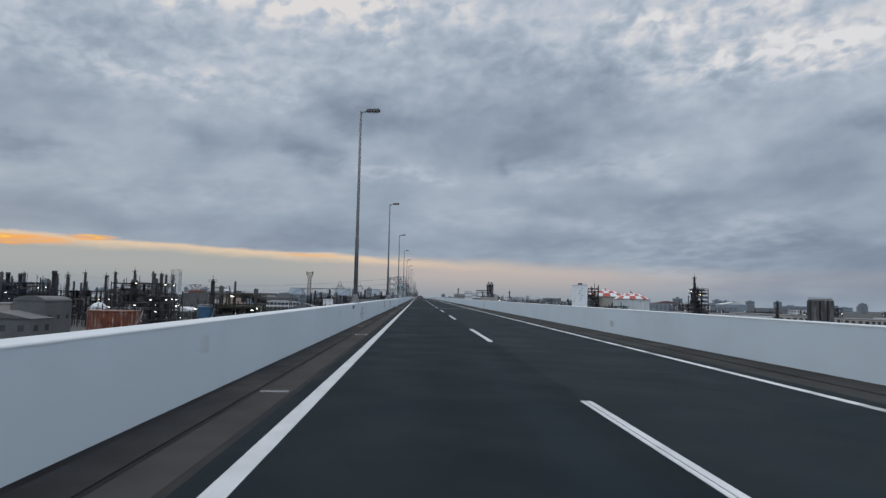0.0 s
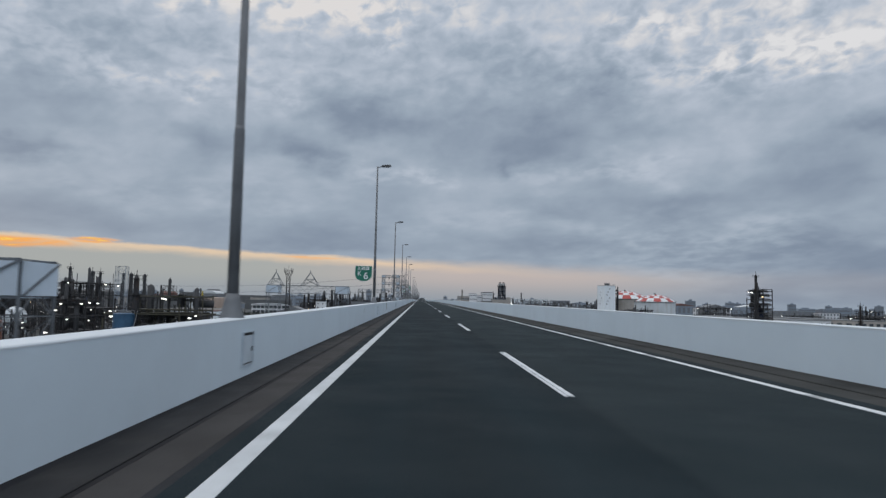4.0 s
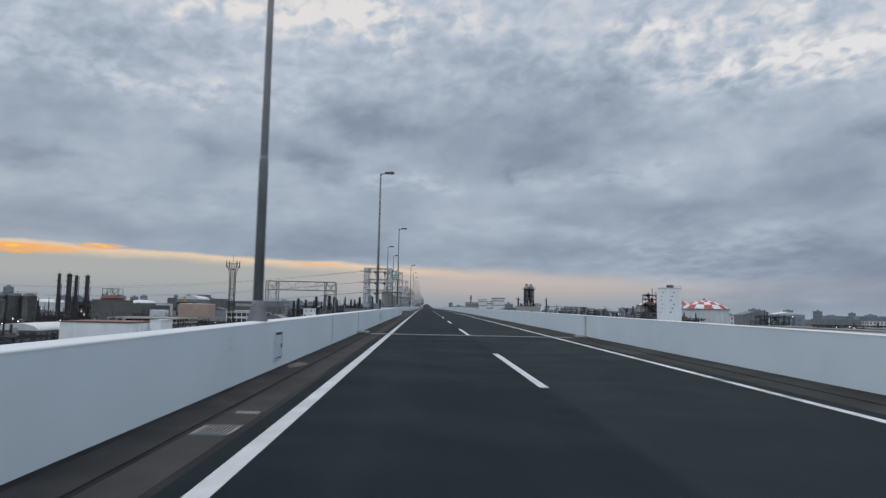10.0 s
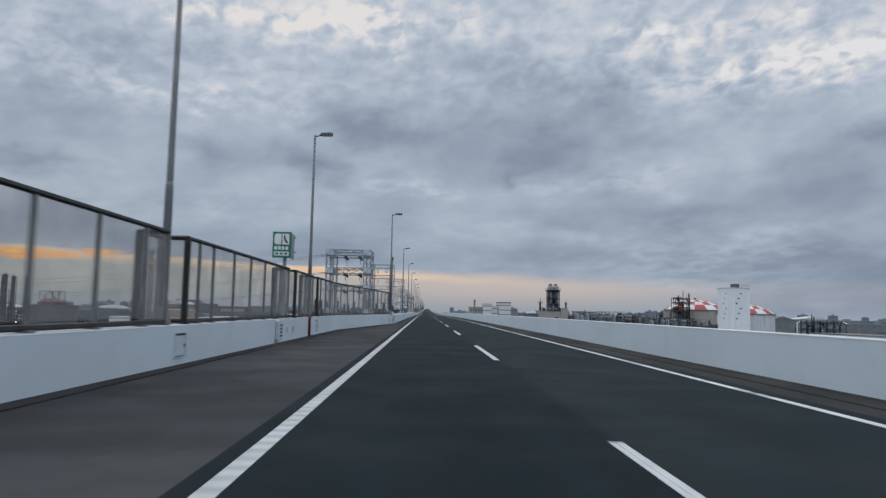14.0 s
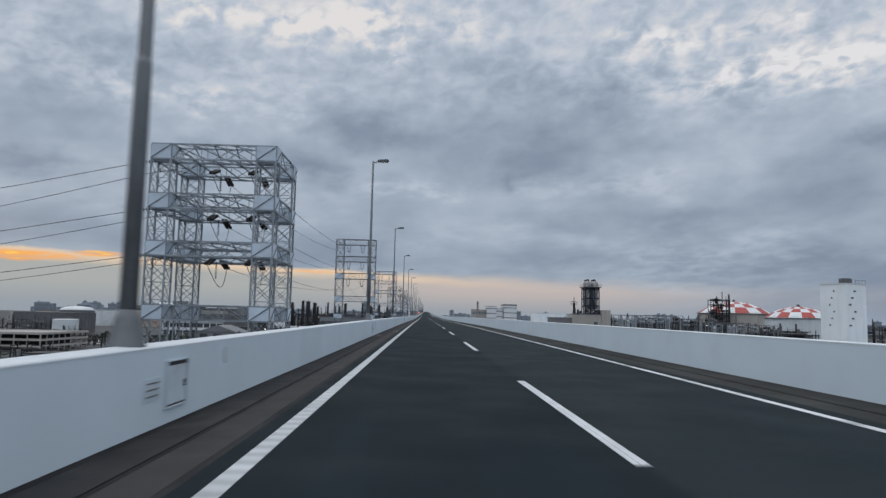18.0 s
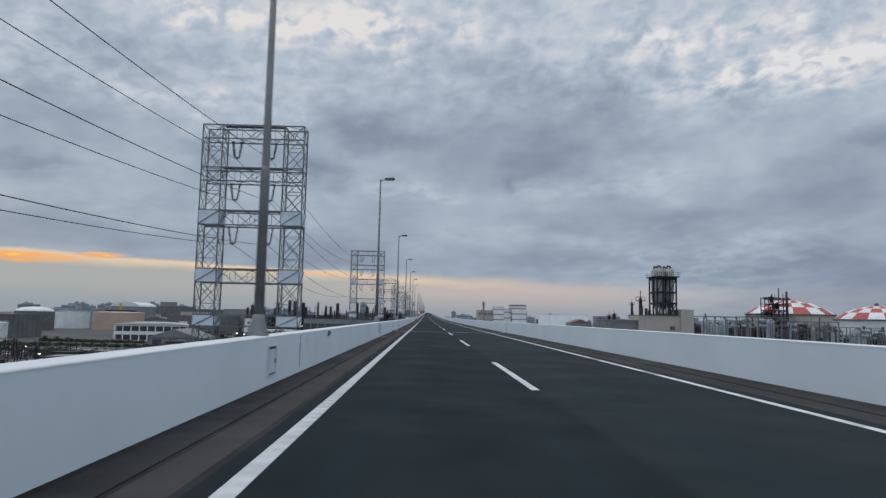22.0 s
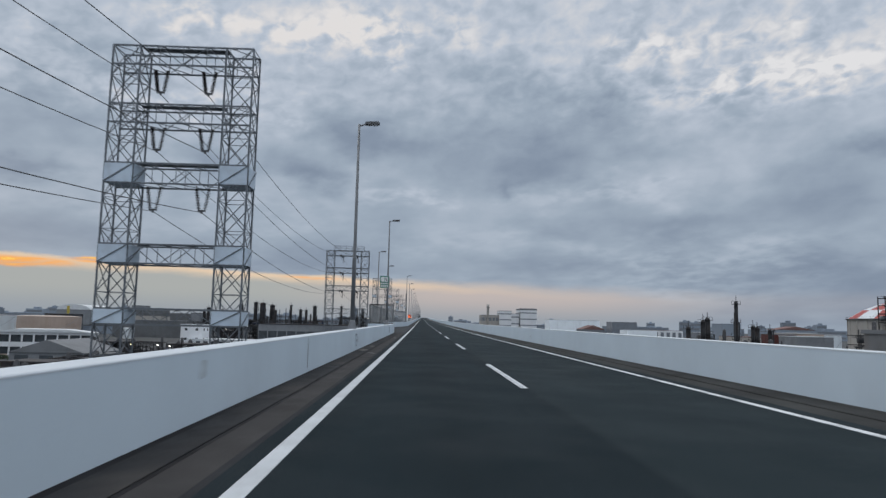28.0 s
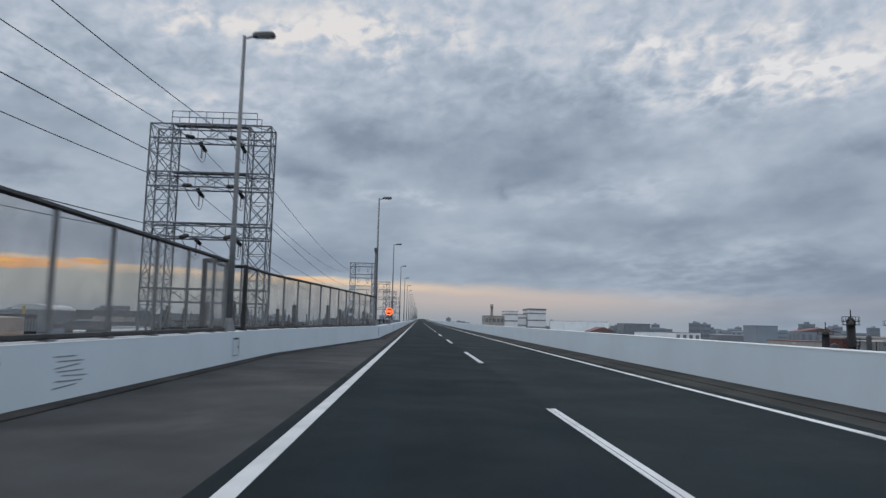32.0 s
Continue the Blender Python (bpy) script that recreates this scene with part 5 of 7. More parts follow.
# low portals farther back along the row
def low_portal(y, x0, x1, zt, zb, col, plated, depth, label, mat=M_ZINC):
    th = thing("line_portal", (0, y, 0), label=label, category="steel portal", group="line portals")
    for x in (x0, x1 - col):
        bm = bmesh.new()
        lattice_column(bm, x, x + col, 0, depth, GROUND_Z, zt, 1.6, 0.095, 0.045)
        part("column", bm, mat, th)
        if plated:
            plates(th, x, col, 0, depth, zb, zt)
    bm = bmesh.new()
    lattice_beam(bm, x0, x1, 0, depth, zb, zt, 1.25, 0.09, 0.042)
    part("beam", bm, mat, th)
    return th


low_portal(101.5, -20.4, -11.0, 2.72, 1.67, 1.85, True, 1.85, "low galvanised lattice portal with blue-grey end panels")
g2 = low_portal(192.0, -24.1, -11.4, 3.95, 2.75, 1.9, True, 1.9, "low lattice portal with two pointed frames on top")
for xc, half in ((-17.45, 1.35), (-22.85, 1.1)):
    bm = bmesh.new()
    for yy in (0.0, 1.9):
        bar(bm, (xc - half, yy, 3.95), (xc, 0.95, 6.1), 0.1)
        bar(bm, (xc + half, yy, 3.95), (xc, 0.95, 6.1), 0.1)
        bar(bm, (xc - half * 0.5, yy * 0.5 + 0.47, 5.0), (xc + half * 0.5, yy * 0.5 + 0.47, 5.0), 0.08)
        bar(bm, (xc - half, yy, 3.95), (xc + half * 0.5, yy * 0.5 + 0.47, 5.0), 0.06)
        bar(bm, (xc + half, yy, 3.95), (xc - half * 0.5, yy * 0.5 + 0.47, 5.0), 0.06)
    bar(bm, (xc, 0.95, 5.9), (xc, 0.95, 6.45), 0.12)
    part("pointed_frame", bm, M_ZINC, g2)
low_portal(309.6, -20.2, -11.4, 5.6, 4.5, 1.35, False, 1.6, "plain lattice portal of dark galvanised steel", M_POST)
# ---- refinery and city ----
M_PIPE = material("process_steel", (0.05, 0.053, 0.058), 0.65, 0.1, vary=0.25, scale=0.3, per_object=0.6)
M_FRAME = material("dark_frame", (0.018, 0.019, 0.022), 0.75, 0.0, vary=0.25, scale=0.3, stain=(0.12, 0.07, 0.045), stain_scale=0.2, stain_amount=0.3)
M_OCHRE = material("olive_frame", (0.060, 0.058, 0.040), 0.65, 0.1, vary=0.25, scale=0.3)
M_VESSEL = material("vessel_grey", (0.17, 0.175, 0.18), 0.45, 0.3, vary=0.15, scale=0.2, stain=(0.16, 0.12, 0.09), stain_scale=0.15, stain_amount=0.4, streak=True)
M_BLUEV = material("vessel_blue", (0.016, 0.026, 0.056), 0.45, 0.1, vary=0.15, scale=0.2)
M_RUST = material("rusted_tank", (0.135, 0.040, 0.020), 0.8, vary=0.25, scale=0.35, stain=(0.42, 0.36, 0.33), stain_scale=0.45, stain_amount=0.9, streak=True)
M_TANKW = material("tank_white", (0.58, 0.63, 0.66), 0.5, vary=0.06, scale=0.1, stain=(0.45, 0.42, 0.38), stain_scale=0.08, stain_amount=0.5, streak=True)
M_TANKO = material("tank_apricot", (0.38, 0.30, 0.25), 0.6, vary=0.08, scale=0.08, stain=(0.36, 0.27, 0.2), stain_scale=0.06, stain_amount=0.5, streak=True)
M_TANKR = material("tank_red", (0.33, 0.045, 0.038), 0.5, vary=0.08, scale=0.1)
M_BEIGE = material("beige_render", (0.36, 0.345, 0.32), 0.85, vary=0.08, scale=0.1, stain=(0.28, 0.26, 0.23), stain_scale=0.1, stain_amount=0.5, streak=True)
M_DULL = material("dull_render", (0.115, 0.122, 0.128), 0.85, vary=0.14, scale=0.08, grain=0.3, grain_scale=0.6, stain=(0.10, 0.105, 0.11), stain_scale=0.1, stain_amount=0.5, streak=True)
M_BLUET = material("tank_blue", (0.03, 0.09, 0.17), 0.5, vary=0.15, scale=0.3)
M_TOWERW = material("bluish_white_cladding", (0.80, 0.86, 0.90), 0.6, vary=0.04, scale=0.1, stain=(0.6, 0.64, 0.67), stain_scale=0.1, stain_amount=0.4, streak=True)
M_GREYB = material("grey_render", (0.19, 0.205, 0.22), 0.85, vary=0.12, scale=0.08, grain=0.3, grain_scale=0.6, stain=(0.17, 0.18, 0.19), stain_scale=0.1, stain_amount=0.5, streak=True)
M_WHITEB = material("white_cladding", (0.66, 0.68, 0.70), 0.6, vary=0.05, scale=0.1, stain=(0.5, 0.5, 0.5), stain_scale=0.1, stain_amount=0.4, streak=True)
M_ROOFG = material("grey_roof", (0.15, 0.16, 0.17), 0.7, vary=0.12, scale=0.1)
M_ROOFR = material("faded_red_roof", (0.155, 0.085, 0.075), 0.75, vary=0.12, scale=0.15)
M_ROOFW = material("pale_roof", (0.55, 0.58, 0.60), 0.6, vary=0.08, scale=0.1)
M_SILO = material("weathered_silo", (0.055, 0.057, 0.06), 0.75, 0.0, vary=0.2, scale=0.2, stain=(0.34, 0.34, 0.34), stain_scale=0.12, stain_amount=0.45, streak=True)
M_HOPPER = material("hopper_steel", (0.26, 0.27, 0.275), 0.5, 0.3, vary=0.2, scale=0.3, stain=(0.09, 0.075, 0.055), stain_scale=0.25, stain_amount=0.7, streak=True)
# distant glass: aerial haze put into a paler, bluer base colour
M_GLASS_HAZED = material("hazed_far_window_band", (0.15, 0.17, 0.195), 0.4, vary=0.1, scale=0.1)
M_BRICKR = material("brown_red_cladding", (0.09, 0.026, 0.022), 0.7, vary=0.12, scale=0.1)
M_GLASS = material("window_glass", (0.06, 0.07, 0.08), 0.12, vary=0.2, scale=0.3, spec=0.6)
# distant walls: blue-grey base colour carries the haze of distance
M_FAR_HAZED = material("hazed_far_concrete", (0.27, 0.32, 0.38), 0.85, vary=0.12, scale=0.02, per_object=0.8)
M_LEAF = material("dull_foliage", (0.045, 0.065, 0.035), 0.8, vary=0.4, scale=0.6)
M_BARK = material("bark", (0.09, 0.07, 0.055), 0.9, vary=0.3)
M_LIGHT = glow_material("flood_light", (1.0, 0.97, 0.9), 4.0)
M_LIGHTW = glow_material("warm_light", (1.0, 0.75, 0.4), 4.0)
BASE = GROUND_Z


def lamp_ball(th, x, y, z, r=0.4, warm=False):
    bm = bmesh.new()
    bmesh.ops.create_icosphere(bm, subdivisions=1, radius=r)
    bmesh.ops.scale(bm, vec=(2.3, 1.0, 0.55), verts=bm.verts)
    bmesh.ops.translate(bm, vec=(x, y, z), verts=bm.verts)
    return part("work_light", bm, M_LIGHTW if warm else M_LIGHT, th, "small lit work light")


def railing(bm, x, y, r, z, n=12):
    for k in range(n):
        a, b = 2 * math.pi * k / n, 2 * math.pi * (k + 1) / n
        pa = (x + r * math.cos(a), y + r * math.sin(a))
        pb = (x + r * math.cos(b), y + r * math.sin(b))
        bar(bm, (*pa, z), (*pa, z + 1.1), 0.08)
        bar(bm, (*pa, z + 1.1), (*pb, z + 1.1), 0.08)


def column_tower(x, y, r, top, seed, mat=None, floors=4, label="dark slender distillation column with ringed platforms"):
    """A distillation column: skirt, shell, platforms, rails and a riser."""
    q = random.Random(seed)
    th = thing("distillation_column", (x, y, BASE), label=label, category="process column", group="process columns")
    h = top - BASE
    bm = bmesh.new()
    lathe(bm, [(r * 1.15, 0), (r * 1.15, h * 0.08), (r, h * 0.1), (r, h * 0.55), (r * 0.86, h * 0.6), (r * 0.86, h * 0.97), (r * 0.5, h), (0, h + 0.3)], 14)
    part("shell", bm, mat or M_PIPE, th, smooth=True)
    for k in range(floors):
        z = h * (0.35 + 0.62 * k / max(1, floors - 1))
        bm = bmesh.new()
        lathe(bm, [(r * 0.8, z - 0.15), (r + 0.9, z - 0.15), (r + 0.9, z), (r * 0.8, z)], 12)
        f = part("platform", bm, M_FRAME, th)
        bm = bmesh.new()
        railing(bm, 0, 0, r + 0.85, z, 8)
        part("railing", bm, M_FRAME, f)
    for k in range(2):
        a = q.uniform(0, 6.28)
        bm = bmesh.new()
        c = ((r + 0.4) * math.cos(a), (r + 0.4) * math.sin(a))
        tube(bm, (*c, 0.5), (*c, h * q.uniform(0.7, 1.02)), 0.22, None, 6)
        part("riser_pipe", bm, M_PIPE, th)
    bm = bmesh.new()
    tube(bm, (0, 0, h), (0, 0, h + 2.2), 0.12, None, 5)
    part("vent", bm, M_FRAME, th)
    return th


def chimney(x, y, r, top, mat=None, label="tall plain dark stack"):
    th = thing("chimney", (x, y, BASE), label=label, category="chimney", group="stacks")
    h = top - BASE
    bm = bmesh.new()
    lathe(bm, [(r * 1.5, 0), (r * 1.25, h * 0.3), (r, h * 0.92), (r * 1.2, h * 0.93), (r * 1.2, h), (r * 0.8, h), (r * 0.8, h - 1.5)], 14)
    part("shaft", bm, mat or M_PIPE, th, smooth=True)
    for z in (h * 0.6, h * 0.9):
        bm = bmesh.new()
        lathe(bm, [(r, z - 0.12), (r + 1.0, z - 0.12), (r + 1.0, z), (r, z)], 12)
        railing(bm, 0, 0, r + 0.95, z, 8)
        part("platform", bm, M_FRAME, th)
    return th


def storage_tank(x, y, r, top, mat, roof=0.12, label="", roof_mat=None):
    th = thing("storage_tank", (x, y, BASE), label=label, category="storage tank", group="storage tanks")
    h = top - BASE
    bm = bmesh.new()
    lathe(bm, [(r, 0), (r, h)], 48)
    part("shell", bm, mat, th, smooth=False)
    bm = bmesh.new()
    steps = 6
    lathe(bm, [(r + 0.15, h - 0.1)] + [(r * math.cos(math.pi / 2 * k / steps), h + roof * r * math.sin(math.pi / 2 * k / steps)) for k in range(steps)] + [(0, h + roof * r)], 48)
    part("roof", bm, roof_mat or mat, th, smooth=True)
    for z in (h * 0.33, h * 0.66, h - 0.4):
        bm = bmesh.new()
        lathe(bm, [(r - 0.02, z), (r + 0.14, z), (r + 0.14, z + 0.2), (r - 0.02, z + 0.2)], 48)
        part("wind_girder", bm, mat, th)
    bm = bmesh.new()
    n = 26
    a0 = math.atan2(-y, -x)
    for k in range(n):
        a, b = a0 + 1.3 * k / n, a0 + 1.3 * (k + 1) / n
        za, zb = h * k / n, h * (k + 1) / n
        bar(bm, ((r + 0.9) * math.cos(a), (r + 0.9) * math.sin(a), za), ((r + 0.9) * math.cos(b), (r + 0.9) * math.sin(b), zb), 0.18)
        bar(bm, ((r + 0.9) * math.cos(b), (r + 0.9) * math.sin(b), zb), ((r + 0.9) * math.cos(b), (r + 0.9) * math.sin(b), zb + 1.1), 0.08)
    part("spiral_stair", bm, M_GALV, th)
    bm = bmesh.new()
    railing(bm, 0, 0, r - 0.1, h, 32)
    part("railing", bm, M_GALV, th)
    return th


def silo_group(x, y, nx, ny, r, top, mat, label):
    th = thing("silo_block", (x, y, BASE), label=label, category="silo", group="silos")
    h = top - BASE
    for i in range(nx):
        for j in range(ny):
            bm = bmesh.new()
            cx, cy = (i - (nx - 1) / 2) * r * 2.05, (j - (ny - 1) / 2) * r * 2.05
            lathe(bm, [(r, 0), (r, h), (r * 0.5, h + r * 0.3), (0, h + r * 0.32)], 18, cx, cy)
            part("silo", bm, mat, th, smooth=False)
    bm = bmesh.new()
    w, d = nx * r * 1.02, ny * r * 1.02
    box(bm, -w, w, -0.9, 0.9, h + r * 0.35, h + r * 0.35 + 0.25)
    for k in range(13):
        xx = -w + 2 * w * k / 12
        for yy in (-0.9, 0.9):
            bar(bm, (xx, yy, h), (xx, yy, h + r * 0.35 + 1.3), 0.12)
    for yy in (-0.9, 0.9):
        bar(bm, (-w, yy, h + r * 0.35 + 1.3), (w, yy, h + r * 0.35 + 1.3), 0.1)
    part("gallery", bm, M_FRAME, th)
    return th


def process_block(x, y, w, d, top, seed, lights=6, frame=None, levels=None, columns=3, label="dark crowded process unit of steel frames, pipes and vessels"):
    """Open steel structure filled with drums, exchangers and pipe runs."""
    q = random.Random(seed)
    th = thing("process_unit", (x, y, BASE), label=label, category="process unit", group="process units")
    h = top - BASE
    fm = frame or M_FRAME
    nx, ny = max(2, round(w / 7)), max(2, round(d / 8))
    levels = levels or max(2, round(h / 6))
    bm = bmesh.new()
    for i in range(nx + 1):
        for j in range(ny + 1):
            px, py = -w / 2 + w * i / nx, -d / 2 + d * j / ny
            hh = h * q.choice((1.0, 0.85, 1.0, 0.7))
            box(bm, px - 0.22, px + 0.22, py - 0.22, py + 0.22, 0, hh)
    for k in range(1, levels + 1):
        z = h * k / levels * (0.98 if k == levels else 1)
        for j in range(ny + 1):
            py = -d / 2 + d * j / ny
            box(bm, -w / 2, w / 2, py - 0.15, py + 0.15, z - 0.5, z - 0.1)
        for i in range(nx + 1):
            px = -w / 2 + w * i / nx
            box(bm, px - 0.15, px + 0.15, -d / 2, d / 2, z - 0.5, z - 0.1)
    for i in range(nx):
        if q.random() < 0.6:
            xa, xb = -w / 2 + w * i / nx, -w / 2 + w * (i + 1) / nx
            k = q.randrange(levels)
            bar(bm, (xa, -d / 2, h * k / levels), (xb, -d / 2, h * (k + 1) / levels), 0.25)
    part("steel_frame", bm, fm, th)
    for k in range(1, levels + 1):
        z = h * k / levels
        bm = bmesh.new()
        xa, xb = sorted((q.uniform(-w / 2, 0), q.uniform(0, w / 2)))
        box(bm, xa, xb, -d / 2, d / 2, z - 0.1, z)
        n = max(3, int((xb - xa) / 2.2))
        for i in range(n + 1):
            xx = xa + (xb - xa) * i / n
            bar(bm, (xx, -d / 2, z), (xx, -d / 2, z + 1.1), 0.09)
        bar(bm, (xa, -d / 2, z + 1.1), (xb, -d / 2, z + 1.1), 0.09)
        part("deck", bm, fm, th)
        for i in range(max(2, int(w / 8))):
            bm = bmesh.new()
            px, py = q.uniform(-w / 2 + 2, w / 2 - 2), q.uniform(-d / 2 + 1, d / 2 - 2)
            r = q.uniform(0.7, 1.6)
            zz = h * (k - 1) / levels
            if q.random() < 0.55:
                lathe(bm, [(r * 0.3, zz + 0.6), (r, zz + 1.0), (r, zz + q.uniform(3, 5)), (r * 0.4, zz + 5.6), (0, zz + 5.8)], 12, px, py)
            else:
                tube(bm, (px - q.uniform(2, 4), py, zz + 2), (px + q.uniform(2, 4), py, zz + 2), r, None, 12)
            part("vessel", bm, q.choice((M_VESSEL, M_PIPE, M_PIPE, M_BLUEV)), th, smooth=True)
        bm = bmesh.new()
        for i in range(4):
            py, zz = -d / 2 + q.uniform(-0.6, d * 0.7), h * (k - 0.4) / levels + 0.5 * i
            tube(bm, (-w / 2 - 1, py, zz), (w / 2 + 1, py, zz), 0.18, None, 6)
        part("pipe_run", bm, M_PIPE, th)
    for i in range(columns):
        px, py = q.uniform(-w / 2, w / 2), q.uniform(-d / 2, d / 2)
        r = q.uniform(0.5, 1.2)
        bm = bmesh.new()
        hh = h * q.uniform(1.0, 1.35)
        lathe(bm, [(r, 0), (r, hh * 0.97), (0, hh)], 12, px, py)
        part("column", bm, M_PIPE, th, smooth=True)
    for i in range(int(w / 4)):
        px, py = q.uniform(-w / 2, w / 2), q.uniform(-d / 2, d / 2)
        bm = bmesh.new()
        tube(bm, (px, py, h * q.uniform(0.1, 0.6)), (px, py, h * q.uniform(0.95, 1.2)), q.uniform(0.15, 0.35), None, 6)
        part("riser_pipe", bm, M_PIPE, th)
    side = 1 if x < 0 else -1
    for i in range(lights):
        k = q.randrange(1, levels + 1)
        if q.random() < 0.6:
            lamp_ball(th, q.uniform(-w / 2, w / 2), -d / 2 - 0.4, h * k / levels - q.uniform(0.8, 2.0), q.uniform(0.22, 0.36), q.random() < 0.08)
        else:
            lamp_ball(th, side * (w / 2 + 0.4), q.uniform(-d / 2, d / 2), h * k / levels - q.uniform(0.8, 2.0), q.uniform(0.22, 0.36), q.random() < 0.08)
    return th


def building(x0, x1, y0, y1, top, mat, roof="flat", roof_mat=None, storeys=0, bays=0, label="", base=None, name="industrial_building", category="building", win=(0.55, 0.6), parapet=0.5):
    """A block with a roof, and recessed windows on the faces toward the road and the traffic."""
    b0 = BASE if base is None else base
    th = thing(name, ((x0 + x1) / 2, (y0 + y1) / 2, b0), label=label, category=category, group="buildings")
    w, d, h = (x1 - x0) / 2, (y1 - y0) / 2, top - b0
    bm = bmesh.new()
    box(bm, -w, w, -d, d, 0, h)
    part("wall", bm, mat, th)
    bm = bmesh.new()
    if roof == "flat":
        box(bm, -w - 0.25, w + 0.25, -d - 0.25, d + 0.25, h, h + parapet)
    elif roof == "gable":
        pts = [(-w - 0.5, h), (w + 0.5, h), (0, h + min(w, d) * 0.35)]
        f = [bm.verts.new((x, -d - 0.5, z)) for x, z in pts]
        b = [bm.verts.new((x, d + 0.5, z)) for x, z in pts]
        bm.faces.new(f)
        bm.faces.new(b[::-1])
        for i in range(3):
            j = (i + 1) % 3
            bm.faces.new((f[j], f[i], b[i], b[j]))
    else:
        n = 14
        pts = [(-w - 0.3, h)] + [(w * math.cos(math.pi * (1 - k / n)), h + min(w, d) * 0.32 * math.sin(math.pi * k / n)) for k in range(n + 1)] + [(w + 0.3, h)]
        f = [bm.verts.new((x, -d - 0.3, z)) for x, z in pts]
        b = [bm.verts.new((x, d + 0.3, z)) for x, z in pts]
        bm.faces.new(f)
        bm.faces.new(b[::-1])
        for i in range(len(pts)):
            j = (i + 1) % len(pts)
            bm.faces.new((f[j], f[i], b[i], b[j]))
    bmesh.ops.recalc_face_normals(bm, faces=bm.faces)
    part("roof", bm, roof_mat or M_ROOFG, th)
    side = 1 if (x0 + x1) < 0 else -1
    if storeys == 0 and y0 < 1500 and w > 12:
        for face, half in (("y", w), ("x", d)):
            n = max(3, round(half / 3.2))
            for i in range(n + 1):
                c = -half + 2 * half * i / n
                bm = bmesh.new()
                if face == "y":
                    box(bm, c - 0.22, c + 0.22, -d - 0.2, -d + 0.05, 0, h - 0.05)
                else:
                    xs = side * w
                    box(bm, min(xs - side * 0.05, xs + side * 0.2), max(xs - side * 0.05, xs + side * 0.2), c - 0.22, c + 0.22, 0, h - 0.05)
                part("pilaster", bm, mat, th)
    for s in range(storeys):
        z0 = h * s / storeys + h / storeys * (1 - win[1]) * 0.55
        z1 = z0 + h / storeys * win[1]
        for face, half in (("y", w), ("x", d)):
            n = bays if face == "y" else max(2, round(bays * d / w)) if bays else 0
            if not n:
                continue
            n = min(n, 14)
            for i in range(n):
                c = -half + 2 * half * (i + 0.5) / n
                hw = half / n * win[0]
                bm = bmesh.new()
                if face == "y":
                    box(bm, c - hw, c + hw, -d - 0.06, -d + 0.1, z0, z1)
                else:
                    xs = side * w
                    box(bm, min(xs - side * 0.1, xs + side * 0.06), max(xs - side * 0.1, xs + side * 0.06), c - hw, c + hw, z0, z1)
                # windows beyond y = 1300 take the glass with haze painted in
                part("window", bm, M_GLASS_HAZED if y0 > 1300 else M_GLASS, th)
    return th


def pipe_thicket(x, y, w, d, top, seed, lights=2):
    """Crowded low plant: trestles, exchangers, drums and a tangle of pipes, with thin stacks above."""
    q = random.Random(seed)
    th = thing("process_unit", (x, y, BASE), q.uniform(-8, 8), "dark crowded low plant of trestles, drums and pipes", "process unit", "process units")
    h = top - BASE
    bm = bmesh.new()
    nx, ny = max(3, round(w / 4)), max(2, round(d / 6))
    for i in range(nx + 1):
        for j in range(ny + 1):
            px, py, hh = -w / 2 + w * i / nx, -d / 2 + d * j / ny, h * q.uniform(0.45, 0.95)
            box(bm, px - 0.14, px + 0.14, py - 0.14, py + 0.14, 0, hh)
            if i < nx:
                box(bm, px, px + w / nx, py - 0.1, py + 0.1, hh * 0.9, hh * 0.9 + 0.25)
            if i < nx and q.random() < 0.35:
                bar(bm, (px, py, hh * 0.3), (px + w / nx, py, hh * 0.9), 0.16)
            if q.random() < 0.3:
                for k in range(4):
                    bar(bm, (px + 0.5 * k, py, hh), (px + 0.5 * k, py, hh + 1.0), 0.07)
                bar(bm, (px, py, hh + 1.0), (px + 1.5, py, hh + 1.0), 0.07)
    part("steel_frame", bm, M_FRAME, th)
    for mat, n in ((M_PIPE, 10), (M_VESSEL, 6), (M_FRAME, 8)):
        bm = bmesh.new()
        for i in range(n):
            px, py, z = q.uniform(-w / 2, w / 2), q.uniform(-d / 2, d / 2), h * q.uniform(0.25, 0.8)
            r = q.uniform(0.12, 0.3)
            length = q.uniform(3, 10)
            turn = (length, 0, 0) if q.random() < 0.6 else (0, length, 0)
            end = (px + turn[0], py + turn[1], z)
            tube(bm, (px, py, z), end, r, None, 6)
            tube(bm, end, (end[0], end[1], z + q.uniform(-0.3, 0.2) * h), r, None, 6)
        part("pipe_run", bm, mat, th)
    for i in range(3):
        bm = bmesh.new()
        px, py, z, r = q.uniform(-w / 2, w / 2), q.uniform(-d / 2, d / 2), h * q.uniform(0.2, 0.6), q.uniform(0.7, 1.5)
        if i % 2:
            tube(bm, (px - 2.5, py, z), (px + 2.5, py, z), r, None, 12)
        else:
            lathe(bm, [(r * 0.5, 0), (r, 0.8), (r, h * 0.62), (r * 0.5, h * 0.7), (0, h * 0.72)], 12, px, py)
        part("vessel", bm, q.choice((M_VESSEL, M_PIPE, M_FRAME)), th, smooth=True)
    bm = bmesh.new()
    for i in range(max(2, int(w / 5))):
        px, py, r = q.uniform(-w / 2, w / 2), q.uniform(-d / 2, d / 2), q.uniform(0.15, 0.4)
        hh = h * q.uniform(0.95, 1.3)
        tube(bm, (px, py, 0), (px, py, hh), r, r * 0.8, 8)
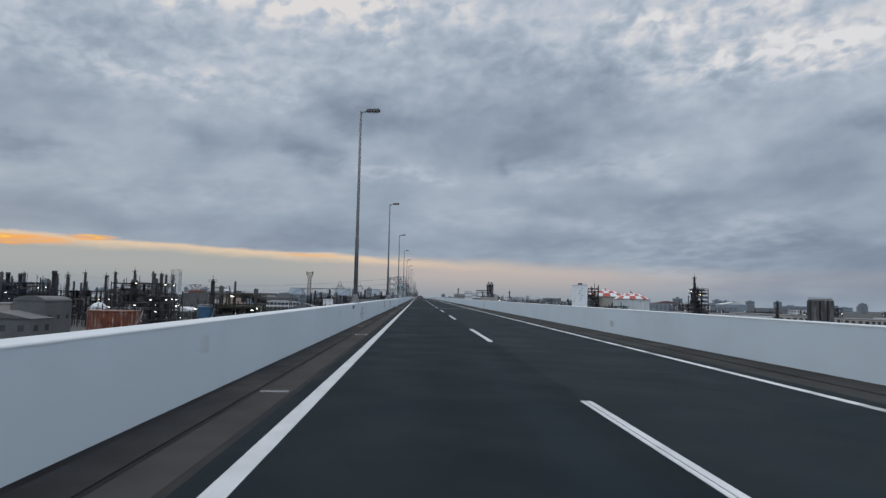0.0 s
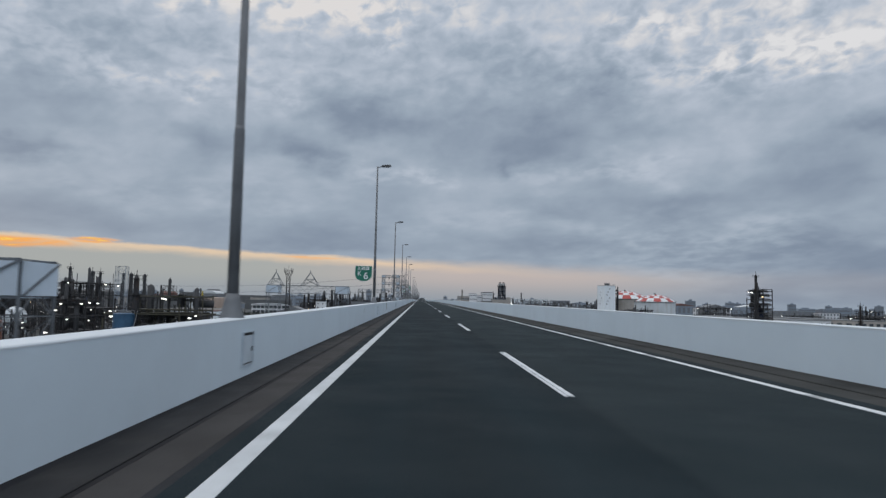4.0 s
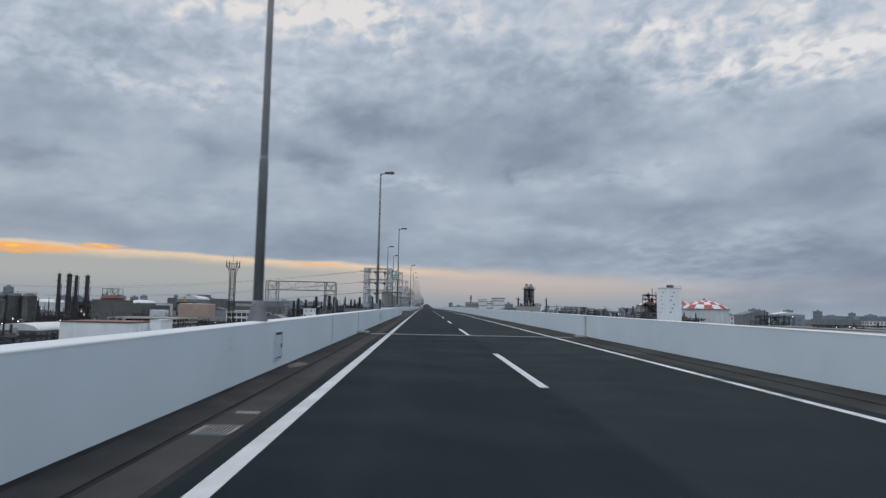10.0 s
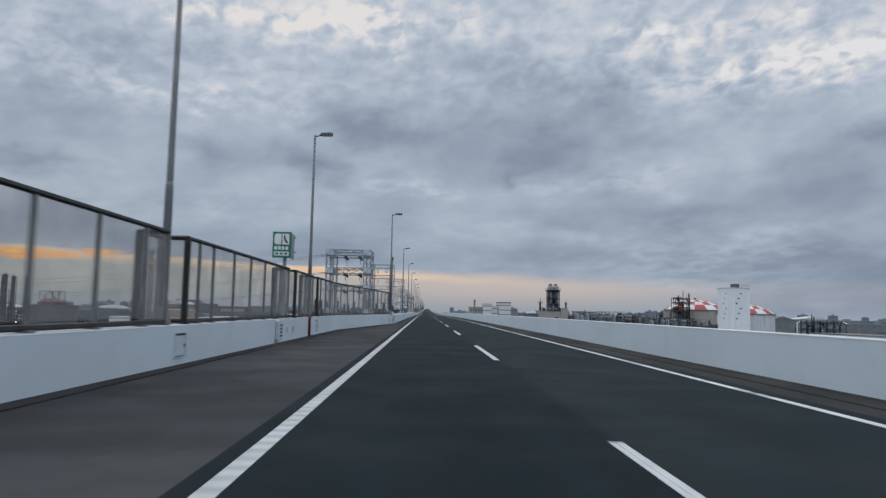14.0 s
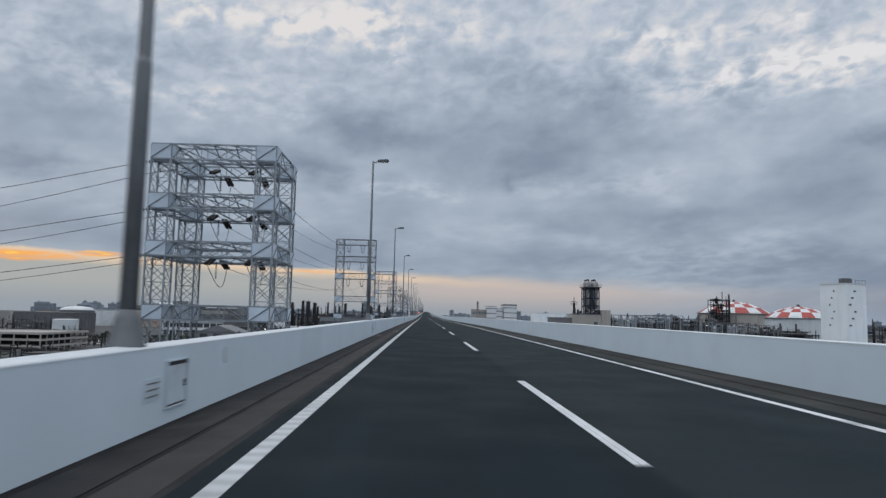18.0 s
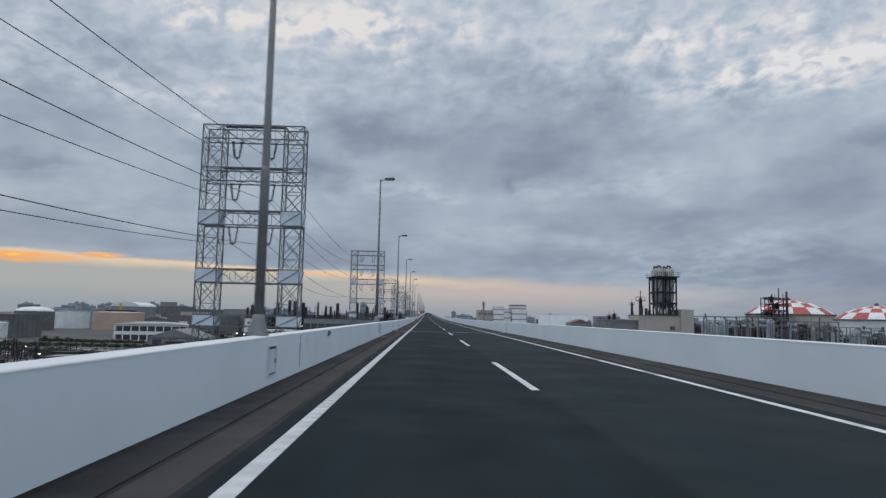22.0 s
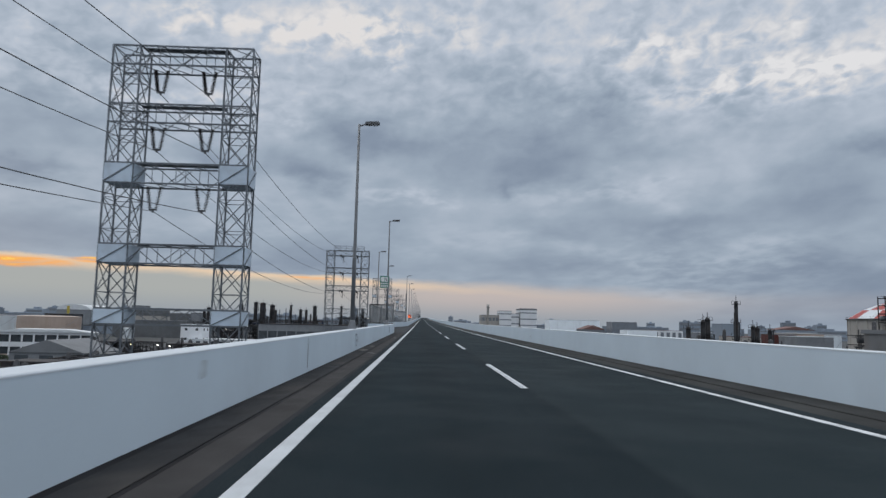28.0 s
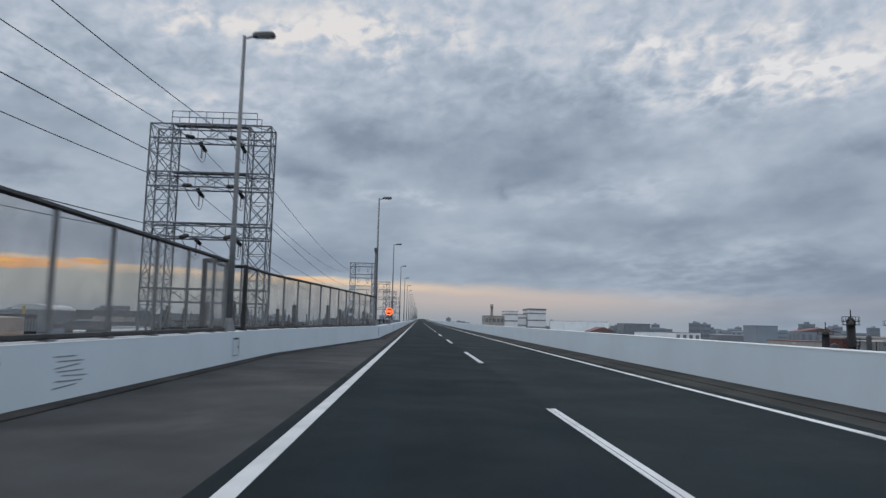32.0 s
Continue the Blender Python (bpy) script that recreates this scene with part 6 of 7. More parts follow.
        lathe(bm, [(r, hh * 0.9), (r + 0.6, hh * 0.9), (r + 0.6, hh * 0.9 + 0.15), (r, hh * 0.9 + 0.15)], 8, px, py)
    part("vent_stacks", bm, M_FRAME, th)
    for i in range(lights):
        lamp_ball(th, q.uniform(-w / 2, w / 2), -d / 2 - 0.3, h * q.uniform(0.4, 0.85), q.uniform(0.2, 0.32))
    return th


# left of the viaduct, from the first stretch on
for i, (x, y, w, d, top) in enumerate(((-215, 402, 34, 16, -2.5), (-178, 395, 24, 14, -5.5), (-148, 392, 22, 14, -6.5), (-235, 440, 40, 16, 2.0), (-288, 500, 50, 18, 3.5), (-120, 405, 24, 14, -4.0),
                                       (-300, 600, 50, 16, -2.0), (-250, 690, 40, 16, -7.0), (-285, 790, 44, 16, -4.5), (-232, 735, 36, 14, -9.5), (-330, 810, 40, 18, 0.5), (-205, 690, 30, 14, -11.0),
                                       (-170, 700, 34, 14, -11.5), (-140, 640, 30, 14, -12.0), (-180, 820, 40, 14, -11.0), (-140, 760, 34, 14, -11.5), (-250, 880, 50, 16, -9.5), (-330, 990, 60, 20, -5.0),
                                       (-150, 1245, 44, 18, 4.5), (-112, 1262, 40, 18, 6.5), (-182, 1262, 40, 18, 2.0), (-130, 985, 36, 14, -9.5), (-90, 1000, 30, 14, -9.0), (-100, 930, 30, 14, -11.0), (-75, 1270, 40, 18, 6.0))):
    pipe_thicket(x, y, w, d, top, 1500 + i, 3 if i < 9 else 1)
building(-173, -159.5, 295, 318, -2.6, M_DULL, "arch", M_DULL, 1, 2, "tall grey plant house with low curved roof, small windows", win=(0.3, 0.12))
building(-184, -155, 276, 293, -9.6, M_DULL, "gable", M_DULL, 1, 4, "low grey gabled workshop with small dark windows", win=(0.35, 0.3))
building(-196, -177, 300, 325, -4.5, M_BEIGE, "flat", M_ROOFG, 0, 0, "plain beige store behind the grey plant house")
storage_tank(-116.5, 263.0, 9.4, -5.3, M_RUST, 0.02, "rusty brown open-top tank with pale vertical streaks", M_RUST)
ball = thing("spherical_tank", (-199.5, 434, BASE), label="white spherical gas tank on legs", category="storage tank")
bm = bmesh.new()
bmesh.ops.create_uvsphere(bm, u_segments=32, v_segments=18, radius=5.3)
bmesh.ops.translate(bm, vec=(0, 0, 8.2), verts=bm.verts)
part("sphere", bm, M_TANKW, ball, smooth=True)
for k in range(8):
    a = 2 * math.pi * k / 8
    bm = bmesh.new()
    tube(bm, (5.2 * math.cos(a), 5.2 * math.sin(a), 0), (5.2 * math.cos(a), 5.2 * math.sin(a), 8.2), 0.28, None, 8)
    part("leg", bm, M_TANKW, ball)
process_block(-136, 362, 16, 16, 0.2, 11, 6)
process_block(-160, 420, 26, 24, -4.0, 12, 6)
process_block(-186, 470, 32, 28, 9.0, 13, 8, columns=6)
process_block(-248, 520, 36, 30, 3.0, 14, 8, columns=6)
process_block(-268, 470, 30, 30, 7.6, 23, 5, M_BLUEV, columns=3)
process_block(-330, 560, 50, 40, 6.0, 15, 6, M_FRAME, columns=6)
process_block(-400, 640, 60, 40, 8.0, 16, 6, columns=6)
process_block(-262, 640, 36, 14, -9.5, 17, 5, columns=1)
process_block(-215, 700, 40, 16, -10.5, 22, 5, columns=1)
# the lamp-lit unit beside the viaduct: a raised deck, gear on it, a blue drum below
process_block(-91, 332, 32, 20, -3.6, 18, 8, M_OCHRE, 2, 0, "dark olive steel process unit lit by many work lamps")
process_block(-88, 335, 24, 12, 2.6, 19, 10, M_OCHRE, 4, 3, "dark olive upper process deck lit by many work lamps")
process_block(-100, 372, 30, 24, -5.0, 24, 6, M_FRAME, 3, 2)
storage_tank(-100, 322, 3.4, -4.2, M_BLUET, 0.1, "small deep blue tank under the process deck")
column_tower(-98, 326, 1.1, 8.6, 99, M_FRAME, 4)
for i, (x, y, r, top) in enumerate(((-172, 462, 0.8, 14.5), (-180, 470, 1.0, 15.0), (-196, 478, 0.9, 17.5), (-215, 492, 1.0, 16.5), (-240, 500, 0.8, 16.0), (-262, 520, 1.1, 15.0), (-205, 455, 0.8, 13.0), (-280, 540, 1.0, 15.5), (-230, 455, 0.9, 12.0), (-330, 585, 1.4, 17.0))):
    column_tower(x, y, r, top, 100 + i)
chimney(-447, 861, 2.6, 27.5)
chimney(-392, 690, 1.7, 19.0)
chimney(-430, 735, 1.9, 21.0, M_FRAME)
for i, (x, y, r, top) in enumerate(((-294, 835, 2.0, 25.3), (-309, 817, 1.5, 25.6), (-303, 822, 2.3, 25.7), (-299, 826, 1.6, 24.5))):
    column_tower(x, y, r, top, 200 + i, M_PIPE, 6)
process_block(-296, 845, 34, 20, 2.0, 25, 4, columns=3)
silo_group(-303, 736, 4, 1, 5.0, 5.5, M_SILO, "row of tall weathered grey cylindrical silos")
silo_group(-275, 655, 4, 1, 4.4, 2.0, M_SILO, "row of tall weathered grey cylindrical silos")
# free-standing lattice tower and the antenna mast
flat_t = thing("lattice_tower", (-169, 482, BASE), label="pale rectangular lattice tower above the refinery", category="lattice tower")
bm = bmesh.new()
lattice_column(bm, -2.8, 2.8, -2.2, 2.2, 0, 36.5, 4.0, 0.3, 0.17)
part("lattice", bm, M_CAGE, flat_t)
mast = thing("antenna_mast", (-83, 523, BASE), label="slender dark steel lattice mast with a flared antenna head", category="antenna mast")
bm = bmesh.new()
lattice_column(bm, -1.05, 1.05, -1.05, 1.05, 0, 33.2, 2.4, 0.26, 0.13)
part("lattice", bm, M_FRAME, mast)
bm = bmesh.new()
ring = ((-1, -1), (1, -1), (1, 1), (-1, 1))
for k in range(4):
    (a, b), (c, d) = ring[k], ring[(k + 1) % 4]
    bar(bm, (a * 1.05, b * 1.05, 33.2), (a * 2.2, b * 2.2, 38.1), 0.2)
    bar(bm, (a * 1.05, b * 1.05, 33.2), (c * 2.2, d * 2.2, 38.1), 0.12)
    for z, s in ((35.6, 1.62), (38.1, 2.2)):
        bar(bm, (a * s, b * s, z), (c * s, d * s, z), 0.18)
    bar(bm, (a * 0.6, b * 0.6, 33.2), (a * 0.6, b * 0.6, 38.1), 0.14)
part("flared_head", bm, M_FRAME, mast)
for k in range(4):
    a, b = ring[k]
    bm = bmesh.new()
    box(bm, a * 2.2 - 0.16, a * 2.2 + 0.16, b * 2.2 - 0.16, b * 2.2 + 0.16, 36.2, 39.2)
    part("antenna", bm, M_STEEL_DARK, mast, "slim dark panel antenna")
bm = bmesh.new()
tube(bm, (0, 0, 33.2), (0, 0, 41.7), 0.12, 0.06, 6)
part("spike", bm, M_STEEL_DARK, mast)

# building with a framed cage on its roof
building(-263, -244, 780, 812, 3.4, M_DULL, "flat", M_ROOFR, 1, 4, "grey windowless block with a rusty roof edge", win=(0.12, 0.1))
roofc = thing("roof_cage", (-253.5, 794, 3.9), label="dark steel cage on a low rusty roof house", category="roof structure")
bm = bmesh.new()
lathe(bm, [(8.8, 0), (8.5, 1.6), (6.5, 3.2), (6.5, 3.6)], 20)
part("roof_house", bm, M_ROOFR, roofc)
bm = bmesh.new()
railing(bm, 0, 0, 9.0, 1.6, 20)
lathe(bm, [(8.2, 1.3), (9.2, 1.3), (9.2, 1.6), (8.2, 1.6)], 20)
part("walkway", bm, M_FRAME, roofc)
bm = bmesh.new()
lattice_beam(bm, -6.5, 6.5, -4, 4, 4.2, 9.2, 3.2, 0.3, 0.2)
for xx in (-6.5, -2.2, 2.2, 6.5):
    for yy in (-4, 4):
        bar(bm, (xx, yy, 3.4), (xx, yy, 9.2), 0.35)
part("cage", bm, M_FRAME, roofc)
building(-173, -139, 558, 588, -7.6, M_TOWERW, "flat", M_ROOFR, 0, 0, "white clad warehouse with a thin faded red roof edge", parapet=0.7)
building(-137, -131.5, 574, 590, -6.6, M_TOWERW, "flat", M_ROOFW, 1, 3, "small white block beside the warehouse", win=(0.15, 0.15))
building(-205, -184, 560, 600, -12.0, M_DULL, "arch", M_ROOFW, 1, 4, "low grey hall with a pale arched roof")
building(-118, -90, 610, 650, -12.0, M_GREYB, "flat", M_ROOFG, 1, 6, "low grey shed with a flat roof and dark openings", win=(0.8, 0.4))


def parking_deck(x0, x1, y0, y1, top, levels, label):
    """Open parking deck: pale slabs and parapets over dark gaps, on columns."""
    th = thing("parking_deck", ((x0 + x1) / 2, (y0 + y1) / 2, BASE), label=label, category="parking deck", group="buildings")
    w, d, h = (x1 - x0) / 2, (y1 - y0) / 2, top - BASE
    for k in range(1, levels + 1):
        z = h * k / levels
        bm = bmesh.new()
        box(bm, -w, w, -d, d, z - 0.9, z - 0.5)
        part("slab", bm, M_CONC, th)
        for x, y, a, b in ((0, -d, w, 0.1), (0, d, w, 0.1), (w, 0, 0.1, d), (-w, 0, 0.1, d)):
            bm = bmesh.new()
            box(bm, x - a, x + a, y - b, y + b, z - 1.1, z)
            part("parapet_panel", bm, M_BEIGE, th)
    for i in range(9):
        for x, y in ((-w + 0.4 + (2 * w - 0.8) * i / 8, -d + 0.5), (w - 0.5, -d + 0.4 + (2 * d - 0.8) * i / 8)):
            bm = bmesh.new()
            box(bm, x - 0.25, x + 0.25, y - 0.25, y + 0.25, 0, h - 0.9)
            part("column", bm, M_CONC, th)
    bm = bmesh.new()
    box(bm, -w + 6, w - 6, -d + 6, d - 6, 0, h - 1)
    part("core", bm, M_FRAME, th)
    return th


parking_deck(-238, -186, 752, 800, -8.7, 3, "pale three-level open parking deck with dark gaps")
building(-352, -303, 1015, 1060, -0.9, M_DULL, "flat", M_DULL, 0, 0, "large plain grey-beige block")
storage_tank(-272, 945, 9.0, -5.2, M_TANKW, 0.06, "small white tank beside the car park", M_ROOFW)
building(-420, -372, 900, 950, -11.5, M_DULL, "flat", M_ROOFG, 1, 8, "dark grey works building with a window row")
storage_tank(-407, 1238, 18.5, 1.6, M_DULL, 0.25, "grey tank with a pale domed roof", M_ROOFW)
storage_tank(-425, 1338, 25.0, 1.4, M_TANKW, 0.04, "large white floating-roof tank", M_ROOFG)
storage_tank(-352, 1312, 27.0, 1.6, M_TANKO, 0.04, "large apricot-coloured floating-roof tank", M_TANKO)
storage_tank(-285, 1330, 5.0, -8.0, M_TANKW, 0.1, "small grey tank before the apricot tank")
building(-322, -246, 1380, 1430, -0.5, M_DULL, "flat", M_ROOFG, 0, 0, "grey low works building with pipes along its roof")
storage_tank(-540, 1230, 30.0, 0.0, M_TANKW, 0.15, "large pale tank with a domed roof", M_ROOFW)


# two-storey office with white frames over dark glazing
def framed_office(x0, x1, y0, y1, top, storeys, bays, label):
    th = thing("framed_office", ((x0 + x1) / 2, (y0 + y1) / 2, BASE), label=label, category="office building", group="buildings")
    w, d, h = (x1 - x0) / 2, (y1 - y0) / 2, top - BASE
    bm = bmesh.new()
    box(bm, -w + 1.2, w - 1.2, -d + 1.2, d - 1.2, 0, h - 0.5)
    part("glazing", bm, M_GLASS, th, "dark recessed glazing")
    for s in range(storeys + 1):
        z = h * s / storeys
        bm = bmesh.new()
        box(bm, -w, w, -d, d, z - 0.9, z + (0.5 if s == storeys else 0.35))
        part("slab", bm, M_WHITEB, th)
        if s < storeys:
            bm = bmesh.new()
            box(bm, -w + 0.6, w - 0.6, -d + 0.6, d - 0.6, z + 0.3, z + 1.5)
            part("parapet_panel", bm, M_TANKO if s == 0 else M_WHITEB, th)
    n = bays
    for i in range(n + 1):
        for px, py in ((-w + 2 * w * i / n, -d), (w, -d + 2 * d * i / n)):
            bm = bmesh.new()
            box(bm, px - 0.35, px + 0.35, py - 0.35, py + 0.35, 0, h)
            part("pillar", bm, M_WHITEB, th)
    bm = bmesh.new()
    pts = [(-w - 1, h + 0.4), (w + 1, h + 0.4), (w * 0.5, h + 2.0), (-w * 0.5, h + 2.0)]
    f = [bm.verts.new((x, -d - 1, z)) for x, z in pts]
    b = [bm.verts.new((x, d + 1, z)) for x, z in pts]
    bm.faces.new(f)
    bm.faces.new(b[::-1])
    for i in range(4):
        j = (i + 1) % 4
        bm.faces.new((f[j], f[i], b[i], b[j]))
    bmesh.ops.recalc_face_normals(bm, faces=bm.faces)
    part("roof", bm, M_ROOFW, th)
    return th


office = framed_office(-221, -173, 1000.6, 1020.6, -6.0, 2, 9, "two-storey office with white frames, dark glazing and a pale roof")
office.matrix_basis = pose(-197, 1010.6, BASE, 0, 0, 17.0)
building(-168, -138, 930, 965, -12.0, M_GREYB, "gable", M_ROOFG, 1, 3, "low grey gabled shed")
building(-140, -104, 1062, 1085, -9.5, M_WHITEB, "flat", M_ROOFW, 2, 8, "low white office with rows of windows")
building(-146, -133, 1068, 1082, -0.9, M_WHITEB, "flat", M_ROOFW, 3, 2, "white cubic stair tower with small openings", win=(0.25, 0.25))
building(-95, -40, 1050, 1085, 0.8, M_GREYB, "flat", M_FRAME, 1, 10, "long grey building with tall dark windows under a dark roof", win=(0.9, 0.55))
process_block(-150, 1000, 34, 20, -9.0, 31, 6)
process_block(-118, 1015, 26, 22, -10.0, 32, 5)
process_block(-120, 900, 22, 20, -11.5, 36, 3)
for i, (x, y, r, top) in enumerate(((-186, 1255, 2.0, 13.0), (-176, 1262, 1.8, 11.5), (-162, 1270, 2.2, 16.4), (-150, 1275, 2.0, 19.0), (-143, 1272, 3.0, 18.5), (-136, 1280, 2.6, 17.0), (-121, 1290, 1.2, 17.5), (-112, 1290, 1.6, 13.5), (-106, 1285, 1.5, 13.0), (-99, 1290, 2.0, 17.0), (-196, 1275, 1.5, 10.0), (-130, 1265, 1.5, 12.0))):
    column_tower(x, y, r, top, 300 + i, M_FRAME, 5)
process_block(-160, 1270, 50, 30, 3.0, 33, 6)
process_block(-108, 1290, 44, 30, 4.0, 34, 6)
process_block(-60, 1420, 60, 40, 8.0, 35, 5, columns=6)
for i, (x, y, r, top) in enumerate(((-75, 1400, 2.0, 16.0), (-64, 1405, 2.0, 18.0), (-52, 1402, 1.8, 15.0), (-88, 1410, 1.4, 20.0))):
    column_tower(x, y, r, top, 330 + i, M_FRAME, 4)
# drum-roofed hall and long grey works in the distance
drum = building(-466, -424, 1545, 1610, 10.5, M_GREYB, "arch", M_ROOFW, 0, 0, "pale drum-roofed hall with a yellow upright strip")
bm = bmesh.new()
M_YELLOW = material("yellow_panel", (0.42, 0.33, 0.06), 0.7, vary=0.1)
box(bm, -8, -4.5, -32.9, -32.4, 16, 33)
part("panel", bm, M_YELLOW, drum, "yellow upright panel")
building(-700, -548, 2140, 2180, 16.5, M_DULL, "flat", M_ROOFG, 0, 0, "long dark grey flat-roofed works in the distance")
building(-640, -610, 2200, 2230, 27.0, M_GREYB, "flat", M_ROOFG, 0, 0, "grey plant tower over the long works")
building(-420, -350, 1700, 1740, 9.0, M_DULL, "flat", M_ROOFG, 0, 0, "grey flat-roofed works in the distance")
building(-330, -295, 1650, 1690, 10.0, M_GREYB, "flat", M_ROOFG, 0, 0, "grey works block in the distance")
for i in range(34):
    q = random.Random(500 + i)
    x, y = -900 + 25 * i + q.uniform(-25, 25), 1500 + q.uniform(-60, 700)
    if x > -70:
        x -= 650
    w, d = q.uniform(10, 30), q.uniform(10, 22)
    building(x - w, x + w, y, y + d * 2, q.uniform(-11, 5), q.choice((M_GREYB, M_DULL, M_BEIGE, M_FAR_HAZED, M_FRAME, M_WHITEB)), q.choice(("flat", "flat", "flat", "gable")), q.choice((M_ROOFG, M_DULL, M_ROOFG, M_ROOFR)), q.choice((0, 0, 1)), 6, q.choice(("distant grey works building", "distant factory shed with a plain roof")))
# low clutter on the near works ground
for i in range(20):
    q = random.Random(860 + i)
    x, y = q.uniform(-150, -60), 660 + 21 * i + q.uniform(-5, 5)
    w, d = q.uniform(5, 12), q.uniform(4, 9)
    building(x - w, x + w, y, y + 2 * d, q.uniform(-15.5, -12.0), q.choice((M_DULL, M_FRAME, M_GREYB, M_ROOFG)), "flat", q.choice((M_ROOFG, M_DULL, M_FRAME)), 1, 4, q.choice(("low grey works shed", "small dark store shed")) + " on the plant ground", win=(0.6, 0.4))



def pipe_rack(x, y, length, turn, h, seed):
    """A pipe bridge: trestles carrying two tiers of pipes."""
    q = random.Random(seed)
    th = thing("pipe_rack", (x, y, BASE), turn, "steel pipe rack carrying dark and pale pipes", "pipe rack", "pipe racks")
    n = max(2, round(length / 6))
    bm = bmesh.new()
    for i in range(n + 1):
        c = -length / 2 + length * i / n
        for s in (-1.6, 1.6):
            box(bm, c - 0.14, c + 0.14, s - 0.14, s + 0.14, 0, h)
        for z in (h - 1.8, h - 0.1):
            box(bm, c - 0.12, c + 0.12, -2.0, 2.0, z - 0.12, z + 0.12)
    for s in (-1.6, 1.6):
        box(bm, -length / 2, length / 2, s - 0.1, s + 0.1, h - 0.95, h - 0.75)
    part("trestle", bm, M_FRAME, th)
    for i in range(6):
        bm = bmesh.new()
        r = q.uniform(0.12, 0.32)
        z, s = (h - 1.68, h + 0.02)[i % 2] + r, -1.5 + 0.6 * i
        tube(bm, (-length / 2 - 2, s, z), (length / 2 + 2, s, z), r, None, 8)
        part("pipe", bm, q.choice((M_PIPE, M_TANKW, M_VESSEL, M_FRAME)), th)
    return th


for i in range(16):
    q = random.Random(1200 + i)
    pipe_rack(q.uniform(-100, -62), 600 + 26 * i, q.uniform(24, 40), q.choice((0, 12, 90, 78, 90)), q.uniform(3.2, 6.5), 1300 + i)
for i in range(7):
    q = random.Random(1230 + i)
    pipe_rack(100 + 32 * i, 770 + 34 * i + q.uniform(-10, 10), q.uniform(30, 50), q.choice((0, 20, 60, 90)), q.uniform(10.0, 17.0), 1330 + i)
for i, (x, y) in enumerate(((-96, 800), (-120, 842), (-84, 880), (-130, 760), (-108, 940), (-70, 960))):
    process_block(x, y, 16, 12, -11.5 - 0.5 * (i % 3), 1400 + i, 1, M_FRAME, 2, 1)

# ---- right of the viaduct ----
silo_group(291, 486, 3, 2, 2.65, 6.6, M_SILO, "block of six ribbed grey silos")
process_block(209, 505, 10.5, 11, 13.5, 41, 6, M_FRAME, 11, 0, "tall dark open process tower")
for i, (x, y, r, top) in enumerate(((203, 497, 0.9, 22.4), (255, 478, 0.7, 5.0))):
    column_tower(x, y, r, top, 400 + i, M_FRAME, 4)
building(205, 262, 590, 640, -11.0, M_GREYB, "flat", M_ROOFG, 2, 8, "low grey works building behind the parapet")
wt = thing("white_tower", (156.0, 661, BASE), turn=20.0, label="tall windowless white tower with small dark openings", category="tower building")
bm = bmesh.new()
box(bm, -5.3, 5.3, -5.3, 5.3, 0, 36.2)
part("wall", bm, M_TOWERW, wt)
bm = bmesh.new()
box(bm, -5.45, 5.45, -5.45, 5.45, 36.2, 36.7)
part("roof", bm, M_ROOFW, wt)
for i in range(6):
    for fx in (0, 1):
        bm = bmesh.new()
        z = 21 + 2.5 * i
        if fx:
            box(bm, -3.8 + 1.3 * (i % 3), -2.6 + 1.3 * (i % 3), -5.38, -5.2, z, z + 0.55)
        else:
            box(bm, -5.38, -5.2, 1.0 - 0.9 * (i % 3), 1.6 - 0.9 * (i % 3), z, z + 0.55)
        part("opening", bm, M_FRAME, wt)
bm = bmesh.new()
for k in range(7):
    bar(bm, (-5.1 + 1.7 * k, -5.3, 36.7), (-5.1 + 1.7 * k, -5.3, 37.9), 0.12)
bar(bm, (-5.1, -5.3, 37.9), (5.1, -5.3, 37.9), 0.12)
box(bm, -2, 1, -3, 0, 36.7, 38.6)
part("roof_rail", bm, M_STEEL_DARK, wt)


def checker_dome(x, y, r, rim, rise, wall_mat, label):
    """A wide gas holder with a red and white chequered dome."""
    th = thing("gas_holder", (x, y, BASE), label=label, category="gas holder", group="gas holders")
    h = rim - BASE
    bm = bmesh.new()
    lathe(bm, [(r, 0), (r, h)], 48)
    part("shell", bm, wall_mat, th)
    for k in range(24):
        a = 2 * math.pi * k / 24
        bm = bmesh.new()
        bar(bm, ((r + 0.1) * math.cos(a), (r + 0.1) * math.sin(a), 0), ((r + 0.1) * math.cos(a), (r + 0.1) * math.sin(a), h), 0.5)
        part("rib", bm, wall_mat, th)
    rings = 4
    n = 32
    cap = (r * r + rise * rise) / (2 * rise)
    zc = rise - cap

    def at(i, k):
        rad = r * (1 - i / rings)
        a = 2 * math.pi * k / n
        return Vector((rad * math.cos(a), rad * math.sin(a), h + zc + math.sqrt(cap * cap - rad * rad)))
    for i in range(rings):
        for k in range(n):
            bm = bmesh.new()
            sub = 2
            if i == rings - 1:
                vs = [bm.verts.new(at(i, k)), bm.verts.new(at(i, k + 1)), bm.verts.new((0, 0, h + rise))]
                bm.faces.new(vs)
            else:
                vs = [bm.verts.new(p) for p in (at(i, k), at(i, k + 1), at(i + 1, k + 1), at(i + 1, k))]
                bm.faces.new(vs)
            ext = bmesh.ops.extrude_face_region(bm, geom=bm.faces[:])
            bmesh.ops.translate(bm, vec=(0, 0, -0.12), verts=[v for v in ext["geom"] if isinstance(v, bmesh.types.BMVert)])
            part("panel", bm, M_TANKR if (i + k // 2) % 2 else M_TANKW, th)
    bm = bmesh.new()
    railing(bm, 0, 0, r + 0.8, h - 0.2, 36)
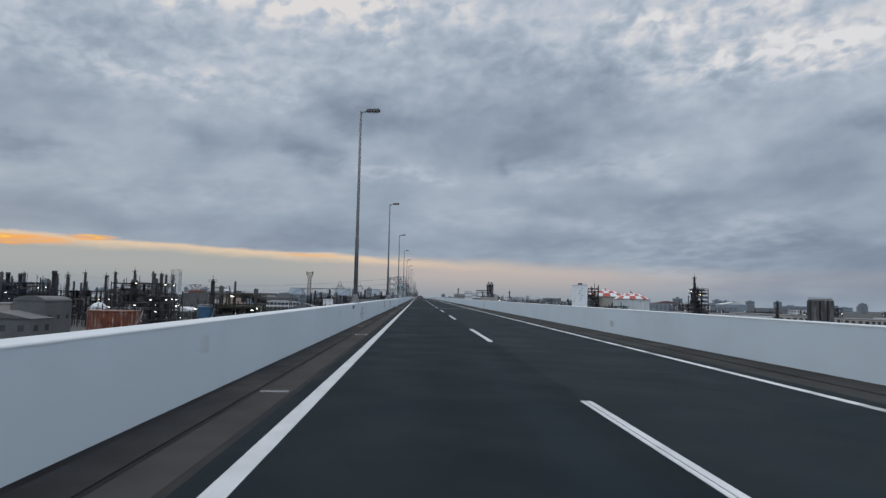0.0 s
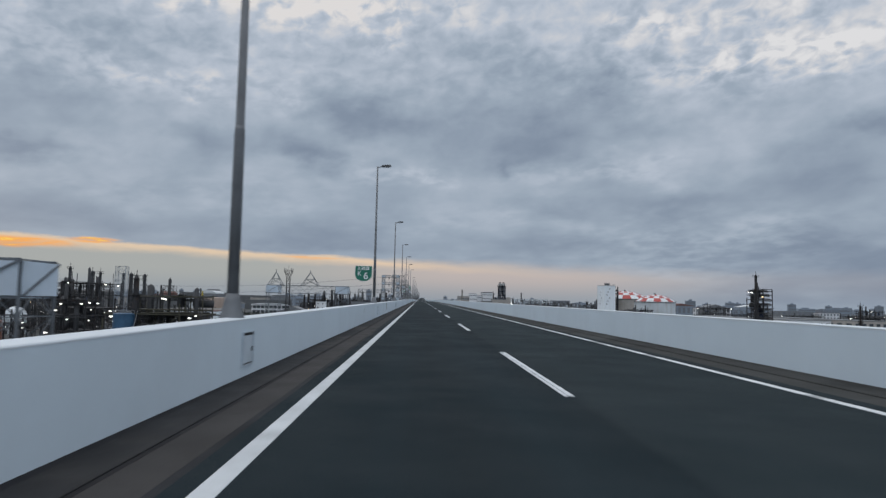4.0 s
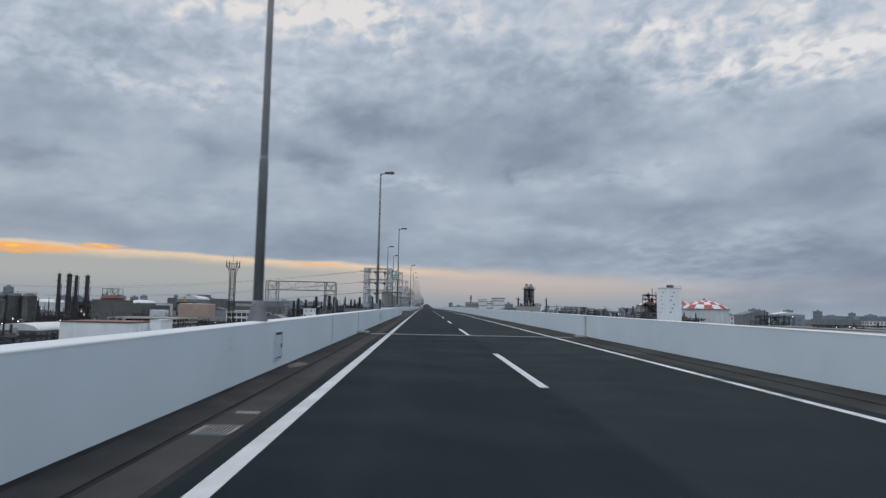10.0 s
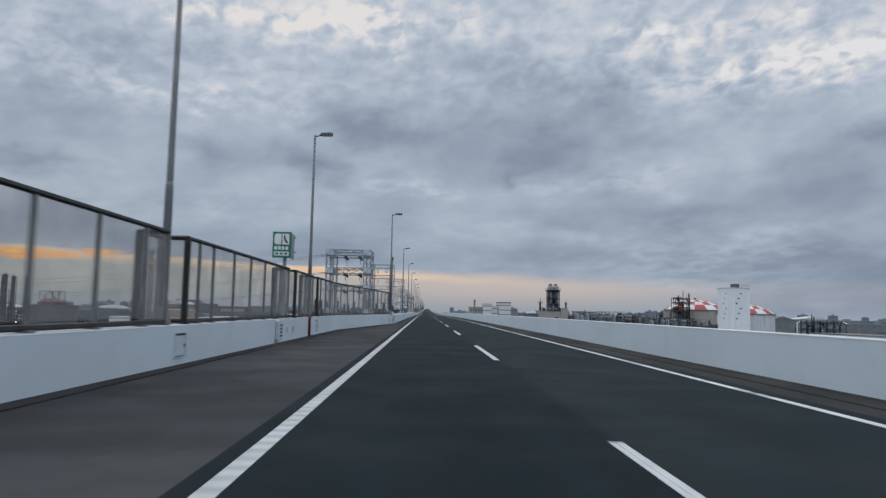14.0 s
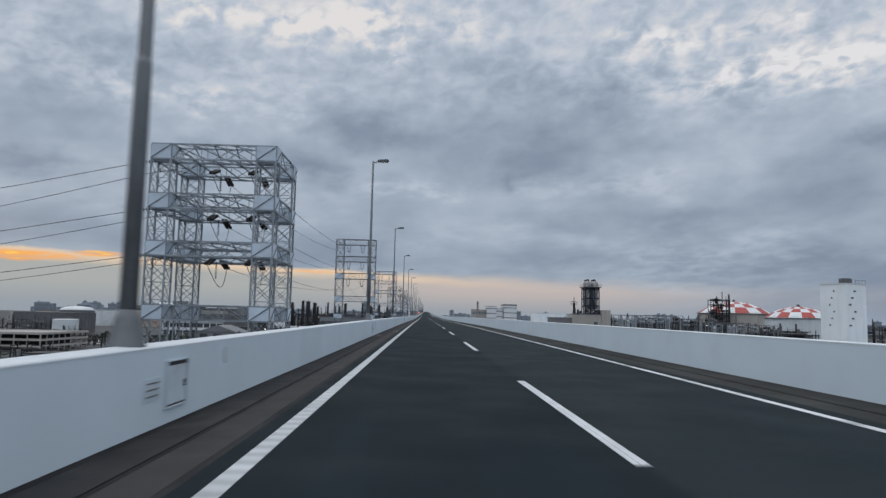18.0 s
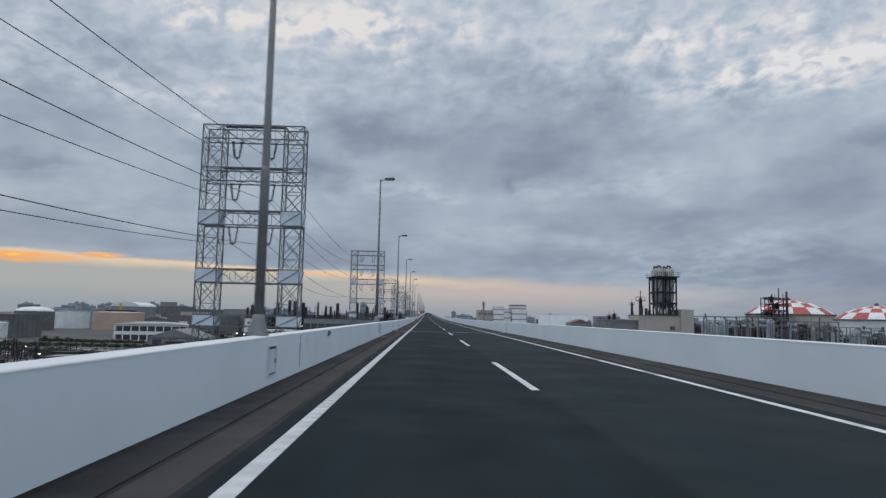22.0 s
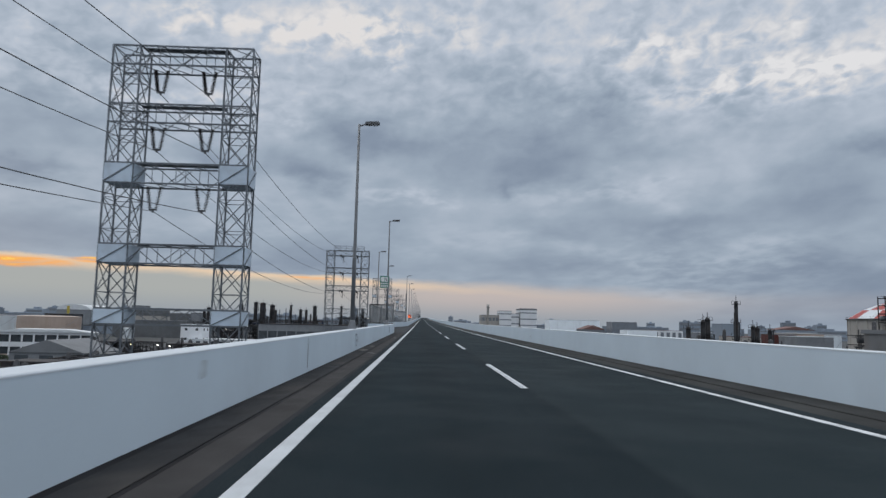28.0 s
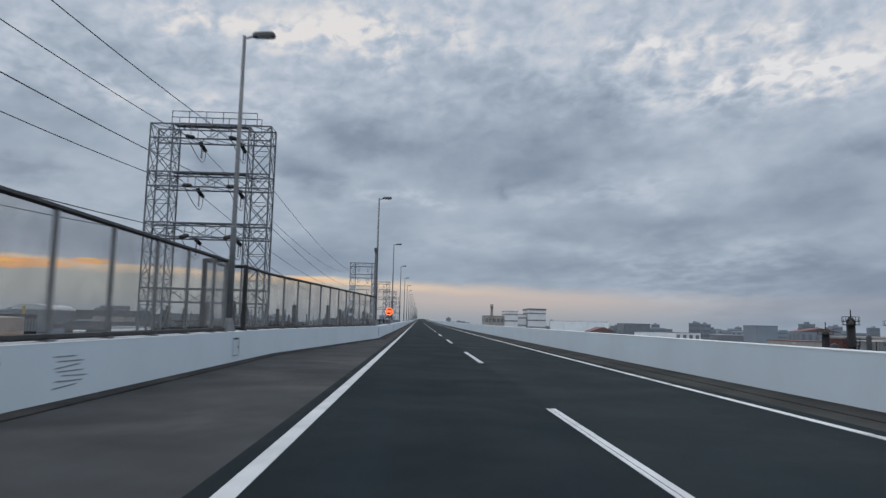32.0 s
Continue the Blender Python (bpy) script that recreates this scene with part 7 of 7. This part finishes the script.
    lathe(bm, [(r, h - 0.6), (r + 1.2, h - 0.6), (r + 1.2, h - 0.2), (r, h - 0.2)], 48)
    part("walkway", bm, M_STEEL_DARK, th)
    bm = bmesh.new()
    lathe(bm, [(1.2, h + rise - 0.2), (1.2, h + rise + 1.4), (0, h + rise + 1.8)], 10)
    part("vent", bm, M_STEEL_DARK, th)
    return th


checker_dome(281.5, 1032, 31.0, 11.8, 10.8, M_BEIGE, "wide beige gas holder with a red and white chequered dome")
checker_dome(294.5, 947, 24.5, 8.2, 9.0, M_TANKW, "wide pale gas holder with a red and white chequered dome")
process_block(255.7, 1004, 14, 12, 23.5, 42, 1, M_FRAME, 9, 1, "dark open stair tower beside a gas holder")
process_block(235, 985, 30, 16, 3.0, 45, 1)
process_block(188, 800, 30, 14, -2.0, 46, 0, M_FRAME, 3, 3)
process_block(224, 828, 28, 14, -2.6, 47, 0, M_FRAME, 3, 4)
process_block(262, 905, 30, 12, -1.5, 48, 0, M_FRAME, 3, 3)

M_NAVY = material("navy_steel", (0.012, 0.016, 0.034), 0.6, 0.1, vary=0.2, scale=0.5)
M_SILVER = material("silver_cladding", (0.30, 0.345, 0.385), 0.5, 0.2, vary=0.2, scale=0.4, stain=(0.16, 0.16, 0.165), stain_scale=0.3, stain_amount=0.5, streak=True, per_object=0.4)


def silver_works(x, y, w, d, top, seed):
    """Open row of slender portals round upright silver drums, exchangers and bent pipes."""
    q = random.Random(seed)
    th = thing("vessel_row", (x, y, BASE), 0, "silver insulated vessels and pipes inside slender dark portals", "process unit", "vessel rows")
    h = top - BASE
    n = max(2, round(w / 3.4))
    for j in (-d / 2, d / 2):
        bm = bmesh.new()
        for i in range(n + 1):
            px = -w / 2 + w * i / n
            box(bm, px - 0.13, px + 0.13, j - 0.13, j + 0.13, 0, h)
            if i < n:
                box(bm, px + 0.13, px + w / n - 0.13, j - 0.1, j + 0.1, h - 0.25, h)
                if q.random() < 0.5:
                    box(bm, px + 0.13, px + w / n - 0.13, j - 0.09, j + 0.09, h - 3.2, h - 3.0)
                if q.random() < 0.3:
                    bar(bm, (px, j, h - 3.0), (px + w / n, j, h - 0.2), 0.12)
        part("portal_frame", bm, M_ZINC, th)
    for i in range(n):
        px = -w / 2 + w * (i + 0.5) / n
        kind = q.random()
        bm = bmesh.new()
        rr, hh = q.uniform(0.55, 1.25), h - q.uniform(0.3, 2.2)
        py = q.uniform(-d * 0.3, d * 0.3)
        if kind < 0.6:
            lathe(bm, [(rr, 0), (rr, hh - 0.6), (rr * 0.75, hh - 0.2), (0.2, hh), (0.2, hh + 0.5), (0, hh + 0.5)], 14, px, py)
            lathe(bm, [(rr, hh - 1.6), (rr + 0.1, hh - 1.6), (rr + 0.1, hh - 1.45), (rr, hh - 1.45)], 14, px, py)
        else:
            for z in (h - 1.3, h - 3.1):
                tube(bm, (px - 1.5, py, z), (px + 1.5, py, z), 0.62, None, 12)
        part("vessel", bm, q.choice((M_SILVER, M_SILVER, M_SILVER, M_PIPE)), th, smooth=True)
        bm = bmesh.new()
        for k in range(3):
            a = px + q.uniform(-1.5, 1.5)
            z = h - q.uniform(0.4, 3.5)
            y0 = -d / 2 - q.uniform(0.2, 0.8)
            tube(bm, (a, y0, 0), (a, y0, z), 0.13, None, 6)
            tube(bm, (a, y0, z), (a + q.uniform(-2.0, 2.0), y0, z), 0.13, None, 6)
        part("pipe_run", bm, q.choice((M_SILVER, M_PIPE, M_VESSEL)), th)
    return th


silver_works(94.0, 719, 14, 8, 5.8, 501)
silver_works(109.5, 722, 15, 8, 6.0, 502)
silver_works(126.0, 727, 17, 8, 4.8, 503)
silver_works(145.0, 735, 18, 8, 3.2, 504)
silver_works(165.0, 745, 18, 8, 2.4, 505)
# silo house: four hoppers in an open navy frame over a beige base
sh = thing("silo_house", (74.5, 716, BASE), label="navy steel frame with four grey hoppers on a beige base", category="silo building")
zf = 5.4 - BASE
bm = bmesh.new()
box(bm, -9.2, 3.6, -5.0, 6.0, 0, zf)
part("base_building", bm, M_BEIGE, sh)
bm = bmesh.new()
box(bm, 3.6, 7.6, -5.6, 7.0, 0, zf + 2.2)
part("stair_wing", bm, M_BEIGE, sh)
bm = bmesh.new()
box(bm, -9.3, 3.6, -5.1, 6.1, zf, zf + 0.3)
part("roof", bm, M_ROOFG, sh)
bm = bmesh.new()
for x in (-3.0, -1.0, 1.0, 3.0):
    for y in (-3.6, 0.0, 3.6):
        box(bm, x - 0.2, x + 0.2, y - 0.2, y + 0.2, zf, zf + 12.2)
for z in (0.5, 4.0, 7.4, 11.6):
    for y in (-3.6, 0.0, 3.6):
        box(bm, -3.0, 3.0, y - 0.2, y + 0.2, zf + z - 0.28, zf + z + 0.28)
    for x in (-3.0, -1.0, 1.0, 3.0):
        box(bm, x - 0.2, x + 0.2, -3.6, 3.6, zf + z - 0.28, zf + z + 0.28)
for x in (-3.0, 1.0):
    for z0, z1 in ((0.5, 4.0), (7.4, 11.6)):
        bar(bm, (x, -3.6, zf + z0), (x + 2.0, -3.6, zf + z1), 0.25)
part("steel_frame", bm, M_NAVY, sh, "navy blue steel frame")
for x in (-1.5, 1.5):
    for y in (-1.85, 1.85):
        bm = bmesh.new()
        lathe(bm, [(0.35, zf + 2.2), (1.42, zf + 5.6), (1.42, zf + 14.2), (0.9, zf + 14.9), (0, zf + 15.0)], 18, x, y)
        part("hopper", bm, M_HOPPER, sh, "weathered grey hopper with a cone foot", True)
        bm = bmesh.new()
        tube(bm, (x + 0.3, y, zf + 14.8), (x + 0.3, y, zf + 15.5), 0.3, 0.3, 8)
        tube(bm, (x + 0.3, y, zf + 15.5), (x - 0.6, y, zf + 15.7), 0.28, 0.28, 8)
        tube(bm, (x - 0.6, y, zf + 15.7), (x - 0.6, y, zf + 15.0), 0.24, 0.24, 8)
        part("vent", bm, M_FRAME, sh)
bm = bmesh.new()
box(bm, -3.8, 3.8, -4.6, 4.6, zf + 12.1, zf + 12.4)
part("top_platform", bm, M_FRAME, sh)
for k in range(13):
    bm = bmesh.new()
    xx = -3.8 + 0.633 * k
    for yy in (-4.6, 4.6):
        bar(bm, (xx, yy, zf + 12.4), (xx, yy, zf + 13.6), 0.1)
        if k < 12:
            for z in (13.0, 13.6):
                bar(bm, (xx, yy, zf + z), (xx + 0.633, yy, zf + z), 0.09)
    part("railing", bm, M_FRAME, sh)
for k in range(7):
    bm = bmesh.new()
    tube(bm, (-3.4 + 1.05 * k, -3.3, zf + 0.4), (-3.0 + 1.05 * k, -3.0, zf + 3.6), 0.22, None, 6)
    part("chute", bm, M_VESSEL, sh)
for x in (-5.4, -6.4, -7.8):
    bm = bmesh.new()
    tube(bm, (x, -3.5, zf), (x, -3.5, zf + 3.0 - 0.5 * (x + 7.8)), 0.45, None, 10)
    part("riser_pipe", bm, M_FRAME, sh)
bm = bmesh.new()
box(bm, 0.4, 2.0, -5.08, -4.9, zf - 4.2, zf - 3.0)
part("window", bm, M_GLASS, sh)
building(57, 70, 712, 726, 3.6, M_VESSEL, "flat", M_ROOFG, 1, 2, "small grey annexe beside the silo house", win=(0.3, 0.3))
column_tower(66.5, 713, 0.6, 11.0, 440, M_FRAME, 3)
for i in range(7):
    process_block(98 + 17 * i, 750 + 18 * i, 18, 16, 3.5 - (i % 3), 450 + i, 1, M_FRAME if i % 2 else M_PIPE, 3, 0)
for i, (x, y, r, top) in enumerate(((150, 850, 1.8, 4.5), (156, 856, 1.8, 4.0), (168, 868, 1.6, 5.0), (190, 870, 1.4, 6.0), (119.0, 898, 0.8, 14.4), (105, 895, 1.0, 7.0), (110, 903, 1.2, 8.0), (122, 905, 1.0, 7.2), (132, 912, 0.9, 5.5), (140, 925, 1.2, 5.0), (101, 899, 1.0, 4.5), (148, 930, 1.0, 4.2))):
    column_tower(x, y, r, top, 460 + i, M_FRAME, 4)
process_block(112, 905, 20, 14, -1.0, 470, 6, M_FRAME)
process_block(140, 925, 20, 14, -2.0, 471, 6, M_FRAME)
building(260.5, 279, 1150, 1166, 0.8, M_BRICKR, "flat", M_ROOFG, 0, 0, "dark brown-red windowless plant block")
storage_tank(330, 1240, 20.0, 1.5, M_TANKO, 0.05, "broad apricot-coloured oil storage tank", M_ROOFG)
storage_tank(378, 1290, 18.0, 0.5, M_TANKW, 0.05, "broad pale oil storage tank", M_ROOFG)
building(350, 372, 1440, 1470, 10.0, M_FAR_HAZED, "flat", M_FAR_HAZED, 0, 0, "dark grey plain block in the distance")
# white offices ahead
building(107.5, 123.5, 1590, 1625, 22.0, M_WHITEB, "flat", M_ROOFG, 5, 5, "white office building with bands of windows", win=(0.85, 0.2))
building(123.5, 134.5, 1592, 1625, 18.5, M_WHITEB, "flat", M_ROOFG, 4, 4, "lower white office wing with bands of windows", win=(0.85, 0.2))
building(135.5, 157.5, 1585, 1630, 24.0, M_WHITEB, "flat", M_ROOFG, 5, 3, "white office building with window bands under a grey roof edge", win=(0.97, 0.18), parapet=2.2)
chimney(92, 1600, 1.6, 31.0, M_BEIGE, "pale square-topped chimney above the offices")
building(83.5, 107.5, 1600, 1640, 16.0, M_BEIGE, "flat", M_ROOFG, 3, 5, "pale low office block", win=(0.7, 0.4))
building(262, 364, 2054, 2110, 15.6, M_TOWERW, "flat", M_ROOFW, 0, 0, "long windowless white warehouse")
building(262, 302, 1205, 1245, -2.2, M_BEIGE, "flat", M_ROOFR, 0, 0, "low factory shed with a brown roof edge")
building(263.5, 289, 1120, 1145, -0.2, M_GREYB, "flat", M_ROOFW, 0, 0, "low pale works building beside the red block")
building(316, 362, 1700, 1740, -0.6, M_TOWERW, "flat", M_ROOFW, 0, 0, "low white shed in the distance")
building(348, 393, 1900, 1940, 12.5, M_GLASS_HAZED, "flat", M_DULL, 0, 0, "blue-grey glazed block in the distance")
for i in range(24):
    q = random.Random(700 + i)
    x, y = 90 + 34 * i + q.uniform(-10, 10), 1350 + q.uniform(0, 900)
    if 170 < x < 330 and y < 1480:
        continue
    if y < 1800 and x < 260:
        y += 600
    w, d = q.uniform(12, 40), q.uniform(12, 28)
    building(x - w, x + w, y, y + d * 2, q.uniform(-8, 6), q.choice((M_GREYB, M_FAR_HAZED, M_WHITEB, M_FAR_HAZED)), q.choice(("flat", "flat", "gable")), q.choice((M_ROOFG, M_ROOFW, M_ROOFR)), q.choice((0, 1, 2)), 6, q.choice(("distant grey works building", "distant factory shed with a plain roof")))
for i in range(10):
    q = random.Random(740 + i)
    process_block(330 + 62 * i + q.uniform(-15, 15), 760 + q.uniform(0, 420), q.uniform(20, 40), 20, q.uniform(-6, 3), 750 + i, 4, columns=2)
for i in range(8):
    q = random.Random(780 + i)
    building(300 + 55 * i, 335 + 55 * i, 640 + q.uniform(-30, 120), 700 + q.uniform(100, 160), q.uniform(-11, -6), q.choice((M_GREYB, M_BEIGE, M_WHITEB)), "flat", M_ROOFG, 1, 6, "low works building near the water")

# ---- car park, trees ----
def car_mesh():
    q = thing("parked_car", label="small saloon parked in the works car park", category="car", group="parked cars")
    bm = bmesh.new()
    sec = [(-2.1, 0.35), (2.1, 0.35), (2.15, 0.75), (1.3, 0.9), (-1.9, 0.95), (-2.15, 0.8)]
    a = [bm.verts.new((-0.82, y, z)) for y, z in sec]
    b = [bm.verts.new((0.82, y, z)) for y, z in sec]
    bm.faces.new(a)
    bm.faces.new(b[::-1])
    for i in range(6):
        j = (i + 1) % 6
        bm.faces.new((a[j], a[i], b[i], b[j]))
    bmesh.ops.recalc_face_normals(bm, faces=bm.faces)
    part("body", bm, M_CAR, q)
    bm = bmesh.new()
    lo = [bm.verts.new(p) for p in ((-0.75, -1.6, 0.93), (0.75, -1.6, 0.93), (0.75, 1.0, 0.9), (-0.75, 1.0, 0.9))]
    hi = [bm.verts.new(p) for p in ((-0.62, -1.2, 1.45), (0.62, -1.2, 1.45), (0.62, 0.4, 1.45), (-0.62, 0.4, 1.45))]
    bm.faces.new(hi)
    for i in range(4):
        j = (i + 1) % 4
        bm.faces.new((lo[i], lo[j], hi[j], hi[i]))
    part("cabin", bm, M_GLASS, q, "dark glazed cabin")
    for y in (-1.3, 1.3):
        bm = bmesh.new()
        for x in (-0.75, 0.75):
            tube(bm, (x - 0.1, y, 0.32), (x + 0.1, y, 0.32), 0.32, None, 10)
        tube(bm, (-0.65, y, 0.32), (0.65, y, 0.32), 0.05, None, 6)
        part("axle", bm, M_RUBBER, q, "pair of black wheels on an axle")
    return q


M_CAR = bpy.data.materials.new("car_paint")
M_CAR.use_nodes = True
gc = G(M_CAR.node_tree)
rnd = M_CAR.node_tree.nodes.new("ShaderNodeObjectInfo").outputs["Random"]
cr = M_CAR.node_tree.nodes.new("ShaderNodeValToRGB")
cr.color_ramp.interpolation = "CONSTANT"
cr.color_ramp.elements[0].color = (0.6, 0.6, 0.6, 1)
cr.color_ramp.elements[1].position, cr.color_ramp.elements[1].color = 0.4, (0.25, 0.26, 0.28, 1)
for p, c in ((0.6, (0.03, 0.03, 0.035, 1)), (0.88, (0.04, 0.05, 0.09, 1)), (0.96, (0.16, 0.03, 0.03, 1))):
    cr.color_ramp.elements.new(p).color = c
gc.put(cr.inputs[0], rnd)
M_CAR.node_tree.links.new(cr.outputs[0], M_CAR.node_tree.nodes["Principled BSDF"].inputs["Base Color"])
M_CAR.node_tree.nodes["Principled BSDF"].inputs["Roughness"].default_value = 0.3
car0 = car_mesh()
spots = [(-268 + 2.75 * i, 832 + (5.2 * j if j % 2 else 5.2 * j + 0.4)) for j in range(16) for i in range(36) if j % 3 < 2 and j < 11]
rng.shuffle(spots)
for i, (x, y) in enumerate(spots[:140]):
    m = pose(x + 0.25 * (y - 826), y, BASE + 0.005, 0, 0, rng.choice((0, 180)) + rng.uniform(-3, 3))
    if i == 0:
        car0.matrix_basis = m
    else:
        copy_thing(car0, m)


def tree_mesh(seed, h, r):
    q = random.Random(seed)
    th = thing("tree", label="dull green broad-leaved tree with an uneven crown", category="tree", group="trees")
    bm = bmesh.new()
    tube(bm, (0, 0, 0), (0.2, 0.1, h * 0.6), 0.28, 0.12, 7)
    for k in range(6):
        a = q.uniform(0, 6.28)
        tube(bm, (0.1, 0, h * (0.35 + 0.05 * k)), (r * 0.7 * math.cos(a), r * 0.7 * math.sin(a), h * (0.55 + 0.06 * k)), 0.1, 0.03, 5)
    part("trunk", bm, M_BARK, th)
    bm = bmesh.new()
    for k in range(420):
        while True:
            p = Vector((q.uniform(-1, 1), q.uniform(-1, 1), q.uniform(-1, 1)))
            if 0.25 < p.length < 1 and noise.noise(p * 1.7 + Vector((seed, 0, 0))) > -0.18:
                break
        c = Vector((p.x * r, p.y * r, h * 0.66 + p.z * h * 0.36))
        d = Vector((q.uniform(-1, 1), q.uniform(-1, 1), q.uniform(-0.4, 1))).normalized()
        u = d.orthogonal().normalized() * q.uniform(0.25, 0.5)
        w = d.cross(u)
        bm.faces.new([bm.verts.new(c + s) for s in (u, w * 0.7, -u, -w * 0.7)])
    part("crown", bm, M_LEAF, th)
    return th


trees = [tree_mesh(s, h, r) for s, h, r in ((1, 7.0, 2.8), (2, 9.0, 3.4), (3, 6.0, 3.0))]
tree_spots = [(-250 + 7.5 * i + rng.uniform(-2, 2), 968 + rng.uniform(-3, 3)) for i in range(9)]
tree_spots += [(rng.uniform(-190, -120), rng.uniform(1020, 1050)) for i in range(10)]
for i, (x, y) in enumerate(tree_spots):
    s = rng.uniform(0.42, 0.66)
    m = pose(x, y, BASE, 0, 0, rng.uniform(0, 360)) @ Matrix.Diagonal((s * 1.1, s * 1.1, s, 1))
    if i < 3:
        trees[i].matrix_basis = m
    else:
        copy_thing(trees[i % 3], m)



def hedge_mesh(seed, length):
    """A clipped but ragged hedge: many small leaf faces round a low body."""
    q = random.Random(seed)
    th = thing("hedge", label="dark green ragged hedge along the car park", category="hedge", group="hedges")
    bm = bmesh.new()
    for k in range(620):
        x, y, z = q.uniform(-length / 2, length / 2), q.uniform(-1.3, 1.3), q.uniform(0.0, 1.0)
        z = z * (1.9 + 0.8 * noise.noise(Vector((x * 0.35, seed, 0.0))))
        d = Vector((q.uniform(-1, 1), q.uniform(-1, 1), q.uniform(-0.2, 1))).normalized()
        u = d.orthogonal().normalized() * q.uniform(0.25, 0.5)
        w = d.cross(u)
        c = Vector((x, y, z))
        bm.faces.new([bm.verts.new(c + s) for s in (u, w * 0.8, -u, -w * 0.8)])
    part("leaves", bm, M_LEAF, th)
    bm = bmesh.new()
    for k in range(8):
        x = -length / 2 + length * (k + 0.5) / 8
        tube(bm, (x, 0, 0), (x + 0.1, 0.1, 1.2), 0.08, 0.04, 5)
    part("stems", bm, M_BARK, th)
    return th


hedges = [hedge_mesh(31, 13.0), hedge_mesh(32, 10.0)]
hedge_spots = [(-262 + 12.5 * i, 922 + rng.uniform(-1, 1)) for i in range(9)] + [(-255 + 12.0 * i, 978 + rng.uniform(-2, 2)) for i in range(8)] + [(-240 + 13.0 * i, 861.5) for i in range(5)]
for i, (x, y) in enumerate(hedge_spots):
    m = pose(x, y, BASE, 0, 0, rng.uniform(-4, 4))
    if i < 2:
        hedges[i].matrix_basis = m
    else:
        copy_thing(hedges[i % 2], m)

# ---- far city ----
def apartment(w, d, h, floors, label):
    th = thing("apartment_building", label=label, category="apartment building", group="far apartment buildings")
    bm = bmesh.new()
    box(bm, -w, w, -d, d, 0, h)
    part("wall", bm, M_FAR_HAZED, th)
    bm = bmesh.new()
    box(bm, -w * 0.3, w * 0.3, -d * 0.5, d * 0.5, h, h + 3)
    part("roof_house", bm, M_FAR_HAZED, th)
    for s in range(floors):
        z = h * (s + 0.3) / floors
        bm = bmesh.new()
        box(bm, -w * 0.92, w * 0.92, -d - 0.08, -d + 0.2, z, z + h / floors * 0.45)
        part("window_band", bm, M_GLASS_HAZED, th)
    return th


kinds = [apartment(14, 9, 27, 3, "far pale apartment block"), apartment(24, 10, 23, 3, "far wide apartment slab"), apartment(9, 9, 36, 4, "far slim apartment tower"), apartment(40, 14, 17, 2, "far low commercial block")]
seen = set()
for i in range(150):
    q = random.Random(900 + i)
    side = -1 if i % 2 else 1
    az = radians(side * q.uniform(1.5, 46))
    r = q.uniform(2200, 4300)
    x, y = r * math.sin(az), 350 + r * math.cos(az) * 0.9
    k = q.choices((0, 1, 2, 3), (4, 5, 1, 7))[0]
    if abs(x) < 60:
        continue
    m = pose(x, y, BASE, 0, 0, q.uniform(-25, 25)) @ Matrix.Diagonal((1, 1, 1.25 if x < 0 else 1.2, 1))
    if k not in seen:
        kinds[k].matrix_basis = m
        seen.add(k)
    else:
        copy_thing(kinds[k], m)
